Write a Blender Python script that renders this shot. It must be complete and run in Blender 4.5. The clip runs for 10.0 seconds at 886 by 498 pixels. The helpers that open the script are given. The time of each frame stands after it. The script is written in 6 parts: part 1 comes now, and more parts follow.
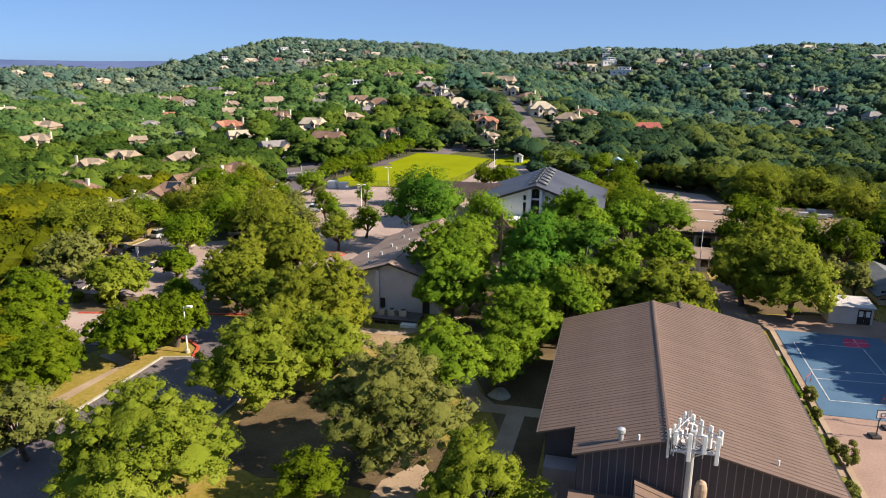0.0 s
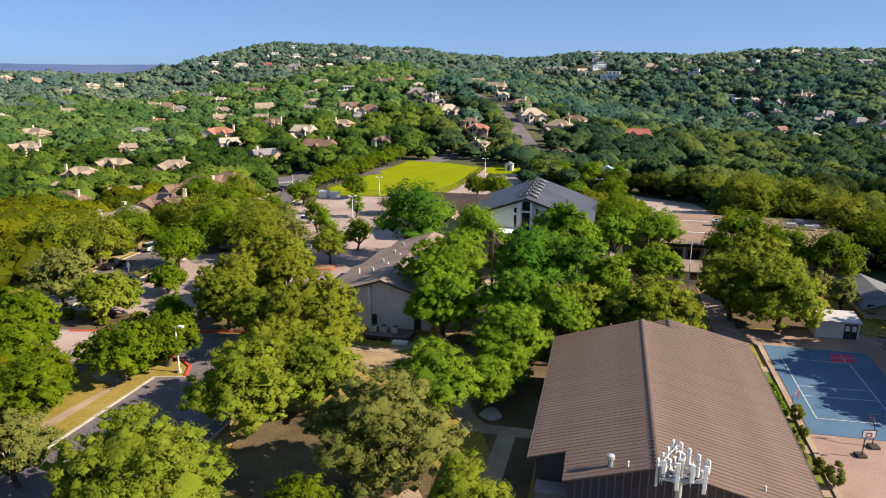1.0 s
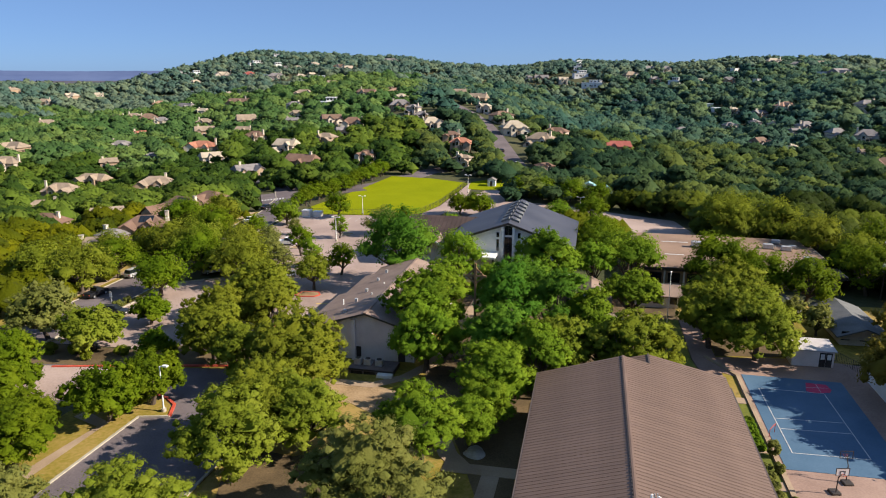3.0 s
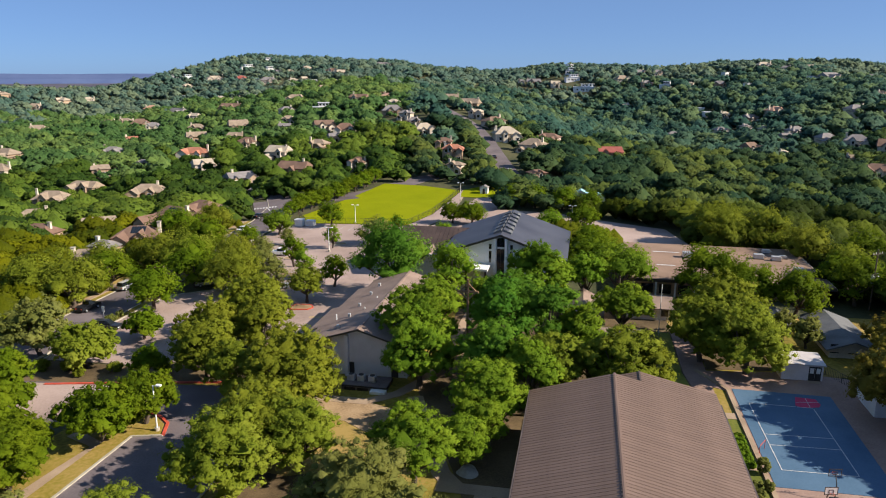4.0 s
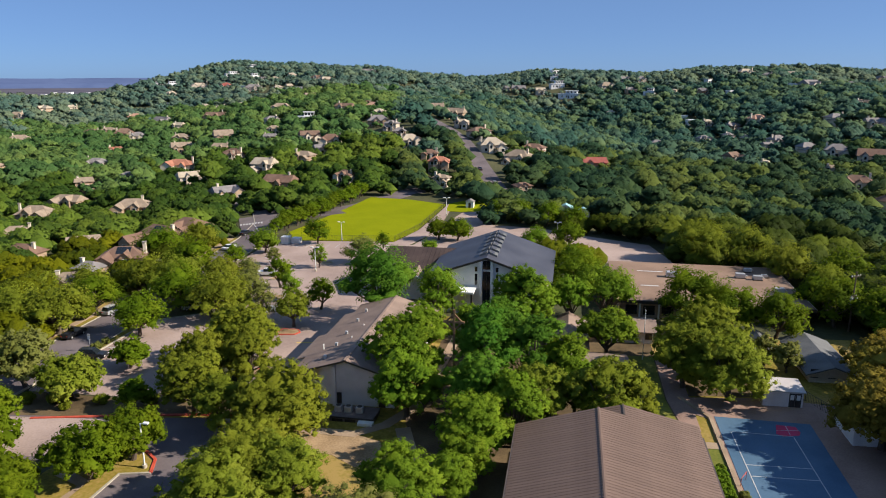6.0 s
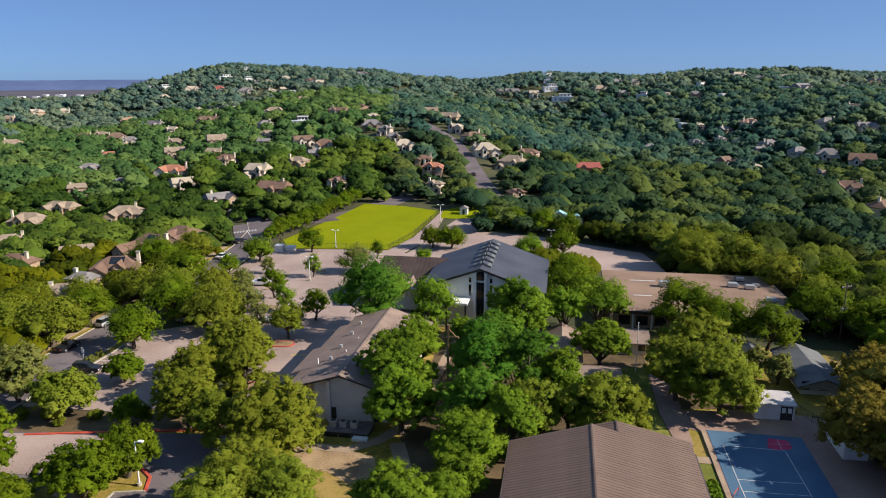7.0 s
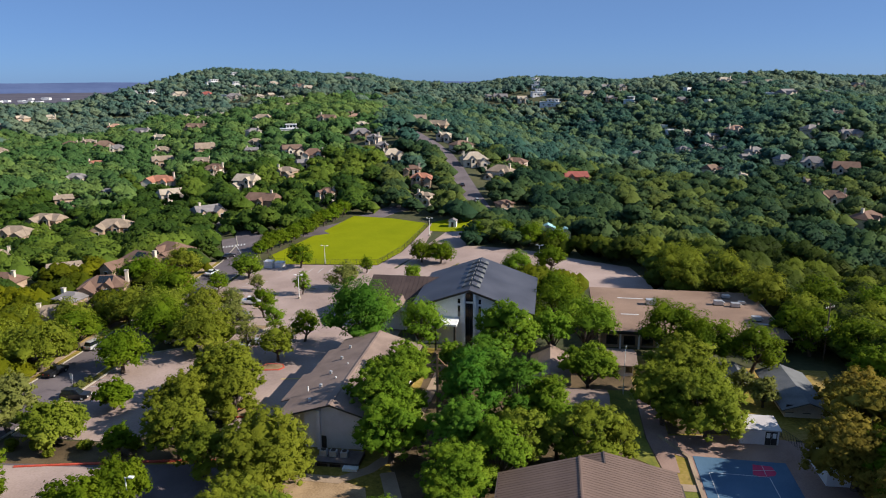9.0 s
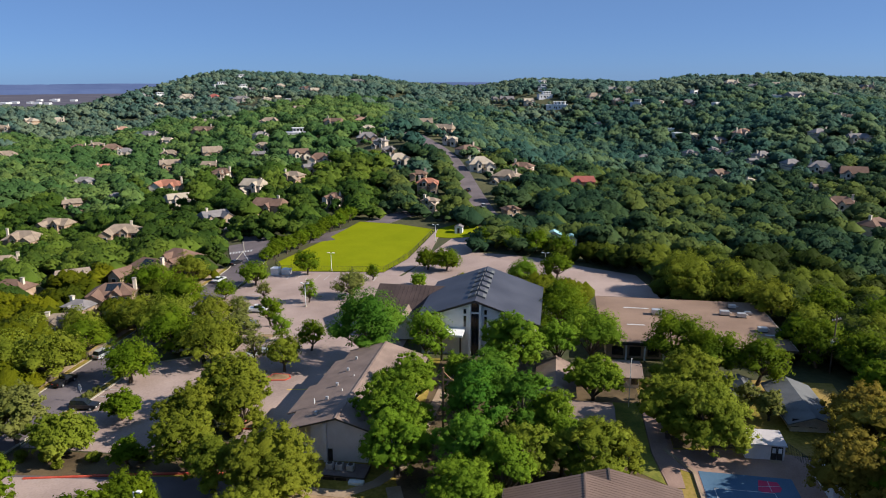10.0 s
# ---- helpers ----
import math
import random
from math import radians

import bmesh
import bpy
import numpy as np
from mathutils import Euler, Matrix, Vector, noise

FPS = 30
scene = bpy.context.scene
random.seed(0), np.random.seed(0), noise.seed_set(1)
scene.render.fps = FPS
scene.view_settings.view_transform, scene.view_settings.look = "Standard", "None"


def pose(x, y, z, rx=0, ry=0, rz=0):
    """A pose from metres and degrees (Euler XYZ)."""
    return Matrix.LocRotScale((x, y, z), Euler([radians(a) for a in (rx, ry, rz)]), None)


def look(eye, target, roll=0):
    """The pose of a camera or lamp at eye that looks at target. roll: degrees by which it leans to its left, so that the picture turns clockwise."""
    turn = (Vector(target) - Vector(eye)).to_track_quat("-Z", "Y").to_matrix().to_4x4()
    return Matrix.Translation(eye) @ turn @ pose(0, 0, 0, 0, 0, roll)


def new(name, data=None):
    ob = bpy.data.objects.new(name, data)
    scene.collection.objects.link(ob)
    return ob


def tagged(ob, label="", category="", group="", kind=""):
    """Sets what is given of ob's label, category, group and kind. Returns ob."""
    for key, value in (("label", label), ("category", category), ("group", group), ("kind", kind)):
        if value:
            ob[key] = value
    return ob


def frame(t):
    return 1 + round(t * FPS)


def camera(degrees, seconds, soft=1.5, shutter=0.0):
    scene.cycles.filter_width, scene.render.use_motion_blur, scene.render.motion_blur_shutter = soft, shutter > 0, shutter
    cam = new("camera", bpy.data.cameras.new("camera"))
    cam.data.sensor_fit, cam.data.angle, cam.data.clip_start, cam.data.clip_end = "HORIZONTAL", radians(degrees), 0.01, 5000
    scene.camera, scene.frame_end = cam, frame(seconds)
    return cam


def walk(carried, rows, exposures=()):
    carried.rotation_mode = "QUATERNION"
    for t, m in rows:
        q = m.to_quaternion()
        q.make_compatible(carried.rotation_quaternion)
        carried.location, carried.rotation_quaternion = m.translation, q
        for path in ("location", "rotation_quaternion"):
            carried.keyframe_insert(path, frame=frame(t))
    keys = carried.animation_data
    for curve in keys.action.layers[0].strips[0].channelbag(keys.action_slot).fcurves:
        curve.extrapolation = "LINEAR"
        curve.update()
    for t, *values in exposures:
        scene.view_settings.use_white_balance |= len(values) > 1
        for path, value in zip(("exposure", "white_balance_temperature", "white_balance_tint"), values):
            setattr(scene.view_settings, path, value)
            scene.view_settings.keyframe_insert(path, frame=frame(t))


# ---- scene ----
cam = camera(64.49, 10.0, soft=1.05)
PATH = [
    (0.0, pose(0.000, 0.000, 39.000, 75.264, -0.408, 0.107)),
    (0.5, pose(0.027, 0.001, 39.991, 75.377, -0.359, -0.269)),
    (1.0, pose(0.054, 0.004, 40.984, 75.476, -0.332, -0.620)),
    (1.5, pose(0.081, 0.009, 41.980, 75.583, -0.302, -0.976)),
    (2.0, pose(0.109, 0.016, 42.977, 75.681, -0.236, -1.330)),
    (2.5, pose(0.137, 0.026, 43.975, 75.759, -0.207, -1.681)),
    (4.0, pose(0.220, 0.066, 46.979, 75.989, -0.107, -2.617)),
    (4.5, pose(0.248, 0.084, 47.982, 76.047, -0.078, -2.920)),
    (5.0, pose(0.277, 0.104, 48.985, 76.110, -0.055, -3.206)),
    (5.5, pose(0.305, 0.126, 49.989, 76.163, -0.019, -3.497)),
    (7.0, pose(0.391, 0.205, 52.999, 76.294, 0.059, -4.263)),
    (7.5, pose(0.420, 0.235, 54.002, 76.322, 0.091, -4.523)),
    (8.0, pose(0.449, 0.267, 55.004, 76.354, 0.117, -4.765)),
    (8.5, pose(0.479, 0.302, 56.005, 76.374, 0.131, -4.995)),
    (9.0, pose(0.508, 0.339, 57.005, 76.396, 0.164, -5.183)),
    (9.5, pose(0.538, 0.378, 58.003, 76.430, 0.174, -4.994)),
    (10.0, pose(0.567, 0.418, 59.000, 76.439, 0.195, -4.669)),
]
# the picture darkens and cools as the camera rises
EXPOSURES = [(0.0, 1.24, 6800, 10), (2.5, 1.06, 6650, 10), (5.0, 0.92, 6480, 10), (7.5, 0.80, 6290, 10), (10.0, 0.74, 6150, 10)]
walk(cam, PATH, EXPOSURES)

# ---- light ----
SUN_AZIMUTH, SUN_HEIGHT = 105.0, 33.0
sun_way = Vector((math.sin(radians(SUN_AZIMUTH)) * math.cos(radians(SUN_HEIGHT)), math.cos(radians(SUN_AZIMUTH)) * math.cos(radians(SUN_HEIGHT)), math.sin(radians(SUN_HEIGHT))))
world = bpy.data.worlds.new("sky")
scene.world = world
world.use_nodes = True
wn = world.node_tree.nodes
sky = wn.new("ShaderNodeTexSky")
sky.sky_type = 'NISHITA'
sky.sun_disc = False
sky.sun_elevation, sky.sun_rotation = radians(SUN_HEIGHT), radians(SUN_AZIMUTH)
sky.altitude, sky.air_density, sky.dust_density, sky.ozone_density = 2000, 0.55, 2.1, 8.5
haze = wn.new("ShaderNodeMix")
haze.data_type = 'RGBA'
haze.inputs["Factor"].default_value = 0.6
haze.inputs["B"].default_value = (1.44, 2.40, 4.15, 1)
world.node_tree.links.new(sky.outputs[0], haze.inputs["A"])
world.node_tree.links.new(haze.outputs["Result"], wn["Background"].inputs[0])
wn["Background"].inputs[1].default_value = 0.076
sun = new("sun", bpy.data.lights.new("sun", 'SUN'))
sun.data.energy, sun.data.angle, sun.data.color = 4.6, radians(0.6), (1.0, 0.89, 0.74)
sun.matrix_world = look(sun_way * 100, (0, 0, 0))


# ---- materials ----
def material(name, dark, light, scale=4.0, fine=40.0, rough=0.85, metal=0.0, bump=0.2, bump_size=0.02, spread=0.0, spec=0.3, ramp=(0.35, 0.65)):
    """A surface with two scales of variation: stains at `scale` per metre and grain at `fine` per metre."""
    m = bpy.data.materials.new(name)
    m.use_nodes = True
    nt = m.node_tree
    n, ln = nt.nodes, nt.links.new
    b = n["Principled BSDF"]
    b.inputs["Roughness"].default_value, b.inputs["Metallic"].default_value = rough, metal
    b.inputs["Specular IOR Level"].default_value = spec
    co = n.new("ShaderNodeTexCoord")
    big, small = n.new("ShaderNodeTexNoise"), n.new("ShaderNodeTexNoise")
    big.inputs["Scale"].default_value, small.inputs["Scale"].default_value = scale, fine
    big.inputs["Detail"].default_value, small.inputs["Detail"].default_value = 5, 3
    ln(co.outputs["Object"], big.inputs["Vector"])
    ln(co.outputs["Object"], small.inputs["Vector"])
    mixf = n.new("ShaderNodeMath")
    mixf.operation = 'MULTIPLY_ADD'
    mixf.inputs[1].default_value = 0.35
    ln(small.outputs["Fac"], mixf.inputs[0])
    half = n.new("ShaderNodeMath")
    half.operation = 'MULTIPLY'
    half.inputs[1].default_value = 0.65
    ln(big.outputs["Fac"], half.inputs[0])
    ln(half.outputs[0], mixf.inputs[2])
    r = n.new("ShaderNodeValToRGB")
    r.color_ramp.elements[0].position, r.color_ramp.elements[1].position = ramp
    r.color_ramp.elements[0].color, r.color_ramp.elements[1].color = (*dark, 1), (*light, 1)
    ln(mixf.outputs[0], r.inputs[0])
    out = r.outputs[0]
    if spread:
        info, hsv, mr = n.new("ShaderNodeObjectInfo"), n.new("ShaderNodeHueSaturation"), n.new("ShaderNodeMapRange")
        mr.inputs[3].default_value, mr.inputs[4].default_value = 1 - spread, 1 + spread
        ln(info.outputs["Random"], mr.inputs[0])
        ln(mr.outputs[0], hsv.inputs["Value"])
        ln(out, hsv.inputs["Color"])
        out = hsv.outputs[0]
    ln(out, b.inputs["Base Color"])
    if bump:
        bp = n.new("ShaderNodeBump")
        bp.inputs["Strength"].default_value, bp.inputs["Distance"].default_value = bump, bump_size
        ln(mixf.outputs[0], bp.inputs["Height"])
        ln(bp.outputs[0], b.inputs["Normal"])
    return m


def leaf_material(name, dark, light, yellow, patch=0.1, through_light=0.45, tones=0.0, grain=0.0):
    """Leaves: hue drifts from clump to clump and from leaf to leaf, and some light comes through."""
    m = bpy.data.materials.new(name)
    m.use_nodes = True
    nt = m.node_tree
    n, ln = nt.nodes, nt.links.new
    b = n["Principled BSDF"]
    b.inputs["Roughness"].default_value, b.inputs["Specular IOR Level"].default_value = 0.65, 0.06
    co, tx = n.new("ShaderNodeTexCoord"), n.new("ShaderNodeTexNoise")
    tx.inputs["Scale"].default_value, tx.inputs["Detail"].default_value = patch, 2
    geo, info = n.new("ShaderNodeNewGeometry"), n.new("ShaderNodeObjectInfo")
    ln(co.outputs["Object"], tx.inputs["Vector"])
    add = n.new("ShaderNodeMath")
    add.operation = 'MULTIPLY_ADD'
    add.inputs[1].default_value = 0.12
    ln(geo.outputs["Random Per Island"], add.inputs[0])
    wide = n.new("ShaderNodeMath")
    wide.operation = 'MULTIPLY_ADD'
    wide.inputs[1].default_value, wide.inputs[2].default_value = 2.0, (-0.67 if tones else -0.40)
    ln(tx.outputs["Fac"], wide.inputs[0])
    ln(wide.outputs[0], add.inputs[2])
    sub = n.new("ShaderNodeMath")
    sub.operation = 'MULTIPLY_ADD'
    sub.inputs[1].default_value = tones or 0.16
    if tones:
        tone = n.new("ShaderNodeAttribute")
        tone.attribute_name = "tree_tone"
        ln(tone.outputs["Fac"], sub.inputs[0])
    else:
        ln(info.outputs["Random"], sub.inputs[0])
    ln(add.outputs[0], sub.inputs[2])
    r = n.new("ShaderNodeValToRGB")
    r.color_ramp.elements[0].position, r.color_ramp.elements[1].position = 0.42, 0.8
    r.color_ramp.elements[0].color, r.color_ramp.elements[1].color = (*dark, 1), (*light, 1)
    e = r.color_ramp.elements.new(1.0)
    e.color = (*yellow, 1)
    ln(sub.outputs[0], r.inputs[0])
    hue, drift = n.new("ShaderNodeHueSaturation"), n.new("ShaderNodeMapRange")
    drift.inputs["To Min"].default_value, drift.inputs["To Max"].default_value = 0.496, 0.52
    hue.inputs["Saturation"].default_value = 1.05
    if tones:
        ln(tone.outputs["Fac"], drift.inputs["Value"])
    else:
        ln(info.outputs["Random"], drift.inputs["Value"])
    ln(drift.outputs[0], hue.inputs["Hue"])
    ln(r.outputs[0], hue.inputs["Color"])
    ln(hue.outputs[0], b.inputs["Base Color"])
    if grain:
        fine, bump = n.new("ShaderNodeTexNoise"), n.new("ShaderNodeBump")
        fine.inputs["Scale"].default_value, fine.inputs["Detail"].default_value, fine.inputs["Roughness"].default_value = grain, 3, 0.7
        bump.inputs["Strength"].default_value, bump.inputs["Distance"].default_value = 0.9, 0.5 / grain
        ln(co.outputs["Object"], fine.inputs["Vector"])
        ln(fine.outputs["Fac"], bump.inputs["Height"])
        ln(bump.outputs[0], b.inputs["Normal"])
    tr, mx = n.new("ShaderNodeBsdfTranslucent"), n.new("ShaderNodeMixShader")
    mx.inputs[0].default_value = through_light
    ln(hue.outputs[0], tr.inputs[0])
    ln(b.outputs[0], mx.inputs[1])
    ln(tr.outputs[0], mx.inputs[2])
    ln(mx.outputs[0], n["Material Output"].inputs[0])
    return m


def glass_material(name, tint):
    m = bpy.data.materials.new(name)
    m.use_nodes = True
    b = m.node_tree.nodes["Principled BSDF"]
    b.inputs["Base Color"].default_value = (*tint, 1)
    b.inputs["Roughness"].default_value, b.inputs["Specular IOR Level"].default_value = 0.06, 0.6
    return m


GRASS = material("lawn", (0.105, 0.092, 0.014), (0.31, 0.215, 0.065), 0.09, 2.2, 0.95, bump=0.5, bump_size=0.06, ramp=(0.36, 0.60))
grass_ramp = next(n for n in GRASS.node_tree.nodes if n.type == 'VALTORGB').color_ramp.elements
grass_mid = grass_ramp.new(0.46)
grass_mid.color = (0.21, 0.165, 0.022, 1)
EARTH = material("woodland_floor", (0.03, 0.04, 0.014), (0.09, 0.085, 0.038), 0.045, 0.9, 0.95, bump=0.5, bump_size=0.1)
GREEN_LAWN = material("green_lawn", (0.075, 0.10, 0.012), (0.20, 0.195, 0.032), 0.25, 3.0, 0.95, bump=0.5, bump_size=0.05)
DIRT = material("bare_earth", (0.20, 0.13, 0.07), (0.42, 0.30, 0.18), 0.3, 4.0, 0.95, bump=0.4)
TURF = material("sports_turf", (0.165, 0.195, 0.002), (0.23, 0.255, 0.004), 0.08, 2.0, 0.95, bump=0.3, spec=0.05)
ASPHALT = material("asphalt", (0.0893, 0.0733, 0.08), (0.173, 0.144, 0.15), 0.12, 6.0, 0.9, bump=0.3)
CONCRETE = material("parking_concrete", (0.249, 0.184, 0.161), (0.4, 0.306, 0.272), 0.09, 3.0, 0.9, bump=0.25)
WALKWAY = material("walkway_concrete", (0.261, 0.187, 0.128), (0.383, 0.289, 0.204), 0.3, 6.0, 0.9, bump=0.25)
KERB = material("kerb_concrete", (0.30, 0.27, 0.22), (0.44, 0.40, 0.33), 0.8, 8.0, 0.9)
RED_PAINT = material("red_kerb_paint", (0.40, 0.05, 0.03), (0.55, 0.10, 0.06), 1.0, 8.0, 0.7)
WHITE_PAINT = material("white_line_paint", (0.40, 0.40, 0.41), (0.62, 0.62, 0.61), 1.0, 9.0, 0.7)
YELLOW_PAINT = material("yellow_line_paint", (0.55, 0.40, 0.05), (0.70, 0.52, 0.10), 1.0, 9.0, 0.7)
COURT_BLUE = material("blue_court_paint", (0.055, 0.115, 0.19), (0.085, 0.155, 0.24), 0.25, 5.0, 0.7)
COURT_RED = material("red_court_paint", (0.448, 0.027, 0.0875), (0.582, 0.045, 0.125), 0.5, 5.0, 0.7)
PINK_CONCRETE = material("weathered_pink_concrete", (0.223, 0.145, 0.116), (0.353, 0.242, 0.198), 0.2, 5.0, 0.9)
METAL_ROOF = material("brown_metal_roofing", (0.129, 0.0874, 0.069), (0.178, 0.122, 0.0975), 0.25, 7.0, 0.6, bump=0.1, spread=0.05)
RIDGE_METAL = material("dark_ridge_metal", (0.07, 0.055, 0.05), (0.11, 0.085, 0.075), 0.5, 9.0, 0.5)
DARK_SIDING = material("dark_metal_siding", (0.055, 0.045, 0.05), (0.085, 0.07, 0.075), 0.4, 9.0, 0.6)
SHINGLE_TAN = material("weathered_tan_shingle", (0.179, 0.129, 0.107), (0.284, 0.208, 0.17), 0.35, 7.0, 0.9, bump=0.4)
SLATE_ROOF = material("slate_blue_metal_roofing", (0.046, 0.048, 0.062), (0.073, 0.076, 0.094), 0.2, 6.0, 0.5, bump=0.15)
WING_ROOF = material("dark_brown_shingle", (0.04, 0.027, 0.025), (0.068, 0.047, 0.043), 0.3, 6.0, 0.85, bump=0.4)
BUILT_UP_ROOF = material("brown_gravel_roofing", (0.175, 0.115, 0.085), (0.295, 0.20, 0.145), 0.1, 4.0, 0.95, bump=0.4)
STUCCO = material("pale_stucco", (0.58, 0.514, 0.495), (0.74, 0.669, 0.65), 0.4, 8.0, 0.9)
GREY_STUCCO = material("grey_white_stucco", (0.60, 0.60, 0.61), (0.76, 0.75, 0.75), 0.4, 8.0, 0.9)
LIMESTONE = material("limestone", (0.50, 0.43, 0.34), (0.68, 0.60, 0.49), 0.8, 5.0, 0.9, bump=0.4)
BRICK_TAN = material("tan_masonry", (0.26, 0.18, 0.12), (0.42, 0.31, 0.22), 0.8, 6.0, 0.9, bump=0.4)
WHITE_TRIM = material("white_painted_trim", (0.62, 0.62, 0.60), (0.80, 0.80, 0.78), 1.0, 8.0, 0.6)
WHITE_ROOF = material("white_sheet_roofing", (0.66, 0.66, 0.67), (0.82, 0.82, 0.83), 0.6, 6.0, 0.5)
SHED_ROOF = material("pale_grey_roofing", (0.40, 0.37, 0.37), (0.52, 0.48, 0.48), 0.6, 6.0, 0.6)
DARK_TRIM = material("dark_bronze_trim", (0.03, 0.025, 0.022), (0.06, 0.05, 0.045), 1.0, 8.0, 0.5)
RUST_STEEL = material("dark_weathered_steel", (0.02, 0.017, 0.015), (0.06, 0.04, 0.03), 1.5, 10.0, 0.7, metal=0.3)
GALVANISED = material("galvanised_steel", (0.42, 0.43, 0.45), (0.60, 0.61, 0.62), 1.5, 12.0, 0.45, metal=0.5)
ANTENNA_WHITE = material("white_antenna_shell", (0.62, 0.62, 0.62), (0.78, 0.78, 0.77), 1.5, 8.0, 0.5)
TYRE = material("black_rubber", (0.01, 0.01, 0.01), (0.025, 0.025, 0.025), 4.0, 20.0, 0.9)
BARK = material("grey_brown_bark", (0.055, 0.042, 0.032), (0.13, 0.10, 0.08), 1.2, 12.0, 0.95, bump=0.8, bump_size=0.05)
STONE = material("pale_boulder_stone", (0.30, 0.28, 0.25), (0.50, 0.47, 0.42), 1.0, 6.0, 0.9, bump=0.6, bump_size=0.06)
GLASS = glass_material("dark_window_glass", (0.012, 0.016, 0.022))
CHAIN_LINK = material("dark_fence_mesh", (0.03, 0.035, 0.03), (0.06, 0.065, 0.055), 1.0, 8.0, 0.8)
LEAF_OAK = leaf_material("live_oak_leaves", (0.135, 0.163, 0.0213), (0.22, 0.248, 0.0327), (0.286, 0.301, 0.0482), grain=2.2)
LEAF_BRIGHT = leaf_material("bright_elm_leaves", (0.1, 0.165, 0.0185), (0.185, 0.263, 0.0287), (0.263, 0.328, 0.041), grain=2.2)
LEAF_DARK = leaf_material("dark_green_leaves", (0.0776, 0.122, 0.0112), (0.143, 0.194, 0.0167), (0.21, 0.248, 0.0245), grain=2.2)
LEAF_OLIVE = leaf_material("olive_grey_leaves", (0.141, 0.157, 0.0382), (0.216, 0.224, 0.0638), (0.264, 0.265, 0.085), grain=2.2)
LEAF_WOOD = leaf_material("mixed_woodland_leaves", (0.0425, 0.0571, 0.00527), (0.0888, 0.0968, 0.00716), (0.141, 0.137, 0.0102), patch=0.03, tones=0.75, through_light=0.2, grain=1.2)
LEAF_HILL = leaf_material("green_hillside_leaves", (0.0371, 0.071, 0.0144), (0.08, 0.12, 0.0204), (0.13, 0.169, 0.029), patch=0.03, tones=0.75, through_light=0.25, grain=1.2)
# juniper green, with the eastern side's shading put into the colour
LEAF_JUNIPER = leaf_material("shade_dark_juniper_leaves", (0.0222, 0.0355, 0.00595), (0.0553, 0.0726, 0.0114), (0.107, 0.123, 0.0162), patch=0.03, tones=0.75, through_light=0.2, grain=1.3)
# the next three leaf colours have distance haze mixed in, paler and bluer
LEAF_SLOPE = leaf_material("hazed_oak_leaves", (0.06, 0.118, 0.039), (0.0969, 0.154, 0.0486), (0.138, 0.19, 0.0551), patch=0.02, tones=0.75, through_light=0.2, grain=0.8)
LEAF_CEDAR_FAR = leaf_material("hazed_cedar_leaves", (0.0421, 0.0941, 0.0711), (0.0703, 0.121, 0.0747), (0.117, 0.162, 0.0758), patch=0.02, tones=0.75, through_light=0.2, grain=0.8)
LEAF_RIDGE = leaf_material("hazed_ridge_leaves", (0.0766, 0.134, 0.105), (0.109, 0.155, 0.112), (0.149, 0.188, 0.118), patch=0.01, tones=0.75, through_light=0.2, grain=0.5)
LEAF_ELM = leaf_material("deep_green_elm_leaves", (0.0762, 0.161, 0.0221), (0.143, 0.25, 0.0331), (0.206, 0.306, 0.0423), grain=2.2)
LEAF_BROWN = leaf_material("dry_brown_green_leaves", (0.168, 0.132, 0.0275), (0.269, 0.207, 0.044), (0.336, 0.258, 0.0616), grain=2.2)
# cedar green, darkened to paint the slope turned from the sun
LEAF_CEDAR = leaf_material("shade_dark_cedar_leaves", (0.0253, 0.0545, 0.0276), (0.0566, 0.0873, 0.0306), (0.108, 0.131, 0.0336), patch=0.02, tones=0.75, through_light=0.2, grain=1.1)
# dark brown for leaf litter, also standing in for tree shade
SHADE_MULCH = material("shade_dark_mulch", (0.06, 0.042, 0.022), (0.15, 0.105, 0.055), 0.25, 5.0, 0.95, bump=0.5, bump_size=0.05)
GREY_SHINGLE = material("grey_shingle", (0.10, 0.105, 0.11), (0.165, 0.17, 0.175), 0.4, 6.0, 0.9, bump=0.4)

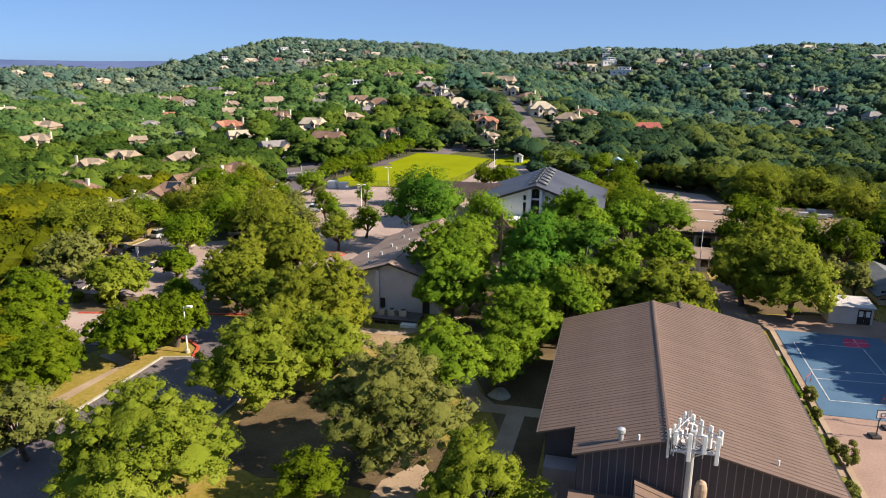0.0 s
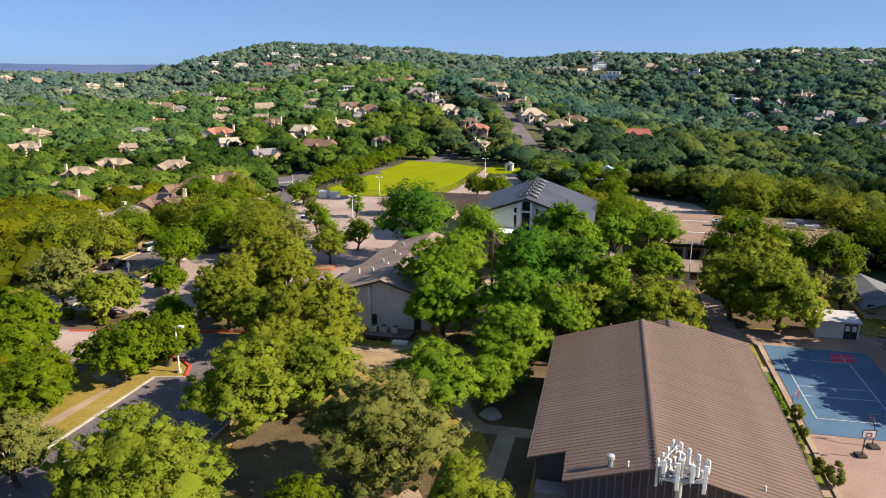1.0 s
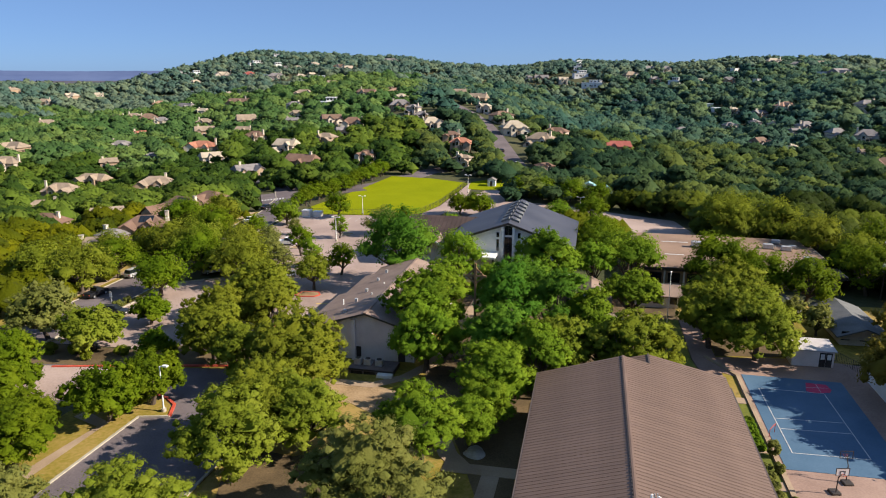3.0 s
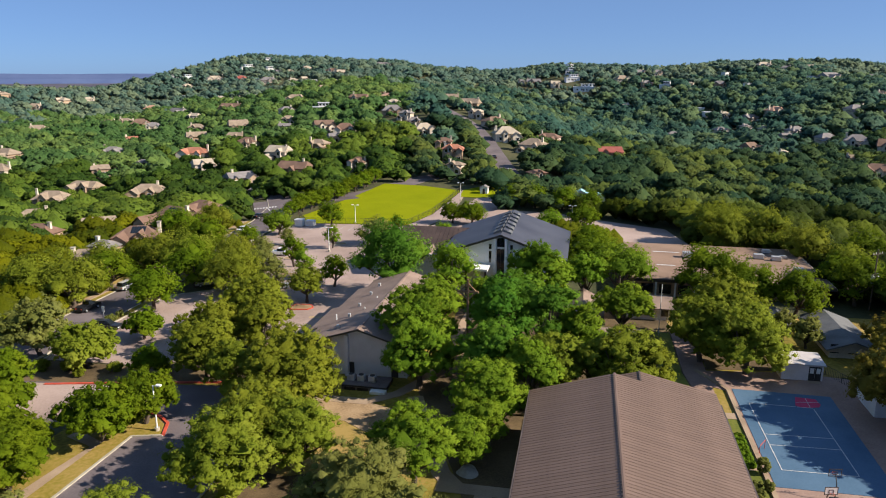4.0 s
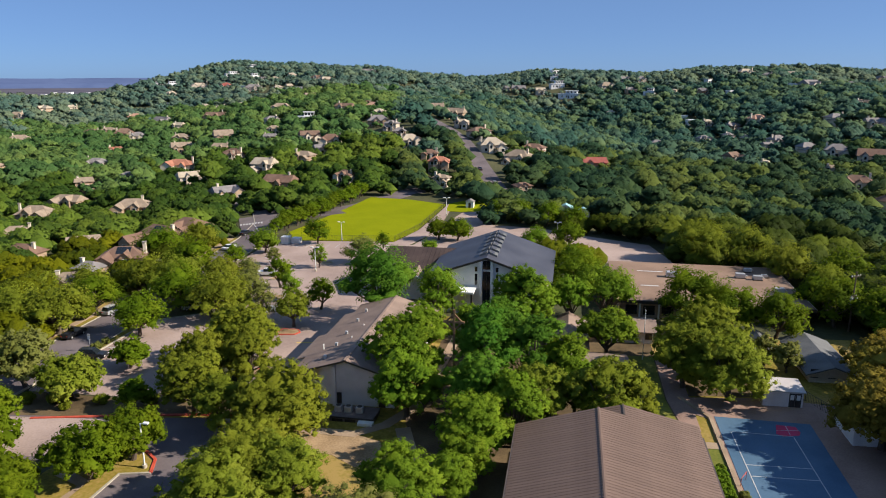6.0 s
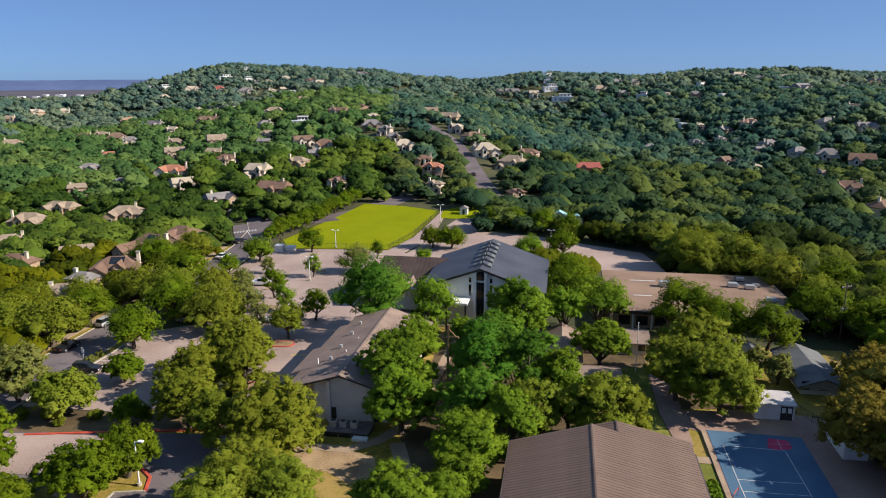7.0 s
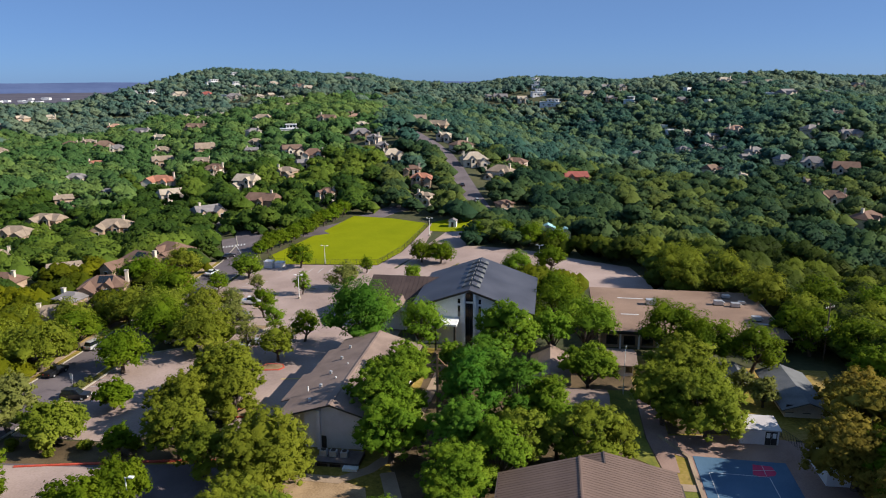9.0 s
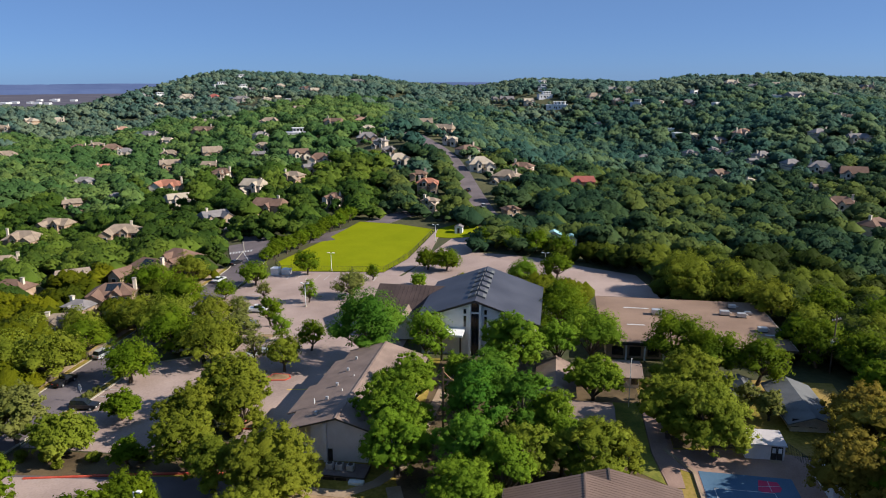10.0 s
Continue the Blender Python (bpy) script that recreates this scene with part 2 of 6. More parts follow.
# ---- ground ----
HILLS = [
    (-200, 980, 170, 220, 41.1),
    (0, 1000, 200, 300, 45.7),
    (200, 900, 170, 220, 20.8),
    (-50, 600, 110, 180, 17.2),
    (30, 430, 80, 120, 14.3),
    (100, 340, 60, 60, -4),
    (-150, 750, 110, 150, 4.3),
    (450, 800, 230, 260, 6.1),
    (330, 520, 130, 160, 19.2),
    (600, 300, 250, 300, 3.8),
    (-90, 330, 60, 80, 1.9),
    (-160, 420, 80, 100, -4.5),
    (-250, 650, 120, 160, -3.3),
    (-500, 400, 250, 400, 6.6),
    (140, 600, 60, 180, -13.2),
    (250, 380, 70, 90, -5),
    (0, 1400, 350, 300, 3.3),
    (-10, 280, 60, 50, 0.4),
    (180, 700, 80, 120, 8.1),
    (-145, 285, 70, 70, -9.4),
    (-212, 985, 70, 90, 11.4),
    (340, 700, 110, 130, 20.8),
    (680, 950, 260, 260, 39.9),
    (-390, 830, 110, 160, 17.2),
    (-350, 100, 150, 200, -5.7),
    (-160, 1000, 60, 120, -10.3),
    (-60, 1000, 60, 120, -11.3),
    (40, 980, 50, 120, -17.5),
    (110, 960, 45, 120, -14.4),
    (260, 900, 70, 120, 7.4),
    (150, 900, 45, 100, 1.2),
    (390, 900, 70, 120, 17.9),
    (500, 850, 70, 120, 16.8),
    (-255, 960, 30, 90, 1.1),
    (-430, 1000, 90, 160, -0.2),
    (-560, 1050, 110, 200, 1.2),
    (-340, 1000, 55, 120, -13.2),
    (-480, 780, 110, 120, 16.9),
    (-300, 860, 50, 90, 10.3),
    (-620, 820, 150, 150, 3.7),
    (300, 560, 90, 110, 2.5),
    (260, 400, 70, 70, 10.4),
    (165, 740, 80, 100, 7.3),
    (-350, 800, 110, 110, -9),
    (330, 660, 90, 80, 3),
    (240, 660, 70, 80, -5.2),
    (-180, 560, 80, 80, 3.4),
    (200, 440, 50, 60, -4.1),
    (-60, 500, 60, 70, 2.7),
    (0, 430, 50, 60, 1.6),
    (60, 330, 40, 50, 2),
    (-100, 370, 50, 50, 1.5),
    (-280, 560, 80, 90, -0.1),
    (300, 430, 60, 60, 3.5),
]


def height(x, y):
    """The ground's height in metres."""
    z = 5.75 + 0.018 * min(max(x, -400), 400) - 0.009 * (min(max(y, -100), 200) - 80)
    for a, b, c, d, h in HILLS:
        z += h * math.exp(-((x - a) / c) ** 2 - ((y - b) / d) ** 2)
    return z


def heights(x, y):
    z = 5.75 + 0.018 * np.clip(x, -400, 400) - 0.009 * (np.clip(y, -100, 200) - 80)
    for a, b, c, d, h in HILLS:
        z = z + h * np.exp(-((x - a) / c) ** 2 - ((y - b) / d) ** 2)
    return z


TURNED = 14.0
C14, S14 = math.cos(radians(TURNED)), math.sin(radians(TURNED))


def site(x, y):
    """From the campus grid, which is turned 14 degrees, to the world."""
    return C14 * x + S14 * y, -S14 * x + C14 * y


def on_site(x, y, z=None, turn=0.0):
    wx, wy = site(x, y)
    return pose(wx, wy, height(wx, wy) if z is None else z, 0, 0, turn - TURNED)


# ---- building blocks ----
def mesh_of(name, bm, *mats):
    bmesh.ops.recalc_face_normals(bm, faces=bm.faces)
    me = bpy.data.meshes.new(name)
    bm.to_mesh(me)
    bm.free()
    for m in mats:
        me.materials.append(m)
    return me


def part(name, bm, mat, parent, label=""):
    ob = new(name, mesh_of(name, bm, mat))
    ob.parent = parent
    return tagged(ob, label)


def thing(name, m, label, category, group="", kind=""):
    ob = new(name)
    ob.matrix_world = m
    ob.empty_display_size = 0.5
    return tagged(ob, label, category, group, kind)


def solid(name, bm, mat, label, category, kind="", group="", m=None):
    ob = new(name, mesh_of(name, bm, mat))
    if m is not None:
        ob.matrix_world = m
    return tagged(ob, label, category, group, kind)


def block(x0, x1, y0, y1, z0, z1, bm=None, bevel=0.0):
    bm = bm or bmesh.new()
    v = [bm.verts.new((x, y, z)) for z in (z0, z1) for x, y in ((x0, y0), (x1, y0), (x1, y1), (x0, y1))]
    fs = [bm.faces.new([v[i] for i in q]) for q in ((3, 2, 1, 0), (4, 5, 6, 7), (0, 1, 5, 4), (1, 2, 6, 5), (2, 3, 7, 6), (3, 0, 4, 7))]
    if bevel:
        bmesh.ops.bevel(bm, geom=list({e for f in fs for e in f.edges}), offset=bevel, segments=2, affect='EDGES', profile=0.5)
    return bm


def slab(corners, thick, bm=None):
    """A flat plate: its upper corners, and its thickness downwards."""
    bm = bm or bmesh.new()
    top = [bm.verts.new(c) for c in corners]
    low = [bm.verts.new((c[0], c[1], c[2] - thick)) for c in corners]
    n = len(corners)
    bm.faces.new(top)
    bm.faces.new(low[::-1])
    for i in range(n):
        bm.faces.new((top[i], low[i], low[(i + 1) % n], top[(i + 1) % n]))
    return bm


def extrude_profile(points, y0, y1, bm=None):
    """A prism along y over a profile of (x, z) points."""
    bm = bm or bmesh.new()
    a = [bm.verts.new((x, y0, z)) for x, z in points]
    b = [bm.verts.new((x, y1, z)) for x, z in points]
    n = len(points)
    bm.faces.new(a)
    bm.faces.new(b[::-1])
    for i in range(n):
        bm.faces.new((a[i], b[i], b[(i + 1) % n], a[(i + 1) % n]))
    return bm


def tube(points, radii, sides=8, bm=None, cap=True):
    """A tapered tube through points."""
    bm = bm or bmesh.new()
    pts = [Vector(p) for p in points]
    rings = []
    for i, p in enumerate(pts):
        way = (pts[min(i + 1, len(pts) - 1)] - pts[max(i - 1, 0)]).normalized()
        q = way.to_track_quat('Z', 'Y')
        rings.append([bm.verts.new(p + q @ Vector((radii[i] * math.cos(2 * math.pi * k / sides), radii[i] * math.sin(2 * math.pi * k / sides), 0))) for k in range(sides)])
    for a, b in zip(rings, rings[1:]):
        for k in range(sides):
            bm.faces.new((a[k], a[(k + 1) % sides], b[(k + 1) % sides], b[k]))
    if cap:
        bm.faces.new(rings[0][::-1])
        bm.faces.new(rings[-1])
    return bm


def sheet(name, outline, rise, mat, label, category="ground", on_grid=True, skirt=0.4, cell=5.0, kind="structure"):
    """A paved or planted area: an outline on the campus grid, laid on the ground at a rise, with a solid edge."""
    bm = bmesh.new()
    pts = [site(x, y) if on_grid else (x, y) for x, y in outline]
    bm.faces.new([bm.verts.new((x, y, 0)) for x, y in pts])
    lo = [min(p[i] for p in pts) for i in (0, 1)]
    hi = [max(p[i] for p in pts) for i in (0, 1)]
    for axis in (0, 1):
        no = Vector((1, 0, 0)) if axis == 0 else Vector((0, 1, 0))
        at = math.floor(lo[axis] / cell) * cell + cell
        while at < hi[axis]:
            bmesh.ops.bisect_plane(bm, geom=bm.verts[:] + bm.edges[:] + bm.faces[:], plane_co=no * at, plane_no=no)
            at += cell
    bmesh.ops.triangulate(bm, faces=bm.faces)
    for v in bm.verts:
        v.co.z = height(v.co.x, v.co.y) + rise
    rim = [e for e in bm.edges if e.is_boundary]
    low = bmesh.ops.extrude_edge_only(bm, edges=rim)
    for v in [g for g in low["geom"] if isinstance(g, bmesh.types.BMVert)]:
        v.co.z -= skirt
    return solid(name, bm, mat, label, category, kind)


def strip(name, line, width, rise, mat, label, category, on_grid=True, deep=0.3, kind="structure", step=4.0):
    """A road, path, kerb or painted line along a polyline, following the ground."""
    pts = [Vector(site(*p) if on_grid else p) for p in line]
    fine = []
    for a, b in zip(pts, pts[1:]):
        n = max(1, int((b - a).length / step))
        fine += [a.lerp(b, i / n) for i in range(n)]
    fine.append(pts[-1])
    bm = bmesh.new()
    rows = []
    for i, p in enumerate(fine):
        way = (fine[min(i + 1, len(fine) - 1)] - fine[max(i - 1, 0)]).normalized()
        side = Vector((way.y, -way.x)) * width / 2
        a, b = p - side, p + side
        rows.append([bm.verts.new((q.x, q.y, height(q.x, q.y) + rise - d)) for q, d in ((a, deep), (a, 0), (b, 0), (b, deep))])
    for r, s in zip(rows, rows[1:]):
        for k in range(3):
            bm.faces.new((r[k], r[k + 1], s[k + 1], s[k]))
    bm.faces.new(rows[0])
    bm.faces.new(rows[-1][::-1])
    return solid(name, bm, mat, label, category, kind)


def graded(fine_from, fine_to, step, low, high):
    line = list(np.arange(fine_from, fine_to + 0.1, step))
    d = step
    while line[-1] < high:
        d *= 1.16
        line.append(line[-1] + d)
    d = step
    while line[0] > low:
        d *= 1.16
        line.insert(0, line[0] - d)
    return np.array(line)


gx, gy = graded(-180, 280, 5, -4200, 4200), graded(-60, 420, 5, -1500, 4700)
GX, GY = np.meshgrid(gx, gy)
GZ = heights(GX, GY)
me = bpy.data.meshes.new("ground")
nx = len(gx)
quads = [(j * nx + i, j * nx + i + 1, (j + 1) * nx + i + 1, (j + 1) * nx + i) for j in range(len(gy) - 1) for i in range(nx - 1)]
me.from_pydata(np.stack([GX.ravel(), GY.ravel(), GZ.ravel()], 1).tolist(), [], quads)
me.materials.append(EARTH)
me.polygons.foreach_set("use_smooth", [True] * len(me.polygons))
tagged(new("ground", me), "dry brown and green hill country ground", "ground", kind="structure")

# far plateau beyond the valley; its blue colour and glow imitate haze
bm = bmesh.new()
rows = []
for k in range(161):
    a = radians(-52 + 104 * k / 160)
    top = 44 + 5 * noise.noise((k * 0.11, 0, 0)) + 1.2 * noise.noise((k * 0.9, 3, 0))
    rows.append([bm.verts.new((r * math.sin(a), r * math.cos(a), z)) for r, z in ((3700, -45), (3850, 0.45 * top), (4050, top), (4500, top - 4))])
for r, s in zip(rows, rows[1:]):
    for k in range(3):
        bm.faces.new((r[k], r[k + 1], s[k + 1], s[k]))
FAR = material("far_hazed_plateau", (0.045, 0.07, 0.14), (0.07, 0.10, 0.18), 0.004, 0.02, 1.0, bump=0, spec=0.0)
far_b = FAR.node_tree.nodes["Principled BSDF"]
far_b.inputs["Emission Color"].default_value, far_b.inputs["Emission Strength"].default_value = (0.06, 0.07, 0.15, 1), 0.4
solid("backdrop", bm, FAR, "far wooded plateau on the horizon, haze blue painted in and glowing", "backdrop", "structure")

# the valley floor beyond the last woods, tinted purple in place of haze
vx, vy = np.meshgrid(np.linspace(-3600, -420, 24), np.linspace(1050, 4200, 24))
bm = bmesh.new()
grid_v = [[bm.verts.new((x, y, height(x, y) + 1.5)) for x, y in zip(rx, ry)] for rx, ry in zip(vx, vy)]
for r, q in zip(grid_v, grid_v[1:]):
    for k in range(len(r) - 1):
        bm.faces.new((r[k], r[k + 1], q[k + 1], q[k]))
VALLEY = material("hazed_valley_scrub", (0.075, 0.075, 0.105), (0.12, 0.115, 0.14), 0.006, 0.05, 1.0, bump=0, spec=0.0)
solid("valley_floor", bm, VALLEY, "far scrub of the valley floor, purple haze in its colour", "ground", "structure")

# ---- paved and planted areas ----
sheet("lawn", [(-60, 25), (36, 25), (36, 100), (20, 128), (-30, 128), (-36, 112), (-37.5, 88), (-56, 84.5), (-60, 66)], 0.05, GRASS, "patchy green and brown lawn under the oaks", "lawn")
sheet("road", [(-50.6, 20), (-36, 20), (-36, 62), (-39, 68), (-39, 82.5), (-62, 79.6), (-104, 76), (-104, 64), (-58, 68.5), (-53.5, 72.6), (-50.2, 71.5), (-47.0, 67.3), (-50.6, 66.5)], 0.09, ASPHALT, "grey asphalt campus drive in dappled shade", "road")
sheet("pavement", [(-100, 65.5), (-58.3, 69.2), (-56.5, 79.4), (-100, 76)], 0.13, CONCRETE, "pale concrete apron of the drive", "pavement")
sheet("pavement", [(-79, 86), (-62, 86), (-52, 92), (-60, 110), (-70, 124), (-79, 118)], 0.09, CONCRETE, "pale concrete parking area shaded by trees", "parking")
sheet("pavement", [(-60, 112), (-47, 92), (-37.5, 88), (-37.5, 122), (-30, 128), (-30, 186.5), (-84, 186), (-83, 158), (-76, 134)], 0.10, CONCRETE, "pale concrete parking lot with small trees", "parking")
sheet("pavement", [(-44, 176), (27, 172), (22.4, 193.1), (4.1, 203.5), (-5.1, 209.7), (-13, 212.2), (-25.6, 214.3), (-28.5, 233), (-34.5, 231), (-37.5, 216), (-38.4, 203)], 0.09, CONCRETE, "pale concrete lot behind the chapel", "parking")
sheet("pitch", [(-84.0, 197.0), (-78.5, 189.0), (-48.4, 189.8), (-44.6, 205), (-42.1, 242), (-57, 248.5), (-72.6, 251.4)], 0.16, TURF, "bright yellow-green mown sports field", "field")
sheet("pavement", [(-82.5, 186.05), (-43.0, 186.3), (-38.5, 203), (-39.6, 243), (-41.6, 243), (-44.1, 205), (-48.0, 189.3), (-78.2, 188.5)], 0.11, CONCRETE, "pale concrete edge of the lot along the field fence", "parking")
STREET = [(-84, 30), (-84.5, 60), (-85, 90), (-85.5, 107), (-86, 120), (-87.5, 140), (-89, 165), (-91, 190), (-96, 212), (-106, 232), (-130, 258)]
strip("road", STREET, 9.5, 0.14, ASPHALT, "grey asphalt street past the parking lot", "road")
sheet("road", [(-90.3, 192), (-95.4, 192), (-98.2, 197.4), (-104, 207.5), (-109.8, 218.8), (-102, 224), (-92.9, 227.2), (-80, 233), (-74, 226), (-85, 219.5), (-90.2, 212), (-90.6, 202.6)], 0.165, ASPHALT, "grey asphalt junction beside the sports field", "road")
strip("road", [(-82, 226), (-72, 238), (-60, 262), (-38, 276)], 9.0, 0.15, ASPHALT, "grey asphalt side street behind the field", "road")
strip("road", [(66, 246), (54, 250.5), (43.5, 254.5), (37.8, 265), (37.2, 288), (36.6, 310), (35.9, 340), (33.7, 367), (28.8, 390), (24, 405), (17, 430), (8, 470)], 10.6, 0.35, ASPHALT, "grey asphalt street climbing the hill", "road", on_grid=False)
strip("road", [(60, 248.5), (95, 244), (130, 214), (170, 190), (240, 180)], 7.0, 0.30, ASPHALT, "grey asphalt road through the woods", "road", on_grid=False)
for off in (-4.9, 4.9):
    strip("kerb", [(x + off, y) for x, y in STREET], 0.24, 0.26, KERB, "pale concrete street kerb", "kerb")
strip("pavement", [(x - 7.2, y) for x, y in STREET[2:8]], 1.5, 0.2, WALKWAY, "tan concrete footpath beside the street", "path")
strip("lawn", [(x - 5.6, y) for x, y in STREET[2:8]], 1.4, 0.19, GRASS, "narrow grass verge of the street", "lawn")
strip("lawn", [(x - 11.2, y) for x, y in STREET[2:8]], 6.2, 0.16, GRASS, "grass lawn beside the street footpath", "lawn")
strip("lawn", [(x + 5.7, y) for x, y in STREET[2:5]], 1.5, 0.18, GRASS, "grass verge between street and lot", "lawn")
strip("kerb", [(-50.6, 20), (-50.6, 66.5), (-47.0, 67.3)], 0.3, 0.24, KERB, "pale concrete kerb of the drive", "kerb")
strip("kerb", [(-36, 20), (-36, 62), (-39, 68)], 0.3, 0.24, KERB, "pale concrete kerb of the drive", "kerb")
strip("kerb", [(-47.0, 67.3), (-48.2, 70.2), (-50.2, 71.7), (-52.6, 72.6)], 0.35, 0.25, RED_PAINT, "red painted fire lane kerb", "kerb", step=1.0)
strip("kerb", [(-72, 77.8), (-62, 79.8), (-49, 82.2), (-40, 83)], 0.4, 0.25, RED_PAINT, "red painted fire lane kerb", "kerb")
strip("kerb", [(-83, 158), (-76, 134), (-60, 112)], 0.35, 0.25, KERB, "pale concrete parking lot kerb", "kerb")
strip("kerb", [(-79, 86), (-79, 118), (-70, 124)], 0.35, 0.25, KERB, "pale concrete parking lot kerb", "kerb")
strip("pavement", [(-54.6, 20), (-54.2, 53), (-53.2, 64), (-58, 66)], 1.6, 0.12, WALKWAY, "tan concrete footpath beside the drive", "path")
sheet("lawn", [(-50.75, 20), (-50.75, 66.4), (-47.4, 67.2), (-48.5, 69.9), (-50.3, 71.3), (-53, 71.8), (-53.7, 20)], 0.2, GRASS, "grass verge between kerb and footpath", "lawn")
sheet("lawn", [(-41.4, 243.5), (-40.6, 232), (-34.8, 231.4), (-28.2, 233.4), (-24, 241), (-28, 249), (-36, 250)], 0.12, TURF, "bright mown lawn round the field hut", "lawn")
# this dark bed paints the shade under the trees as well as litter
sheet("bare_ground", [(-79.5, 78.6), (-72, 78.3), (-62, 80.4), (-49, 82.8), (-40, 83.7), (-38.2, 87.6), (-46.6, 91.4), (-52.4, 91.2), (-62, 85.6), (-79, 85.6)], 0.075, SHADE_MULCH, "leaf litter bed between drive and lot, tree shade in its colour", "ground")
# footpaths of the courtyard
sheet("bare_ground", [(-33.5, 79.0), (-28, 80.8), (-22.0, 78.6), (-20.5, 74.0), (-23.5, 72.2), (-27.0, 74.5), (-31.5, 75.2)], 0.085, DIRT, "bare sandy earth worn into the lawn beside the hall", "ground", cell=2.5)
# dark sheet doubles as the oaks' shade on the lawn
sheet("bare_ground", [(-35.2, 59.0), (-33, 62.2), (-29, 61.6), (-25.5, 63.2), (-22, 62.8), (-19, 60.5), (-15.5, 57.5), (-12.5, 53.5), (-11.5, 48.5), (-14, 45.8), (-18, 46.6), (-22.5, 47.0), (-27, 46.2), (-31.5, 48.0), (-33.0, 53.0)], 0.08, SHADE_MULCH, "brown leaf litter and painted oak shade in one sheet", "ground", cell=3.0)
strip("pavement", [(-33, 80.2), (-26, 80.0), (-22.5, 83.0), (-20, 88), (-19.2, 97), (-18.5, 110), (-18, 126)], 1.7, 0.12, WALKWAY, "tan concrete footpath past the hall", "path")
strip("pavement", [(-20, 82.5), (-16, 72), (-13, 65), (-11, 62.6)], 2.0, 0.12, WALKWAY, "tan concrete footpath through the shade", "path")
strip("pavement", [(-13, 62.6), (-5, 62.4)], 1.8, 0.13, WALKWAY, "tan concrete footpath through the shade", "path")
strip("pavement", [(-8.0, 62.3), (-8.2, 53.5), (-8.4, 44)], 1.8, 0.12, WALKWAY, "tan concrete footpath through the shade", "path")
sheet("pavement", [(-17.5, 40), (-12.5, 40), (-12.8, 49), (-14.4, 51.5), (-17.0, 48)], 0.12, WALKWAY, "tan concrete patch under the oaks", "path")
# courtyard shade is put into the ground colour here, along with litter
sheet("bare_ground", [(-20, 84), (-12, 66), (-6, 50), (-4.8, 50), (-4.8, 78), (16, 80), (15, 128), (-21, 128)], 0.07, SHADE_MULCH, "dark courtyard sheet for leaf litter and painted tree shade", "ground")
sheet("lawn", [(34.5, 98.2), (40.4, 97.0), (47, 99), (49, 124), (28, 124), (28, 106), (33, 104)], 0.09, GRASS, "grass lawn round the cottages", "lawn")
# darkens the lawn where the trees behind the court shade it
sheet("bare_ground", [(16.6, 97.6), (29.5, 98.9), (34.3, 98.5), (32.8, 104), (27.8, 106), (27.8, 124), (19, 127), (18.7, 112), (18.6, 98.5)], 0.085, SHADE_MULCH, "dark sheet for tree shade and leaf litter behind the court", "ground")
# court and its surround
sheet("pavement", [(19.9, 44), (40, 44), (40, 96.5), (30, 98.5), (16.5, 97), (16.5, 93), (19.9, 91)], 0.10, PINK_CONCRETE, "weathered pinkish concrete round the court", "pavement")
sheet("court", [(20.7, 68.2), (32.2, 68.0), (32.6, 91.0), (20.8, 91.6)], 0.14, COURT_BLUE, "blue painted ball court", "court")
sheet("court_marking", [(27.6, 87.7), (28.3, 87.1), (30.3, 87.6), (30.7, 88.4), (30.5, 89.9), (28.2, 90.2)], 0.165, COURT_RED, "red painted goal area on the court", "court")
strip("court_line", [(27.8, 88.6), (30.6, 88.9)], 0.06, 0.19, WHITE_PAINT, "white painted court line", "court line", deep=0.01)
strip("court_line", [(29.2, 87.4), (29.3, 90.0)], 0.06, 0.195, WHITE_PAINT, "white painted court line", "court line", deep=0.01)
for line in ([(22.1, 71.6), (22.1, 87.5)], [(29.5, 71.6), (29.5, 87.0)], [(22.1, 71.6), (29.5, 71.6)], [(22.1, 87.5), (29.5, 87.2)], [(22.1, 76.9), (29.5, 77.0)], [(22.1, 79.4), (29.5, 79.5)]):
    strip("court_line", line, 0.09, 0.168, WHITE_PAINT, "white painted court line", "court line", deep=0.01)
strip("kerb", [(20.2, 44), (20.2, 91), (17, 97)], 0.5, 0.3, WALKWAY, "tan concrete edging of the court", "kerb")
sheet("lawn", [(16.9, 44), (19.9, 44), (19.9, 83), (16.9, 83)], 0.12, GREEN_LAWN, "planted green strip beside the gymnasium", "lawn")
for y in (57, 64, 71, 82.6):
    sheet("pavement", [(17.0, y), (19.85, y), (19.85, y + 1.6), (17.0, y + 1.6)], 0.17, WALKWAY, "tan concrete stepping slab", "pavement", cell=2.0)
sheet("pavement", [(16.3, 87), (18.4, 87), (18.4, 112), (15.2, 112), (15.2, 96)], 0.13, PINK_CONCRETE, "pinkish concrete path past the gymnasium", "path")
sheet("lawn", [(10.6, 92), (16.0, 87.6), (15.0, 96), (15.0, 112), (10.6, 112)], 0.11, GREEN_LAWN, "green lawn behind the gymnasium", "lawn")

# ---- campus buildings ----
SIDING_RIB = material("pale_siding_rib", (0.17, 0.14, 0.14), (0.24, 0.20, 0.20), 1.0, 8.0, 0.6)


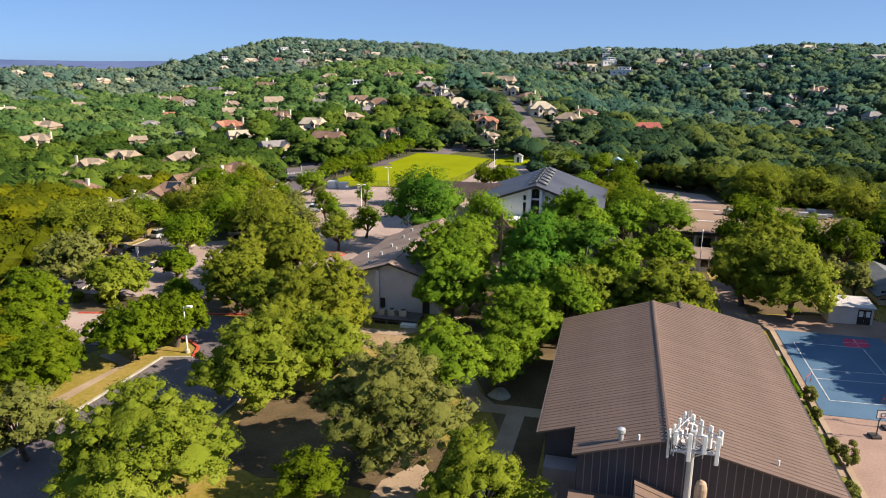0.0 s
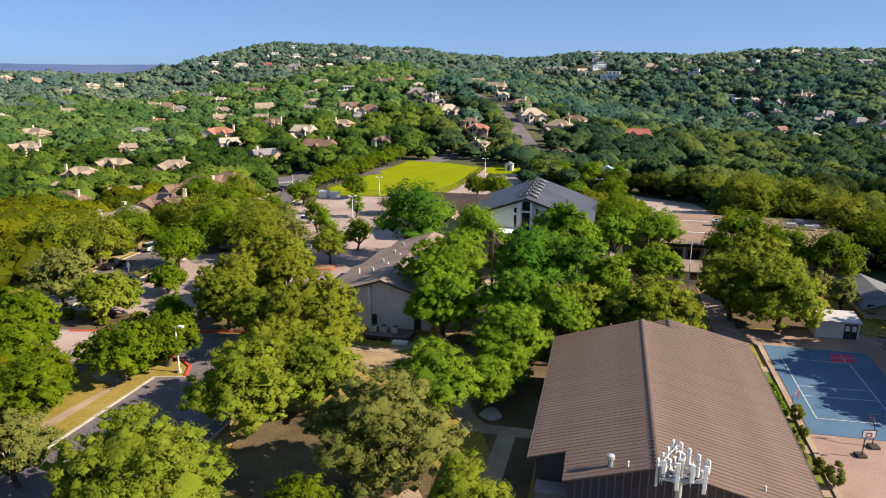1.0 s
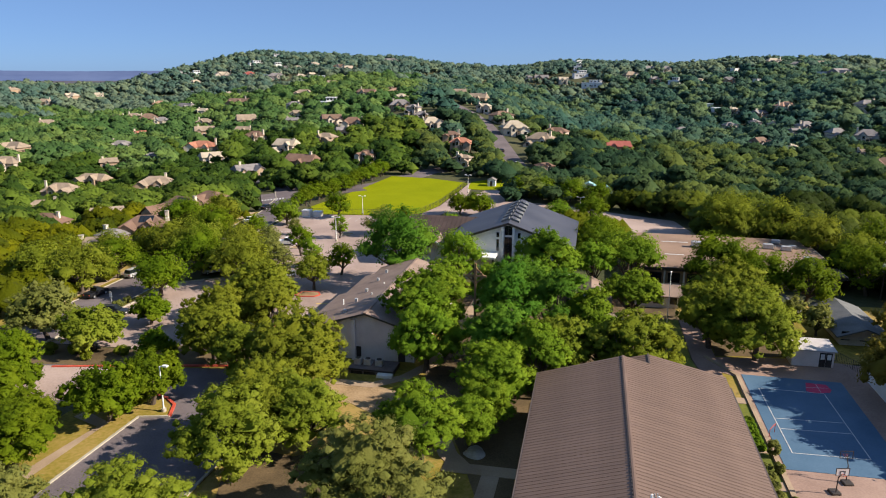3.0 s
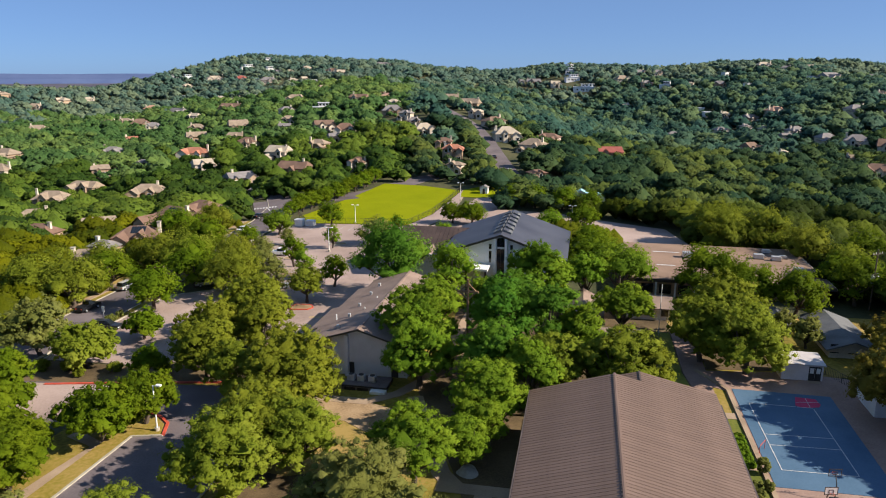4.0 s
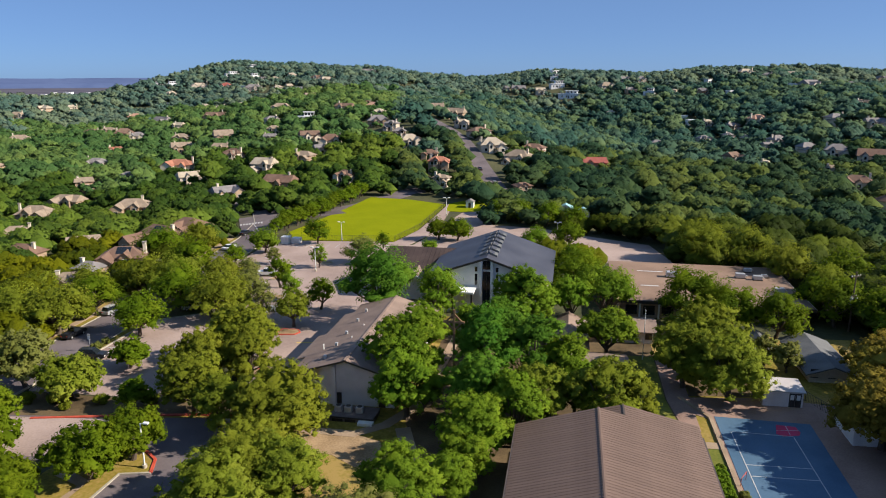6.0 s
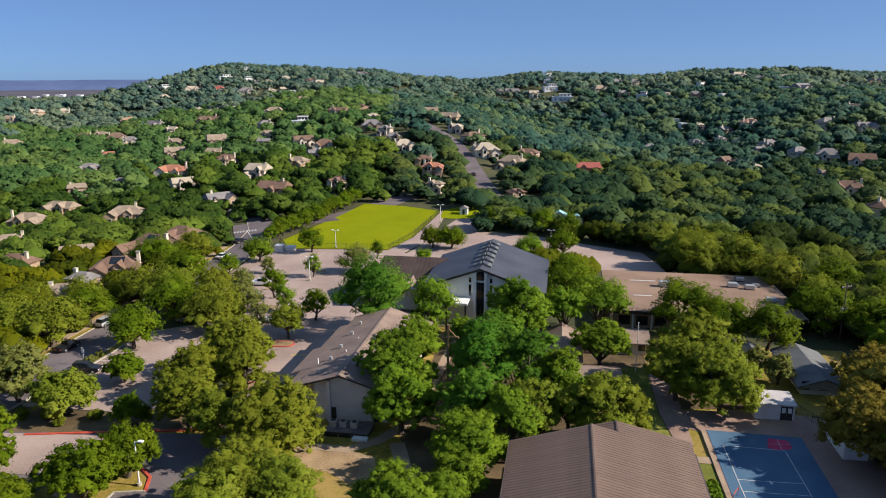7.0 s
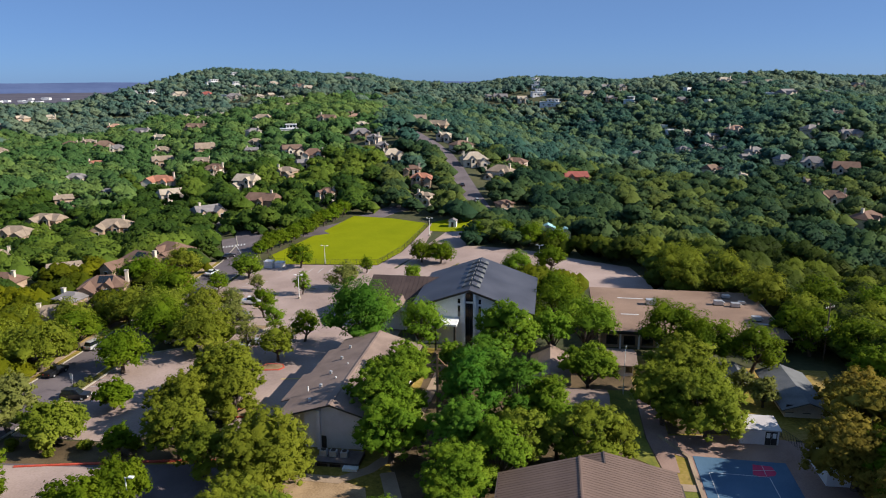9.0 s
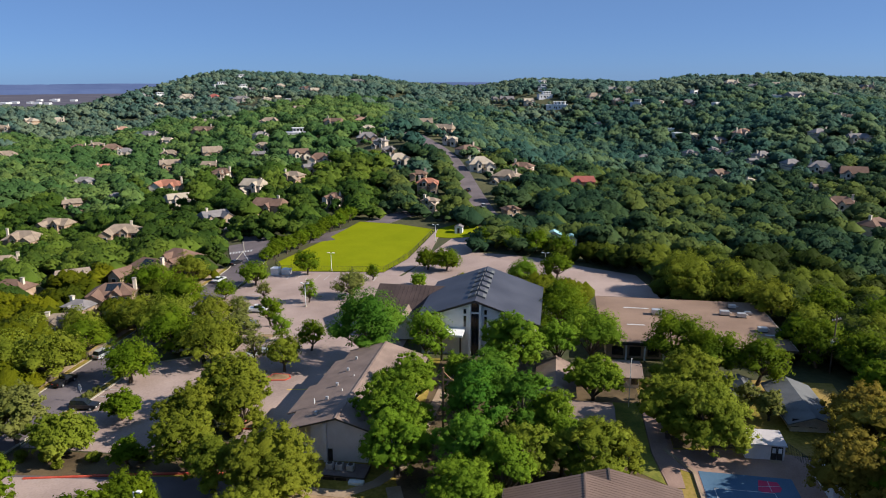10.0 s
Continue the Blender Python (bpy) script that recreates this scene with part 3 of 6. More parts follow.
def gable_panels(parent, mat, eaves, xr, y0, y1, drops, zr, wide, rib=0.028, thick=0.12):
    """A gable roof of seamed panels laid from ridge to eave, each a part of its own."""
    n = round((y1 - y0) / wide)
    w = (y1 - y0) / n
    for xe, ze in zip(eaves, drops):
        bm = slab([(xr, 0, zr), (xe, 0, ze), (xe, w - 0.005, ze), (xr, w - 0.005, zr)], thick)
        slab([(xr, 0, zr + rib), (xe, 0, ze + rib), (xe, 0.07, ze + rib), (xr, 0.07, zr + rib)], rib + 0.01, bm)
        me = mesh_of("panel", bm, mat)
        for k in range(n):
            ob = new("panel", me)
            ob.parent = parent
            ob.location = (0, y0 + k * w, 0)


def window(parent, x, y, z, w, h, facing="y", frame_mat=None, deep=0.06, side=-1):
    """A framed window set on a wall that faces along y or x; side is the way it faces."""
    t = deep * side
    if facing == "y":
        f = block(x - w / 2 - 0.08, x + w / 2 + 0.08, min(y, y + t), max(y, y + t), z - 0.08, z + h + 0.08)
        g = block(x - w / 2, x + w / 2, min(y, y + 1.4 * t), max(y, y + 1.4 * t), z, z + h)
    else:
        f = block(min(x, x + t), max(x, x + t), y - w / 2 - 0.08, y + w / 2 + 0.08, z - 0.08, z + h + 0.08)
        g = block(min(x, x + 1.4 * t), max(x, x + 1.4 * t), y - w / 2, y + w / 2, z, z + h)
    fr = part("window", f, frame_mat or WHITE_TRIM, parent)
    part("pane", g, GLASS, fr, "dark glass pane")


CORNER_STUCCO = material("dull_mauve_stucco", (0.20, 0.165, 0.17), (0.29, 0.24, 0.245), 0.5, 8.0, 0.9)


def gymnasium():
    g = 6.1
    t = thing("gymnasium", on_site(0, 0, 0), "large gymnasium with a seamed brown metal gable roof", "building")
    x0, xr, x1, xs, y0, ys, y1 = -4.6, 4.7, 16.2, -1.8, 45.3, 49.4, 75.6
    z0, zr, z1 = 11.5, 14.4, 11.7
    zs = z0 + (zr - z0) * (xs - x0) / (xr - x0)
    part("wall", extrude_profile([(x0 + 0.5, g - 1), (x1 - 0.5, g - 1), (x1 - 0.5, z1 - 0.1), (xr, zr - 0.25), (x0 + 0.5, z0 - 0.1)], ys + 0.5, y1 - 0.6), DARK_SIDING, t, "dark ribbed metal siding")
    part("wall", extrude_profile([(xs + 0.4, g - 1), (x1 - 0.5, g - 1), (x1 - 0.5, z1 - 0.1), (xr, zr - 0.25), (xs + 0.4, zs - 0.1)], y0 + 0.5, ys + 0.496), DARK_SIDING, t, "dark ribbed metal siding")
    gable_panels(t, METAL_ROOF, (x0, x1), xr, ys, y1, (z0, z1), zr, 0.51)
    gable_panels(t, METAL_ROOF, (xs, x1), xr, y0, ys, (zs, z1), zr, 0.51)
    part("ridge_cap", extrude_profile([(xr - 0.17, zr - 0.06), (xr + 0.17, zr - 0.06), (xr + 0.15, zr + 0.045), (xr, zr + 0.075), (xr - 0.15, zr + 0.045)], y0 - 0.05, y1 + 0.03), METAL_ROOF, t, "brown folded ridge cap")
    for k in range(59):
        ob = new("closure_strip", closure) if k else part("closure_strip", block(xr - 0.26, xr - 0.171, y0 + 0.13, y0 + 0.36, zr - 0.06, zr + 0.03), RIDGE_METAL, t)
        closure = ob.data
        ob.parent, ob.location = t, (0, k * 0.51, 0)
    part("gutter", block(x0 - 0.16, x0 + 0.04, ys, y1, z0 - 0.24, z0 - 0.02), RIDGE_METAL, t)
    part("gutter", block(x1 - 0.04, x1 + 0.16, y0, y1, z1 - 0.24, z1 - 0.02), RIDGE_METAL, t)
    # second ridge at the far end, its east slope in one plane with the main one
    zb = zr - (zr - z1) * (7.6 - xr) / (x1 - xr)
    gable_panels(t, METAL_ROOF, (4.9, x1), 7.6, y1, 78.3, (zb - 0.75, z1), zb, 0.51)
    part("ridge_cap", block(7.5, 7.7, y1, 78.35, zb - 0.06, zb + 0.06), RIDGE_METAL, t)
    part("rear_wall", extrude_profile([(5.3, g - 1), (15.4, g - 1), (15.4, 11.4), (7.6, 13.4), (5.3, 12.7)], y1 - 0.5, 78.0), DARK_SIDING, t)
    # pale siding ribs on the near gable
    rib = mesh_of("siding_rib", block(-0.03, 0.03, -0.05, 0, 0, 1), SIDING_RIB)
    for k in range(30):
        x = xs + 0.9 + k * 0.56
        top = z0 + (zr - z0) * (x - x0) / (xr - x0) if x < xr else z1 + (zr - z1) * (x1 - x) / (x1 - xr)
        ob = new("siding_rib", rib)
        ob.parent, ob.location, ob.scale = t, (x, y0 + 0.5, g), (1, 1, top - 0.4 - g)
    # recessed corner and lower roofs in front
    part("corner_wall", block(x0 + 0.6, xs + 0.3, ys - 1.4, ys + 0.4, g - 1, 9.4), CORNER_STUCCO, t, "dull mauve stucco corner wall")
    part("lower_wall", block(-1.6, 2.4, 37.5, y0 + 0.45, g - 1, 8.45), CORNER_STUCCO, t)
    part("lower_roof", slab([(-1.9, 37, 8.6), (2.5, 37, 8.6), (2.5, y0 + 0.45, 9.3), (-1.9, y0 + 0.45, 9.3)], 0.2), METAL_ROOF, t)
    gable_low = slab([(2.6, 37, 11.0), (9.2, 37, 8.6), (9.2, y0 + 0.4, 8.6), (2.6, y0 + 0.4, 11.0)], 0.2)
    low = part("lower_roof", gable_low, METAL_ROOF, t)
    for k in range(8):
        y = 37.6 + k * 1.02
        part("roof_rib", slab([(2.6, y, 11.06), (9.2, y, 8.66), (9.2, y + 0.09, 8.66), (2.6, y + 0.09, 11.06)], 0.08), METAL_ROOF, low)
    part("lower_wall", extrude_profile([(2.62, g - 1), (8.8, g - 1), (8.8, 8.5), (2.62, 10.75)], 37.4, y0 + 0.4), STUCCO, t)
    for x, y, r, h in ((1.5, 46.4, 0.18, 0.5),):
        z = z0 + (zr - z0) * (x - x0) / (xr - x0)
        vent = part("roof_vent", tube([(x, y, z - 0.2), (x, y, z + h)], [r, r], 12), GALVANISED, t, "galvanised turbine vent")
        part("vent_cap", tube([(x, y, z + h - 0.05), (x, y, z + h + 0.1), (x, y, z + h + 0.36), (x, y, z + h + 0.45)], [r, 0.29, 0.28, 0.1], 12), GALVANISED, vent)
    for x, y in ((2.7, 46.0), (12.0, 46.9)):
        z = z0 + (zr - z0) * (x - x0) / (xr - x0) if x < xr else z1 + (zr - z1) * (x1 - x) / (x1 - xr)
        part("vent_pipe", tube([(x, y, z - 0.2), (x, y, z + 0.42)], [0.07, 0.07], 8), WHITE_TRIM, t)


def antenna_tower():
    t = thing("antenna_mast", on_site(5.8, 42.9, 0), "grey steel mast with clustered white panel antennas", "antenna")
    part("pole", tube([(0, 0, 5), (0, 0, 16.6)], [0.27, 0.2], 14), GALVANISED, t)
    part("flue", tube([(0.9, 0.6, 8), (0.9, 0.6, 12.3), (0.9, 0.6, 12.65), (0.9, 0.6, 12.8)], [0.4, 0.4, 0.3, 0.1], 16), BRICK_TAN, t, "brown capped flue")
    ring = [(1.6 * math.cos(radians(a)), 1.6 * math.sin(radians(a))) for a in (95, 215, 335)]
    for i in range(3):
        a, b = Vector((*ring[i], 0)), Vector((*ring[(i + 1) % 3], 0))
        for z in (15.5, 16.7):
            part("frame_rail", tube([a + Vector((0, 0, z)), b + Vector((0, 0, z))], [0.04, 0.04], 6), GALVANISED, t)
        part("support_arm", tube([(0, 0, 15.5), a + Vector((0, 0, 15.5))], [0.05, 0.05], 6), GALVANISED, t)
        part("brace", tube([(0, 0, 14.7), a * 0.7 + Vector((0, 0, 15.5))], [0.035, 0.035], 6), GALVANISED, t)
        deck = bmesh.new()
        for k in range(9):
            p, q = a * (0.2 + 0.1 * k), b * (0.2 + 0.1 * k)
            tube([p + Vector((0, 0, 15.45)), q + Vector((0, 0, 15.45))], [0.022, 0.022], 4, deck)
        part("grating", deck, GALVANISED, t, "open steel grating")
        out = ((a + b) / 2).normalized()
        yaw = math.degrees(math.atan2(out.y, out.x))
        for k, low, tall in ((0.04, 16.1, 0.95), (0.36, 15.0, 1.95), (0.68, 15.6, 1.3), (0.97, 14.9, 2.0)):
            p = a.lerp(b, k) + out * 0.26
            pan = part("panel_antenna", block(-0.06, 0.06, -0.13, 0.13, low, low + tall, bevel=0.03), ANTENNA_WHITE, t)
            pan.matrix_basis = pose(p.x, p.y, 0, 0, 0, yaw)
            m = p - out * 0.2
            part("mount_pipe", tube([(m.x, m.y, 15.2), (m.x, m.y, 17.2)], [0.035, 0.035], 6), GALVANISED, t)
            part("bracket", block(min(m.x, p.x) - 0.02, max(m.x, p.x) + 0.02, min(m.y, p.y) - 0.02, max(m.y, p.y) + 0.02, low + tall * 0.7, low + tall * 0.7 + 0.08), GALVANISED, t)
            bx = part("radio_unit", block(-0.09, 0.09, -0.14, 0.14, 15.9, 16.4, bevel=0.03), STUCCO, t)
            bx.matrix_basis = pose(p.x - out.x * 0.48, p.y - out.y * 0.48, 0.25 * (k > 0.5), 0, 0, yaw)
            part("cable", tube([(p.x - out.x * 0.4, p.y - out.y * 0.4, 15.9), (m.x * 0.6, m.y * 0.6, 15.55), (0.12 * out.x, 0.12 * out.y, 15.3)], [0.025, 0.025, 0.025], 5), TYRE, t)


DECK_WOOD = material("weathered_deck_wood", (0.11, 0.085, 0.08), (0.19, 0.15, 0.14), 0.8, 9.0, 0.9)


def hall():
    g = 5.3
    t = thing("assembly_hall", on_site(0, 0, 0), "long low hall with pale stucco walls and a tan shingle roof", "building")
    x0, xr, x1, y0, y1 = -37.4, -29.3, -21.6, 87.2, 117.4
    zr, k = 12.8, 0.31
    ze = zr - k * (x1 - xr)
    part("wall", extrude_profile([(-33.4, g - 1), (x1 - 0.9, g - 1), (x1 - 0.9, ze), (xr, zr - 0.3), (-33.4, zr - k * 4.1 - 0.3)], y0 + 0.9, y1 - 0.7), STUCCO, t, "pale stucco walls")
    # the west eave steps in and out
    for xe, ya, yb in ((-37.4, y0, 93.2), (-38.9, 93.204, 103.0), (-37.6, 103.004, 113.0), (-36.0, 113.004, y1)):
        z = zr - k * (xr - xe)
        part("roof", slab([(xr, ya, zr), (xe, ya, z), (xe, yb, z), (xr, yb, zr)], 0.22), SHINGLE_TAN, t)
        part("wall", block(xe + 0.9, -33.403, max(ya, y0 + 2.4), yb - (0.7 if yb == y1 else 0), g - 1, z - 0.05), STUCCO, t)
        for y in (ya + 3.0, ya + 6.5):
            if y < yb - 1:
                window(t, xe + 0.9, y, g + 1.0, 1.2, 1.3, "x", DARK_TRIM)
    ze_w = zr - k * (xr - x0)
    part("roof", slab([(xr, y0, zr), (xr, y1, zr), (x1, y1, ze), (x1, y0, ze)], 0.22), SHINGLE_TAN, t)
    part("ridge_cap", block(xr - 0.2, xr + 0.2, y0, y1, zr - 0.08, zr + 0.05), SHINGLE_TAN, t)
    part("fascia", slab([(xr, y0 - 0.06, zr - 0.02), (x0, y0 - 0.06, ze_w - 0.02), (x0, y0 - 0.003, ze_w - 0.02), (xr, y0 - 0.003, zr - 0.02)], 0.24), DARK_TRIM, t)
    part("fascia", slab([(xr, y0 - 0.06, zr - 0.02), (xr, y0 - 0.003, zr - 0.02), (x1, y0 - 0.003, ze - 0.02), (x1, y0 - 0.06, ze - 0.02)], 0.24), DARK_TRIM, t)
    # chimney-like porch wall and doors on the near gable
    part("buttress", block(-31.4, -30.9, y0 + 0.3, y0 + 0.9, g - 1, ze + 1.2), STUCCO, t)
    part("door", block(-31.0, -30.2, y0 + 0.82, y0 + 0.9, g + 0.1, g + 2.2), DARK_TRIM, t, "dark side door")
    part("door", block(-24.8, -23.8, y0 + 0.82, y0 + 0.9, g + 0.1, g + 2.3), DARK_TRIM, t, "dark side door")
    part("downpipe", tube([(-22.6, y0 + 0.8, g), (-22.6, y0 + 0.8, ze)], [0.06, 0.06], 6), WHITE_TRIM, t)
    for y in (90, 95, 100, 106, 111):
        part("roof_vent", block(-33.4, -33.0, y, y + 0.4, 11.4, 12.1, bevel=0.04), GALVANISED, t)
    for x, y in ((-31.5, 97.5), (-31.2, 103), (-34.6, 93.5)):
        part("vent_pipe", tube([(x, y, 11.6), (x, y, 12.4)], [0.1, 0.1], 8), WHITE_TRIM, t)
    # raised deck with air conditioners
    d = thing("deck", on_site(0, 0, 0), "raised brown wooden deck with dark lattice skirt beside the hall", "deck")
    part("platform", block(-30.4, -24.2, 83.2, 86.7, g - 0.6, g + 1.0), DECK_WOOD, d, "weathered brown deck")
    part("rail", block(-30.4, -24.2, 83.12, 83.19, g + 0.85, g + 1.05), DARK_TRIM, d)
    for x in (-30.0, -28.2):
        part("lattice", block(x, x + 1.5, 83.1, 83.197, g - 0.4, g + 0.75), RUST_STEEL, d, "dark lattice skirt")
    part("steps", block(-26.2, -24.1, 82.2, 83.15, g - 0.6, g + 0.8), WHITE_TRIM, d)
    for x in (-29.6, -28.2, -26.6):
        ac = thing("air_conditioner", on_site(x, 85.0, g + 1.0), "grey metal air conditioning unit on the deck", "air conditioner", "deck units")
        part("case", block(-0.5, 0.5, -0.45, 0.45, 0, 0.85, bevel=0.04), GALVANISED, ac)
        part("fan_grille", tube([(0, 0, 0.85), (0, 0, 0.9)], [0.36, 0.36], 14), DARK_TRIM, ac)


def chapel():
    g = 5.2
    t = thing("chapel", on_site(0, 0, 0), "chapel with slate-blue gable roof and a tall white glazed front", "church")
    xr, y0, y1, zr, k = -14.7, 130.0, 156.0, 17.3, 0.35
    xl, xe = -26.5, -2.0
    zl, ze = zr - k * (xr - xl), zr - k * (xe - xr)
    part("wall", extrude_profile([(xl + 1, g - 1), (xe - 1, g - 1), (xe - 1, ze + 0.1), (xr, zr - 0.35), (xl + 1, zl + 0.1)], y0 + 0.8, y1 - 0.8), GREY_STUCCO, t, "grey-white stucco walls")
    part("roof", slab([(xr, y0, zr), (xl, y0, zl), (xl, y1, zl), (xr, y1, zr)], 0.3), SLATE_ROOF, t)
    part("roof", slab([(xr, y0, zr), (xr, y1, zr), (xe, y1, ze), (xe, y0, ze)], 0.3), SLATE_ROOF, t)
    for s in (-1, 1):
        x = xl if s < 0 else xe
        z = zl if s < 0 else ze
        part("fascia", slab([(xr, y0 - 0.1, zr - 0.04), (x, y0 - 0.1, z - 0.04), (x, y0 - 0.003, z - 0.04), (xr, y0 - 0.003, zr - 0.04)][::s], 0.4), DARK_TRIM, t, "dark fascia")
    # front bay: pillars, tall arched glazing, narrow side windows
    f = y0 + 0.8
    for x in (-15.75, -13.65):
        part("pillar", block(x - 0.24, x + 0.24, f - 0.75, f, g - 1, zr - 0.35 - k * 1.35), GREY_STUCCO, t)
    for z0, z1 in ((g, 14.35), (14.75, 16.55)):
        bm = block(-15.42, -13.98, f - 0.16, f, z0, z1)
        if z1 > 15:
            bm = extrude_profile([(-15.42, z0), (-13.98, z0), (-13.98, z1 - 0.3), (-14.25, z1 - 0.08), (-14.7, z1), (-15.15, z1 - 0.08), (-15.42, z1 - 0.3)], f - 0.16, f)
        w = part("window", bm, GLASS, t, "tall dark glazing")
        part("mullion", block(-14.73, -14.67, f - 0.22, f - 0.163, z0, z1 - 0.1), DARK_TRIM, w)
    part("transom", block(-15.48, -13.92, f - 0.3, f - 0.17, 14.38, 14.72), GREY_STUCCO, t)
    for x in (-16.75, -12.65):
        window(t, x, f, 11.5, 0.5, 2.3, frame_mat=GREY_STUCCO)
        window(t, x, f, 14.25, 0.5, 0.95, frame_mat=GREY_STUCCO)
    # ridge skylights
    for j in range(6):
        y = y0 + 3.0 + j * 3.6
        for s in (-1, 1):
            xa, xb = xr + s * 0.25, xr + s * 1.75
            za, zb = zr - 0.05, zr - k * 1.75
            c = slab([(xa, y, za + 0.42), (xb, y, zb + 0.35), (xb, y + 2.0, zb + 0.35), (xa, y + 2.0, za + 0.42)][::s], 0.5)
            sk = part("skylight", c, GREY_SHINGLE, t, "framed ridge skylight")
            part("pane", slab([(xa + s * 0.14, y + 0.14, za + 0.43), (xb - s * 0.14, y + 0.14, zb + 0.37), (xb - s * 0.14, y + 1.86, zb + 0.37), (xa + s * 0.14, y + 1.86, za + 0.43)][::s], 0.012), SLATE_ROOF, sk, "dull skylight pane")
    # entrance canopy
    c = part("canopy", block(-21.2, -16.7, 126.6, 131.0, 10.8, 11.2), WHITE_ROOF, t, "flat white entrance canopy")
    for x in (-20.8, -17.1):
        part("post", block(x - 0.18, x + 0.18, 126.8, 127.2, g - 1, 10.8), DARK_TRIM, c)
    # side wing
    w = part("wing_wall", extrude_profile([(-37.8, g - 1.5), (xl + 1, g - 1.5), (xl + 1, 10.9), (-37.8, 10.9)], 139.4, 157.4), STUCCO, t)
    part("wing_gable", slab([(-37.8, 139.4, 10.9), (-37.8, 157.4, 10.9), (-37.8, 149.0, 13.7)], 0.3), STUCCO, w)
    part("wing_roof", slab([(-38.6, 138.6, 11.0), (-20.4, 138.6, 11.0), (-20.4, 149.0, 14.2), (-38.6, 149.0, 14.2)], 0.3), WING_ROOF, t, "dark brown ribbed wing roof")
    part("wing_roof", slab([(-38.6, 149.004, 14.2), (-20.4, 149.004, 14.2), (-20.4, 158.4, 11.3), (-38.6, 158.4, 11.3)], 0.3), WING_ROOF, t, "dark brown ribbed wing roof")
    for j in range(19):
        x = -38.3 + j * 0.95
        part("roof_rib", slab([(x, 138.6, 11.06), (x + 0.1, 138.6, 11.06), (x + 0.1, 149.0, 14.26), (x, 149.0, 14.26)], 0.06), WING_ROOF, t)
    p = part("side_porch", extrude_profile([(-33.2, 6), (-27.6, 6), (-27.6, 9.9), (-30.4, 11.6), (-33.2, 9.9)], 136.5, 142), STUCCO, t)
    part("porch_roof", slab([(-30.4, 135.0, 12.0), (-33.8, 135.0, 10.0), (-33.8, 143, 10.0), (-30.4, 143, 12.0)], 0.2), SHINGLE_TAN, p)
    part("porch_roof", slab([(-30.4, 135.0, 12.0), (-30.4, 143, 12.0), (-27.0, 143, 10.0), (-27.0, 135.0, 10.0)], 0.2), SHINGLE_TAN, p)
    part("porch_fascia", slab([(-30.4, 134.9, 12.02), (-30.4, 134.997, 12.02), (-27.0, 134.997, 10.02), (-27.0, 134.9, 10.02)], 0.45), WHITE_TRIM, p, "white fascia board")


def school():
    g = 6.0
    t = thing("school_building", on_site(0, 0, 0), "flat-roofed school building with brown gravel roofing", "building")
    part("wall", block(10.8, 44.4, 132.4, 159.4, g - 1.2, 9.5), BRICK_TAN, t)
    part("roof", block(9.8, 45.4, 131.2, 160.4, 9.5, 10.0, bevel=0.05), BUILT_UP_ROOF, t)
    part("fascia", block(9.74, 45.46, 131.1, 131.197, 9.4, 10.0), DARK_TRIM, t)
    part("fascia", block(45.403, 45.5, 131.1, 160.5, 9.4, 10.0), LIMESTONE, t)
    for x in (14.5, 18, 21.5, 25):
        part("post", block(x - 0.15, x + 0.15, 131.4, 131.7, g - 1, 9.5), WHITE_TRIM, t)
    for x in (13, 16.3, 19.7, 23.2, 29, 34, 39, 42.5):
        window(t, x, 132.4, 6.9, 2.0, 1.7, frame_mat=DARK_TRIM)
    for y in (136, 141, 147, 153):
        window(t, 44.4, y, 6.9, 1.8, 1.6, "x", DARK_TRIM, side=1)
    for x, y, s in ((22.3, 148.8, 1.0), (36.4, 150.6, 0.85), (39.0, 155.6, 0.7), (39.6, 149.6, 0.8), (41.3, 151.6, 0.6), (41.6, 141.1, 0.8)):
        u = thing("rooftop_unit", on_site(x, y, 10.0), "grey rooftop air handling unit on the flat roof", "air conditioner", "rooftop units")
        part("case", block(-1.1 * s, 1.1 * s, -0.7 * s, 0.7 * s, 0.15, 1.2 * s, bevel=0.05), GALVANISED, u)
        part("curb", block(-1.2 * s, 1.2 * s, -0.8 * s, 0.8 * s, 0, 0.15), DARK_TRIM, u)
        part("intake_hood", slab([(1.1 * s, -0.5 * s, 1.0 * s), (1.7 * s, -0.5 * s, 0.6 * s), (1.7 * s, 0.5 * s, 0.6 * s), (1.1 * s, 0.5 * s, 1.0 * s)], 0.06), GALVANISED, u)
    for x0, x1, y in ((15.6, 21, 152.4), (15.4, 19, 141.3), (41.6, 43.4, 139.0)):
        part("roof_patch", block(x0, x1, y, y + 0.45, 9.99, 10.03), WHITE_PAINT, t, "pale sealant patch")


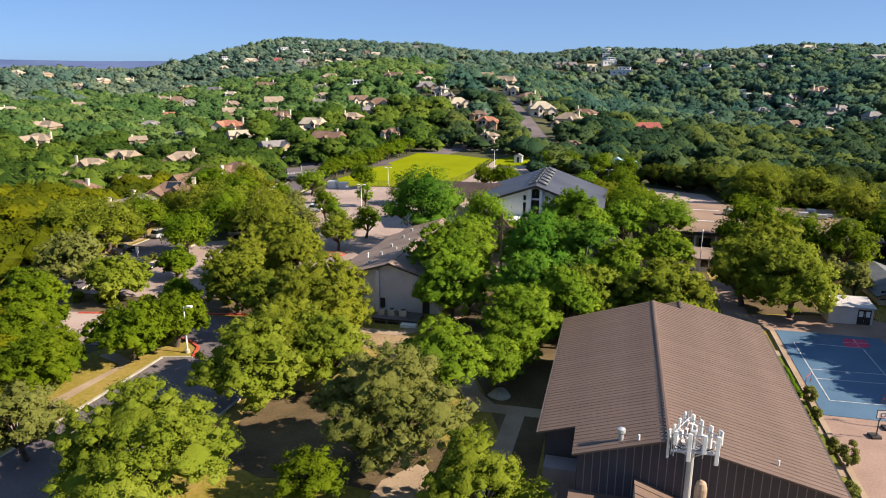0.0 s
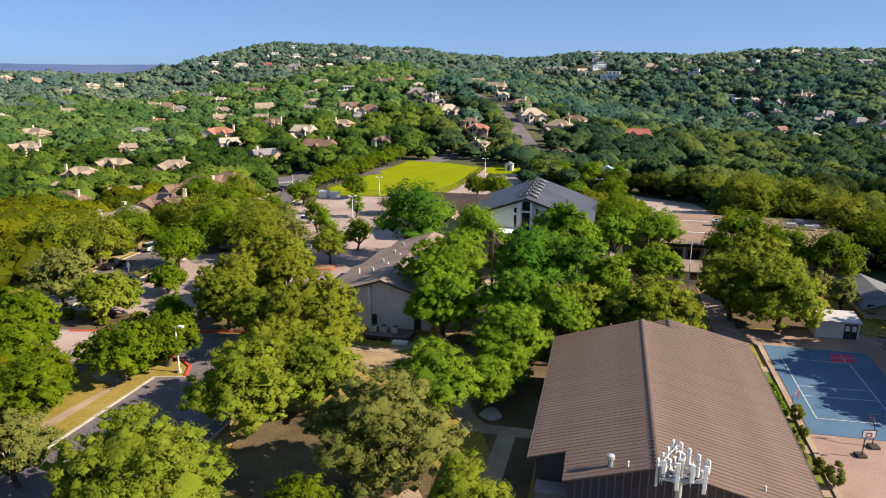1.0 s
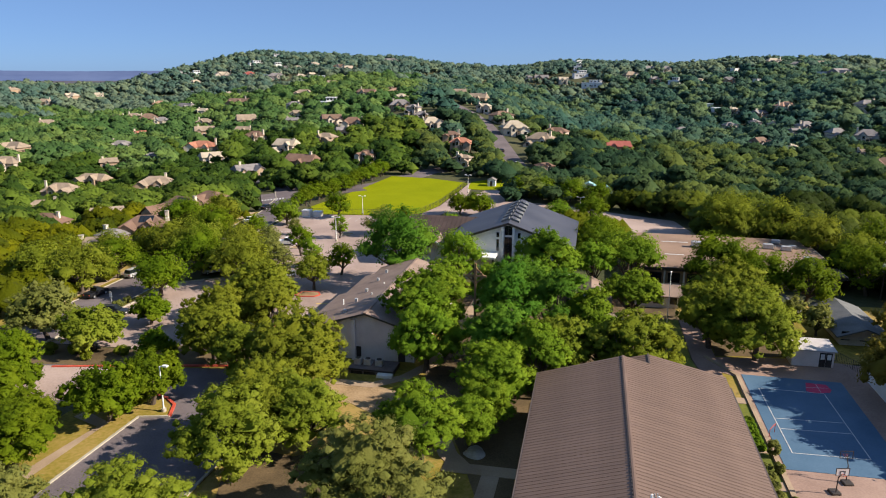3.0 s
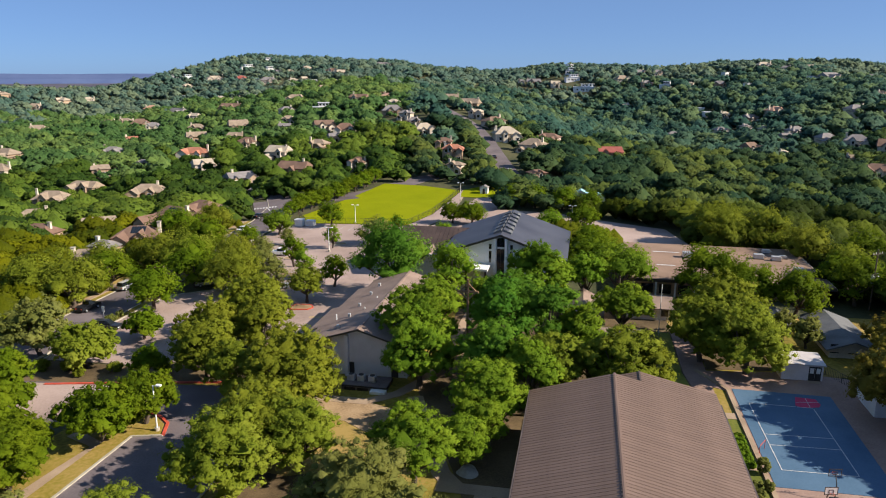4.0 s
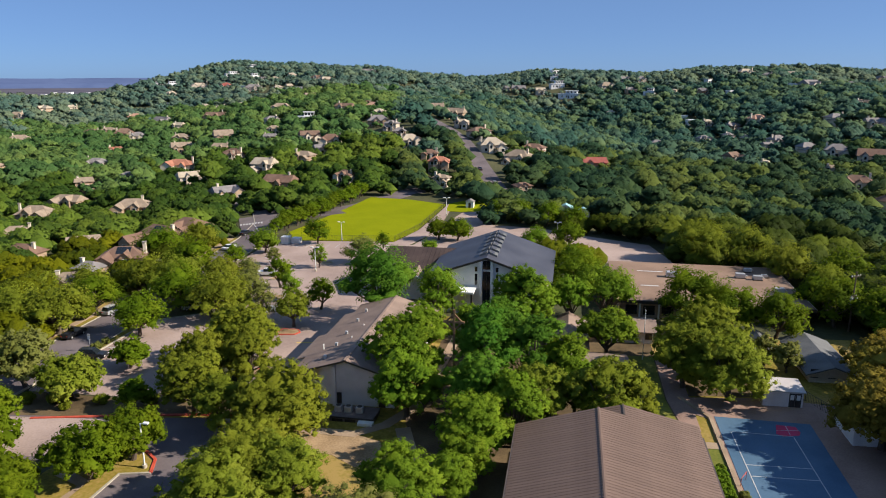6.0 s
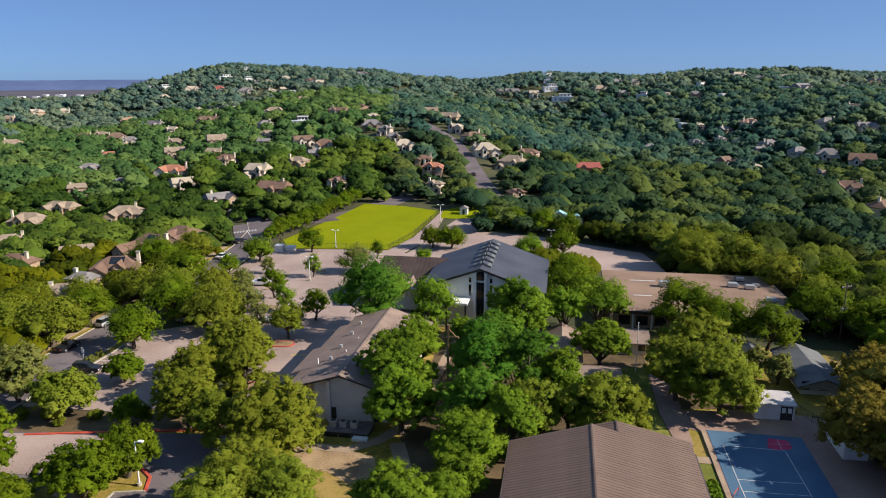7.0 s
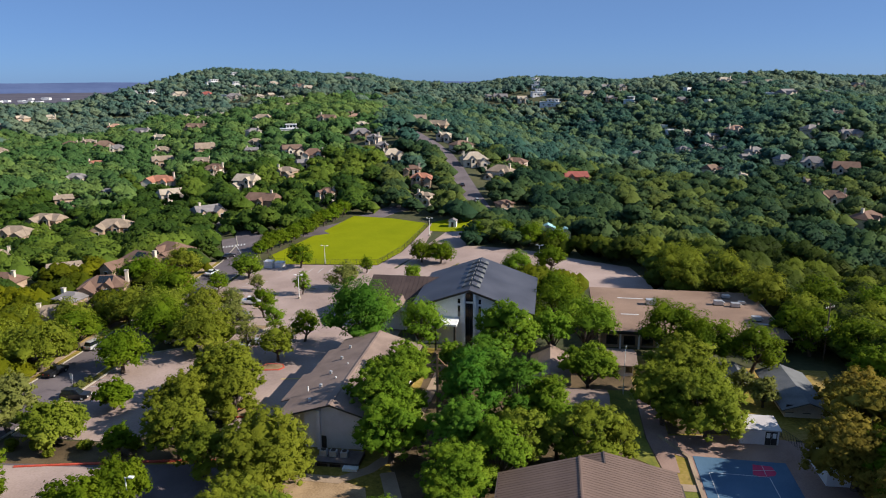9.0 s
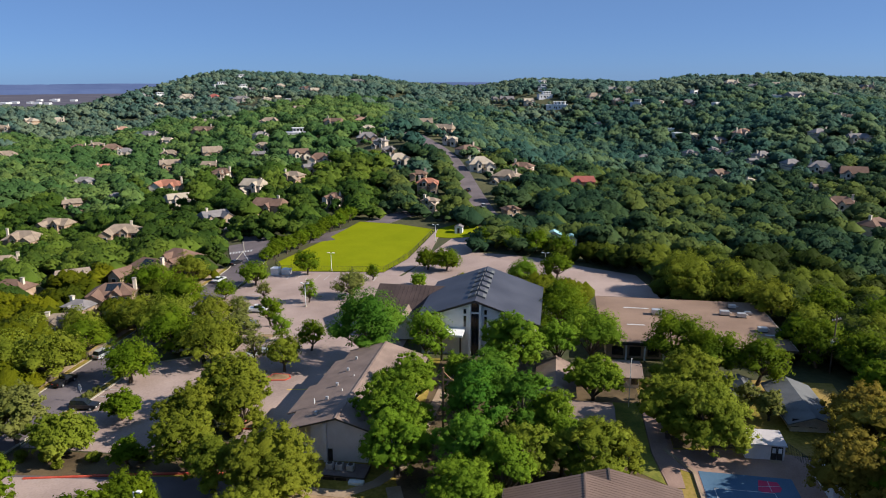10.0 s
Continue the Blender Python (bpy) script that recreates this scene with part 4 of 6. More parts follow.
def pavilion(name, x0, x1, y0, y1, low, high, roof_mat, wall_mat, label, hip=0.0, along="x", glazed=True):
    """A small building with a gable or hip roof on the campus grid."""
    t = thing(name, on_site((x0 + x1) / 2, (y0 + y1) / 2, 0), label, "building")
    a, b = (x1 - x0) / 2, (y1 - y0) / 2
    wx, wy = site((x0 + x1) / 2, (y0 + y1) / 2)
    g = height(wx, wy)
    part("wall", block(-a + 0.7, a - 0.7, -b + 0.7, b - 0.7, g - 1, low + 0.05), wall_mat, t)
    if along == "x":
        r0, r1 = (-a + hip, 0, high), (a - hip, 0, high)
        faces = [[(-a, -b, low), (a, -b, low), r1, r0], [(a, b, low), (-a, b, low), r0, r1]]
        ends = [[(a, -b, low), (a, b, low), r1], [(-a, b, low), (-a, -b, low), r0]]
    else:
        r0, r1 = (0, -b + hip, high), (0, b - hip, high)
        faces = [[(a, -b, low), (a, b, low), r1, r0], [(-a, b, low), (-a, -b, low), r0, r1]]
        ends = [[(-a, -b, low), (a, -b, low), r0], [(a, b, low), (-a, b, low), r1]]
    for f in faces:
        part("roof_slope", slab(f, 0.18), roof_mat, t)
    for e in ends:
        if hip:
            part("roof_slope", slab(e, 0.18), roof_mat, t)
        else:
            part("gable_wall", slab([(p[0] * 0.96, p[1] * 0.96, p[2] - 0.1) for p in e], 0.3), wall_mat, t)
    if glazed:
        for s in (-0.5, 0.0, 0.5):
            window(t, s * a * 1.3, -b + 0.7, g + 0.9, 1.0, 1.2, frame_mat=DARK_TRIM)
    return t


def shed():
    t = thing("storage_shed", on_site(30.6, 98.2, 0), "long pale storage shed with a pale grey roof and dark doors", "shed")
    g = height(*site(30.6, 98.2))
    part("wall", block(-2.7, 2.5, -2.2, 1.3, g - 0.4, g + 2.35), STUCCO, t)
    part("roof", slab([(-2.9, -2.5, g + 2.5), (2.7, -2.5, g + 2.5), (2.7, 1.6, g + 2.8), (-2.9, 1.6, g + 2.8)], 0.16), SHED_ROOF, t, "pale grey sheet roof")
    for x in (1.05, 1.85):
        d = part("door", block(x - 0.38, x + 0.38, -2.27, -2.203, g + 0.15, g + 2.15), DARK_TRIM, t, "dark door")
        part("door_pane", block(x - 0.24, x + 0.24, -2.29, -2.272, g + 1.2, g + 1.95), WHITE_TRIM, d)
    part("step", block(0.6, 2.3, -3.1, -2.3, g - 0.3, g + 0.15), BRICK_TAN, t)


gymnasium()
antenna_tower()
hall()
chapel()
school()
pavilion("classroom_pavilion", 8.0, 16.3, 117.5, 125.5, 8.6, 9.6, SHINGLE_TAN, STUCCO, "small classroom block with a low tan roof")
pavilion("classroom_pavilion", 0.5, 10.3, 98.5, 107.5, 8.4, 9.6, SHINGLE_TAN, STUCCO, "small classroom block with a tan shingle roof")
pavilion("classroom_pavilion", -2.3, 4.7, 109.0, 122.5, 8.2, 10.0, SHINGLE_TAN, STUCCO, "small classroom block under tree shade", along="y")
pavilion("cottage", 35.9, 43.6, 104.4, 119.6, 8.3, 9.7, GREY_SHINGLE, LIMESTONE, "pale stone cottage with a grey-blue gable roof", along="y")
pavilion("cottage", 29.8, 34.6, 113.8, 121.3, 8.2, 9.6, GREY_SHINGLE, STUCCO, "small cottage with a plain grey roof", hip=1.5, along="y")
shed()


# ---- trees ----
def leaf_cloud(rng, centres, radii, per, size, flat=0.8, outward=None, loose=0.5, blunt=False, above=-1.0):
    """Corner points of small leaf-tuft quads scattered through balls round the given centres."""
    n = len(centres)
    c = np.repeat(centres, per, axis=0)
    r = np.repeat(radii, per)
    d = rng.normal(size=(n * per, 3))
    d /= np.linalg.norm(d, axis=1)[:, None]
    d[:, 2] = np.where(d[:, 2] < above, -d[:, 2], d[:, 2])
    p = c + d * (r * (0.62 + 0.42 * rng.random(n * per) ** 0.7))[:, None] * np.array([1, 1, flat])
    nrm = d * 0.8 + rng.normal(size=d.shape) * loose + np.array([0, 0, 0.3])
    if outward is not None:
        nrm = nrm + np.repeat(outward, per, axis=0) * 0.6
    nrm /= np.linalg.norm(nrm, axis=1)[:, None]
    a = np.cross(nrm, rng.normal(size=d.shape))
    a /= np.linalg.norm(a, axis=1)[:, None] + 1e-9
    b = np.cross(nrm, a)
    s = (size * (0.6 + 0.8 * rng.random(n * per)))[:, None] if np.isscalar(size) else (np.repeat(size, per) * (0.6 + 0.8 * rng.random(n * per)))[:, None]
    long = 0.75 + 0.5 * rng.random((n * per, 1))
    soft = nrm * 0.42 + d * 0.5 + np.array([0, 0, 0.46]) + (0 if outward is None else np.repeat(outward, per, axis=0) * 0.42)
    soft /= np.linalg.norm(soft, axis=1)[:, None] + 1e-9
    if blunt:
        return np.stack([p - a * s * 0.72 - b * s * 0.6, p + a * s * 0.6 - b * s * 0.7, p + a * s * 0.72 + b * s * 0.55, p - a * s * 0.55 + b * s * 0.7], 1), soft
    return np.stack([p - a * s * long, p - b * s * 0.6 + nrm * s * 0.18, p + a * s * long, p + b * s * 0.6 + nrm * s * 0.18], 1), soft


LUMP = np.array([(1, 0, 0), (-1, 0, 0), (0, 1, 0), (0, -1, 0), (0, 0, 1), (0, 0, -1)], float)
LUMP_FACES = np.array([(0, 2, 4), (2, 1, 4), (1, 3, 4), (3, 0, 4), (2, 0, 5), (1, 2, 5), (3, 1, 5), (0, 3, 5)])


def leaf_lumps(rng, centres, radii, outward, flat=0.85):
    """Uneven, closed masses of foliage round the given centres: their corner points and the ways that these face."""
    m = len(centres)
    turn = rng.random(m) * 6.3
    ca, sa = np.cos(turn)[:, None], np.sin(turn)[:, None]
    d = np.stack([LUMP[None, :, 0] * ca - LUMP[None, :, 1] * sa, LUMP[None, :, 0] * sa + LUMP[None, :, 1] * ca, np.repeat(LUMP[None, :, 2], m, 0)], 2)
    p = centres[:, None, :] + d * (radii[:, None] * rng.uniform(0.85, 1.15, (m, 6)))[:, :, None] * np.array([1, 1, flat])
    soft = d * 0.75 + outward[:, None, :] * 0.5 + rng.normal(size=d.shape) * 0.16 + np.array([0, 0, 0.66])
    return p, soft / np.linalg.norm(soft, axis=2)[:, :, None]


def foliage_mesh(name, leaves, lumps, mat, leaf_tone=None, lump_tone=None):
    """One mesh of leaf tufts over closed foliage masses."""
    corners, soft = leaves
    lump_p, lump_n = lumps
    n, m = len(corners), len(lump_p)
    me = bpy.data.meshes.new(name)
    me.vertices.add(4 * n + 6 * m)
    me.vertices.foreach_set("co", np.concatenate([corners.reshape(-1, 3), lump_p.reshape(-1, 3)]).ravel().astype(np.float32))
    tri = (4 * n + 6 * np.arange(m)[:, None, None] + LUMP_FACES[None]).ravel()
    me.loops.add(4 * n + 24 * m)
    me.loops.foreach_set("vertex_index", np.concatenate([np.arange(4 * n), tri]).astype(np.int32))
    me.polygons.add(n + 8 * m)
    me.polygons.foreach_set("loop_start", np.concatenate([np.arange(0, 4 * n, 4), 4 * n + np.arange(0, 24 * m, 3)]).astype(np.int32))
    me.update(calc_edges=True)
    me.attributes.new("custom_normal", 'FLOAT_VECTOR', 'POINT').data.foreach_set("vector", np.concatenate([np.repeat(soft, 4, axis=0), lump_n.reshape(-1, 3)]).ravel().astype(np.float32))
    if leaf_tone is not None:
        me.attributes.new("tree_tone", 'FLOAT', 'FACE').data.foreach_set("value", np.concatenate([leaf_tone, np.repeat(lump_tone, 8)]).astype(np.float32))
    me.materials.append(mat)
    return me


TREE_KINDS = {
    "o": ("live_oak", LEAF_OAK, "spreading live oak with dull green foliage"),
    "b": ("shade_tree", LEAF_BRIGHT, "full bright green shade tree"),
    "e": ("open_shade_tree", LEAF_BRIGHT, "bright green shade tree with a high open crown"),
    "d": ("small_tree", LEAF_DARK, "rounded dark green tree"),
    "k": ("elm_tree", LEAF_ELM, "full deep green elm"),
    "v": ("olive_oak", LEAF_OLIVE, "loose olive-grey oak with an open crown"),
    "n": ("brown_oak", LEAF_BROWN, "dry brownish-green oak with an open crown"),
}


def plant_tree(x, y, radius, tall, kind, group, seed):
    """A tree: trunk, limbs and a crown of several uneven lobes of leaf tufts."""
    name, mat, label = TREE_KINDS[kind]
    rng = np.random.default_rng(seed)
    away = math.hypot(x, y)
    leaf = 0.08 if away < 62 else 0.1 if away < 78 else 0.134 if away < 110 else 0.19
    words = "large" if radius > 6 else "small" if radius < 3.3 else "medium-sized"
    t = thing(name, pose(x, y, height(x, y)), words + " " + label, "tree", group)
    s, h = radius / 4.65, tall / 8.9
    lobes = [(0.5 * s * rng.normal(), 0.5 * s * rng.normal(), 7.1 * h, 2.3 * s)]
    rings = ((6, 2.5, 6.7), (8, 3.4, 5.9)) if kind == "e" else ((5, 2.3, 6.4), (7, 3.3, 4.7), (3, 2.6, 3.4))
    for count, reach, level in rings:
        start = rng.random() * 6
        for k in range(count):
            a = start + 2 * math.pi * (k + 0.6 * rng.random()) / count
            r = reach * rng.uniform(0.7, 1.12) * s
            lobes.append((r * math.cos(a), r * math.sin(a), (level + rng.uniform(-0.9, 0.9)) * h, rng.uniform(1.2, 2.05) * s))
    cen, out, rad = [], [], []
    tuft = 0.62 * max(s, 0.75) ** 0.5
    for lx, ly, lz, r in lobes:
        n = max(5, int(4.2 * (r / tuft) ** 1.7))
        d = rng.normal(size=(n * 3, 3))
        d /= np.linalg.norm(d, axis=1)[:, None]
        d = d[d[:, 2] > -0.6][:n]
        cen.append(np.array([lx, ly, lz]) + d * r * rng.uniform(0.62, 1.05, (len(d), 1)) * np.array([1, 1, 0.95]))
        out.append(d * 0.7 + np.array([lx / s, ly / s, lz / h - 5.2]) / 6)
        rad.append(tuft * rng.uniform(0.75, 1.35, len(d)))
    cen, out, rad = np.concatenate(cen), np.concatenate(out), np.concatenate(rad)
    per = int((0.92 if kind in "vn" else 1.0) * (1.4 if away < 78 else 1.5) * (tuft / leaf) ** 1.6)
    hearts, reach = np.array([l[:3] for l in lobes]), np.array([l[3] for l in lobes])
    if away < 125:
        core = leaf_lumps(rng, np.concatenate([cen, hearts]), np.concatenate([rad * 0.6, reach * 0.72]), np.concatenate([out * 0.8, hearts / 9 - np.array([0, 0, 0.6])]))
    else:
        core = leaf_lumps(rng, hearts, reach * 0.7, np.zeros((len(lobes), 3)))
    ob = new("crown", foliage_mesh("crown", leaf_cloud(rng, cen, rad, per, leaf, outward=out, loose=0.36, above=-0.4), core, mat))
    ob.parent = t
    k = max(0.5, s) ** 0.8
    lean = rng.normal(size=2) * 0.25
    fork = Vector((lean[0], lean[1], 2.1 * h))
    part("trunk", tube([(0, 0, -0.6), (0, 0, 0.3), (lean[0] * 0.5, lean[1] * 0.5, 1.2 * h), fork], [0.5 * k, 0.36 * k, 0.3 * k, 0.26 * k], 8), BARK, t)
    for lx, ly, lz, r in lobes[:13]:
        end = Vector((lx, ly, lz))
        mid = fork.lerp(end, 0.5) + Vector((rng.normal() * 0.2, rng.normal() * 0.2, -0.3 * h))
        part("limb", tube([fork - Vector((0, 0, 0.2)), mid, end], [0.17 * k, 0.11 * k, 0.04 * k], 6), BARK, t)


DRIVE_TREES = [
    (-35.9, 76.0, 4.7, 6.9, 'd'), (-32.4, 79.9, 4.2, 6.6, 'd'), (-52.7, 86.0, 4.7, 8.3, 'd'), (-48.6, 76.0, 4.6, 8.4, 'd'), (-48.1, 99.1, 5.0, 6.2, 'o'), (-25.4, 110.5, 6.3, 9.2, 'o'),
    (-28.3, 92.0, 4.8, 9.0, 'o'), (-15.2, 83.0, 7.2, 9.3, 'o'), (-17.2, 69.5, 5.2, 9.6, 'o'), (-12.0, 67.8, 4.7, 8.6, 'o'), (-18.7, 63.4, 5.4, 9.0, 'o'),
    (0.2, 63.6, 4.6, 9.3, 'b'), (-4.0, 53.2, 6.6, 10.0, 'v'), (-37.0, 94.2, 2.6, 4.8, 'd'), (-23.2, 48.1, 7.0, 7.9, 'o'), (-10.1, 47.0, 2.5, 5.0, 'd'),
    (2.8, 44.3, 4.1, 7.0, 'o'), (-41.3, 65.9, 4.4, 7.0, 'd'), (-36.0, 54.2, 3.5, 7.1, 'v'), (-57.1, 103.9, 5.4, 9.0, 'v'), (-23.5, 86.4, 3.8, 7.6, 'o'), (-30.5, 103.0, 5.0, 8.4, 'o'), (-23.0, 102.5, 4.6, 8.2, 'o'),
    (-41.6, 69.3, 3.3, 6.9, 'd'),
]
LANE_TREES = [
    (-43.4, 109.7, 3.3, 5.0, 'd'), (-47.3, 125.2, 5.4, 8.0, 'd'), (-34.4, 133.1, 6.4, 9.4, 'o'), (-63.0, 128.0, 6.2, 9.6, 'o'), (-71.5, 130.0, 6.2, 9.3, 'o'),
    (-43.9, 139.6, 6.6, 9.4, 'd'), (-66.0, 150.0, 5.4, 7.0, 'o'), (-76.0, 149.0, 5.0, 6.4, 'o'), (-30.8, 144.1, 3.6, 7.3, 'v'), (-19.5, 126.8, 3.9, 7.4, 'o'),
    (-15.4, 136.9, 3.3, 6.5, 'd'), (-47.5, 148.6, 6.6, 9.0, 'o'), (-49.2, 166.3, 6.4, 9.0, 'd'), (-38.5, 151.4, 5.0, 8.6, 'o'),
    (-60.4, 138.5, 5.0, 8.5, 'd'), (-54.7, 151.2, 6.0, 9.0, 'o'), (-60.3, 180.7, 6.6, 9.0, 'd'), (-53.8, 193.9, 5.2, 8.4, 'o'),
]
COURTYARD_TREES = [
    (1.3, 94.4, 5.5, 12.8, 'b'), (1.1, 87.5, 5.7, 10.8, 'b'), (-2.9, 127.5, 8.6, 15.4, 'k'), (7.8, 126.8, 4.9, 11.8, 'b'), (22.4, 118.0, 6.4, 12.6, 'b'),
    (12.9, 91.9, 5.3, 15.1, 'k'), (19.1, 91.0, 5.0, 13.7, 'k'), (22.8, 88.6, 4.2, 11.4, 'b'), (37.4, 139.3, 6.6, 8.6, 'd'), (31.4, 119.8, 4.1, 10.6, 'e'), (38.6, 122.0, 6.4, 10.4, 'e'),
    (34.3, 106.2, 5.2, 7.2, 'e'), (3.8, 105.0, 4.6, 11.5, 'b'), (16.4, 103.5, 5.4, 11.6, 'k'), (11.5, 106.8, 3.3, 11.0, 'b'),
]
GROVE_TREES = [
    (26.3, 80.1, 5.0, 11.1, 'o'), (23.6, 85.0, 4.0, 8.8, 'b'), (8.7, 74.6, 4.8, 9.4, 'b'), (11.0, 82.4, 4.9, 11.4, 'k'), (9.6, 78.6, 3.4, 7.6, 'b'), (5.6, 67.2, 3.0, 6.4, 'b'), (7.2, 70.6, 3.3, 7.3, 'b'),
    (18.4, 82.0, 4.2, 9.4, 'o'), (30.4, 81.6, 3.4, 8.6, 'o'), (14.5, 78.4, 3.8, 10.6, 'b'),
]
EAST_TREES = [
    (47.7, 99.5, 6.8, 10.6, 'o'), (46.4, 88.5, 6.2, 9.6, 'o'), (41.8, 93.1, 5.7, 10.1, 'o'), (52.6, 118.0, 6.8, 11.4, 'd'), (78.9, 115.5, 4.6, 9.0, 'd'), (83.0, 109.0, 4.6, 9.0, 'd'), (79.5, 122.0, 4.2, 8.4, 'd'), (57.8, 112.5, 5.4, 9.8, 'd'), (64.5, 109.5, 5.0, 9.4, 'd'),
    (74.0, 165.0, 6.6, 10.5, 'o'), (71.5, 154.5, 7.0, 11.5, 'o'), (80.5, 152.0, 6.5, 11.0, 'o'), (68.5, 86.5, 6.0, 9.2, 'n'), (61.0, 66.0, 6.0, 11.5, 'd'), (69.0, 75.0, 6.2, 12.0, 'd'), (65.0, 56.0, 6.0, 11.0, 'd'), (76.5, 92.0, 6.0, 11.0, 'd'),
    (58.5, 73.5, 6.4, 9.4, 'n'), (57.0, 62.5, 5.4, 9.6, 'n'), (64.5, 79.5, 6.4, 11.5, 'n'), (62.0, 71.0, 5.4, 11.0, 'd'), (57.4, 99.5, 2.2, 5.4, 'v'),
    (83.0, 124.0, 5.5, 9.0, 'o'), (82.5, 118.5, 4.4, 7.4, 'd'), (87.0, 112.0, 5.0, 8.6, 'o'), (59.4, 96.6, 2.3, 5.0, 'v'), (90.0, 131.0, 6.0, 10.0, 'd'), (92.0, 115.0, 6.0, 10.0, 'o'), (87.0, 104.0, 5.5, 9.0, 'd'), (84.0, 140.0, 6.0, 9.5, 'o'), (98.0, 124.0, 6.0, 10.0, 'd'),
]
LOT_TREES = [
    (-35.6, 188.1, 4.4, 6.5, 'b'), (-41.2, 176.3, 3.0, 5.5, 'd'), (-33.5, 156.3, 3.1, 7.0, 'v'), (-26.2, 153.5, 3.2, 7.5, 'd'), (-22.4, 143.2, 2.5, 6.5, 'b'),
    (-25.8, 131.7, 2.3, 8.0, 'v'), (-22.5, 196.7, 3.9, 7.0, 'd'), (-19.3, 170.3, 2.4, 6.0, 'b'), (-9.2, 172.8, 4.3, 7.0, 'v'), (12.0, 196.5, 4.3, 6.3, 'd'),
    (17.2, 194.2, 4.4, 6.3, 'd'), (36.3, 179.0, 4.6, 6.2, 'b'), (46.0, 180.8, 4.2, 7.5, 'd'), (-31.2, 175.2, 1.9, 4.6, 'v'), (-3.7, 188.0, 2.0, 5.0, 'd'), (8.7, 180.0, 2.8, 3.6, 'b'), (31.5, 218.0, 4.6, 7.0, 'd'), (39.0, 215.5, 4.4, 7.2, 'd'), (46.5, 210.5, 4.6, 7.4, 'd'), (53.5, 203.5, 4.2, 7.4, 'd'), (39.8, 150.0, 5.0, 9.0, 'd'),
]
HEDGE_TREES = []
for k in range(17):
    hx, hy = site(-87.2 + 0.66 * k + 0.7 * (k % 2), 197.5 + 3.5 * k)
    HEDGE_TREES.append((round(hx, 1), round(hy, 1), 2.6 + 0.4 * (k % 3), 5.0 + 0.6 * (k % 4), 'd'))
for group, trees in (("trees in the hedge beside the field", HEDGE_TREES), ("oaks along the drive", DRIVE_TREES), ("trees round the courtyard", COURTYARD_TREES), ("grove between hall and gymnasium", GROVE_TREES), ("trees beside the school", EAST_TREES), ("trees of the parking lots", LOT_TREES), ("trees between street and lots", LANE_TREES)):
    for i, (x, y, r, h, kind) in enumerate(trees):
        plant_tree(x, y, r, h, kind, group, 100 * len(group) + i)


# ---- houses on the hills ----
ROOFS = {
    't': material("tan_roof_shingle", (0.20, 0.155, 0.115), (0.31, 0.245, 0.185), 0.5, 5.0, 0.9, bump=0.4),
    'g': material("grey_roof_shingle", (0.14, 0.13, 0.13), (0.24, 0.22, 0.22), 0.5, 5.0, 0.9, bump=0.4),
    'b': material("brown_roof_shingle", (0.12, 0.075, 0.055), (0.20, 0.135, 0.10), 0.5, 5.0, 0.9, bump=0.4),
    'p': material("red_brown_roof_shingle", (0.125, 0.075, 0.055), (0.20, 0.125, 0.092), 0.5, 5.0, 0.9, bump=0.4),
    'r': material("terracotta_roof_tile", (0.26, 0.11, 0.07), (0.38, 0.17, 0.11), 0.5, 5.0, 0.85, bump=0.4),
    'R': material("red_metal_roof", (0.25, 0.07, 0.055), (0.34, 0.11, 0.085), 0.5, 5.0, 0.6),
    'c': material("pale_roof_tile", (0.30, 0.25, 0.19), (0.43, 0.37, 0.29), 0.5, 5.0, 0.9, bump=0.4),
    'w': WHITE_ROOF, 's': material("salmon_roof_tile", (0.40, 0.23, 0.16), (0.50, 0.30, 0.21), 0.5, 5.0, 0.85),
}
ROOF_WORDS = {'t': "tan", 'g': "grey", 'b': "brown", 'p': "red-brown", 'r': "terracotta", 'R': "bright red", 'c': "pale tile", 'w': "flat white", 's': "salmon"}
HOUSE_STUCCO = material("cream_house_stucco", (0.44, 0.37, 0.30), (0.58, 0.50, 0.42), 0.4, 8.0, 0.9)
HOUSE_WALLS = [LIMESTONE, HOUSE_STUCCO, BRICK_TAN, HOUSE_STUCCO, LIMESTONE]
WALL_WORDS = ["limestone", "pale stucco", "tan brick", "pale stucco", "limestone"]


def hip_roof(bm, x0, x1, y0, y1, low, rise, hip=None):
    """A hip roof over a rectangle, as four plates."""
    a, b = x1 - x0, y1 - y0
    hip = min(a, b) * 0.45 if hip is None else hip
    top = low + rise
    if a >= b:
        ym = (y0 + y1) / 2
        r0, r1 = (x0 + hip, ym, top), (x1 - hip, ym, top)
        fs = [[(x0, y0, low), (x1, y0, low), r1, r0], [(x1, y1, low), (x0, y1, low), r0, r1], [(x1, y0, low), (x1, y1, low), r1], [(x0, y1, low), (x0, y0, low), r0]]
    else:
        xm = (x0 + x1) / 2
        r0, r1 = (xm, y0 + hip, top), (xm, y1 - hip, top)
        fs = [[(x1, y0, low), (x1, y1, low), r1, r0], [(x0, y1, low), (x0, y0, low), r0, r1], [(x0, y0, low), (x1, y0, low), r0], [(x1, y1, low), (x0, y1, low), r1]]
    for f in fs:
        slab(f, 0.15, bm)
    return bm


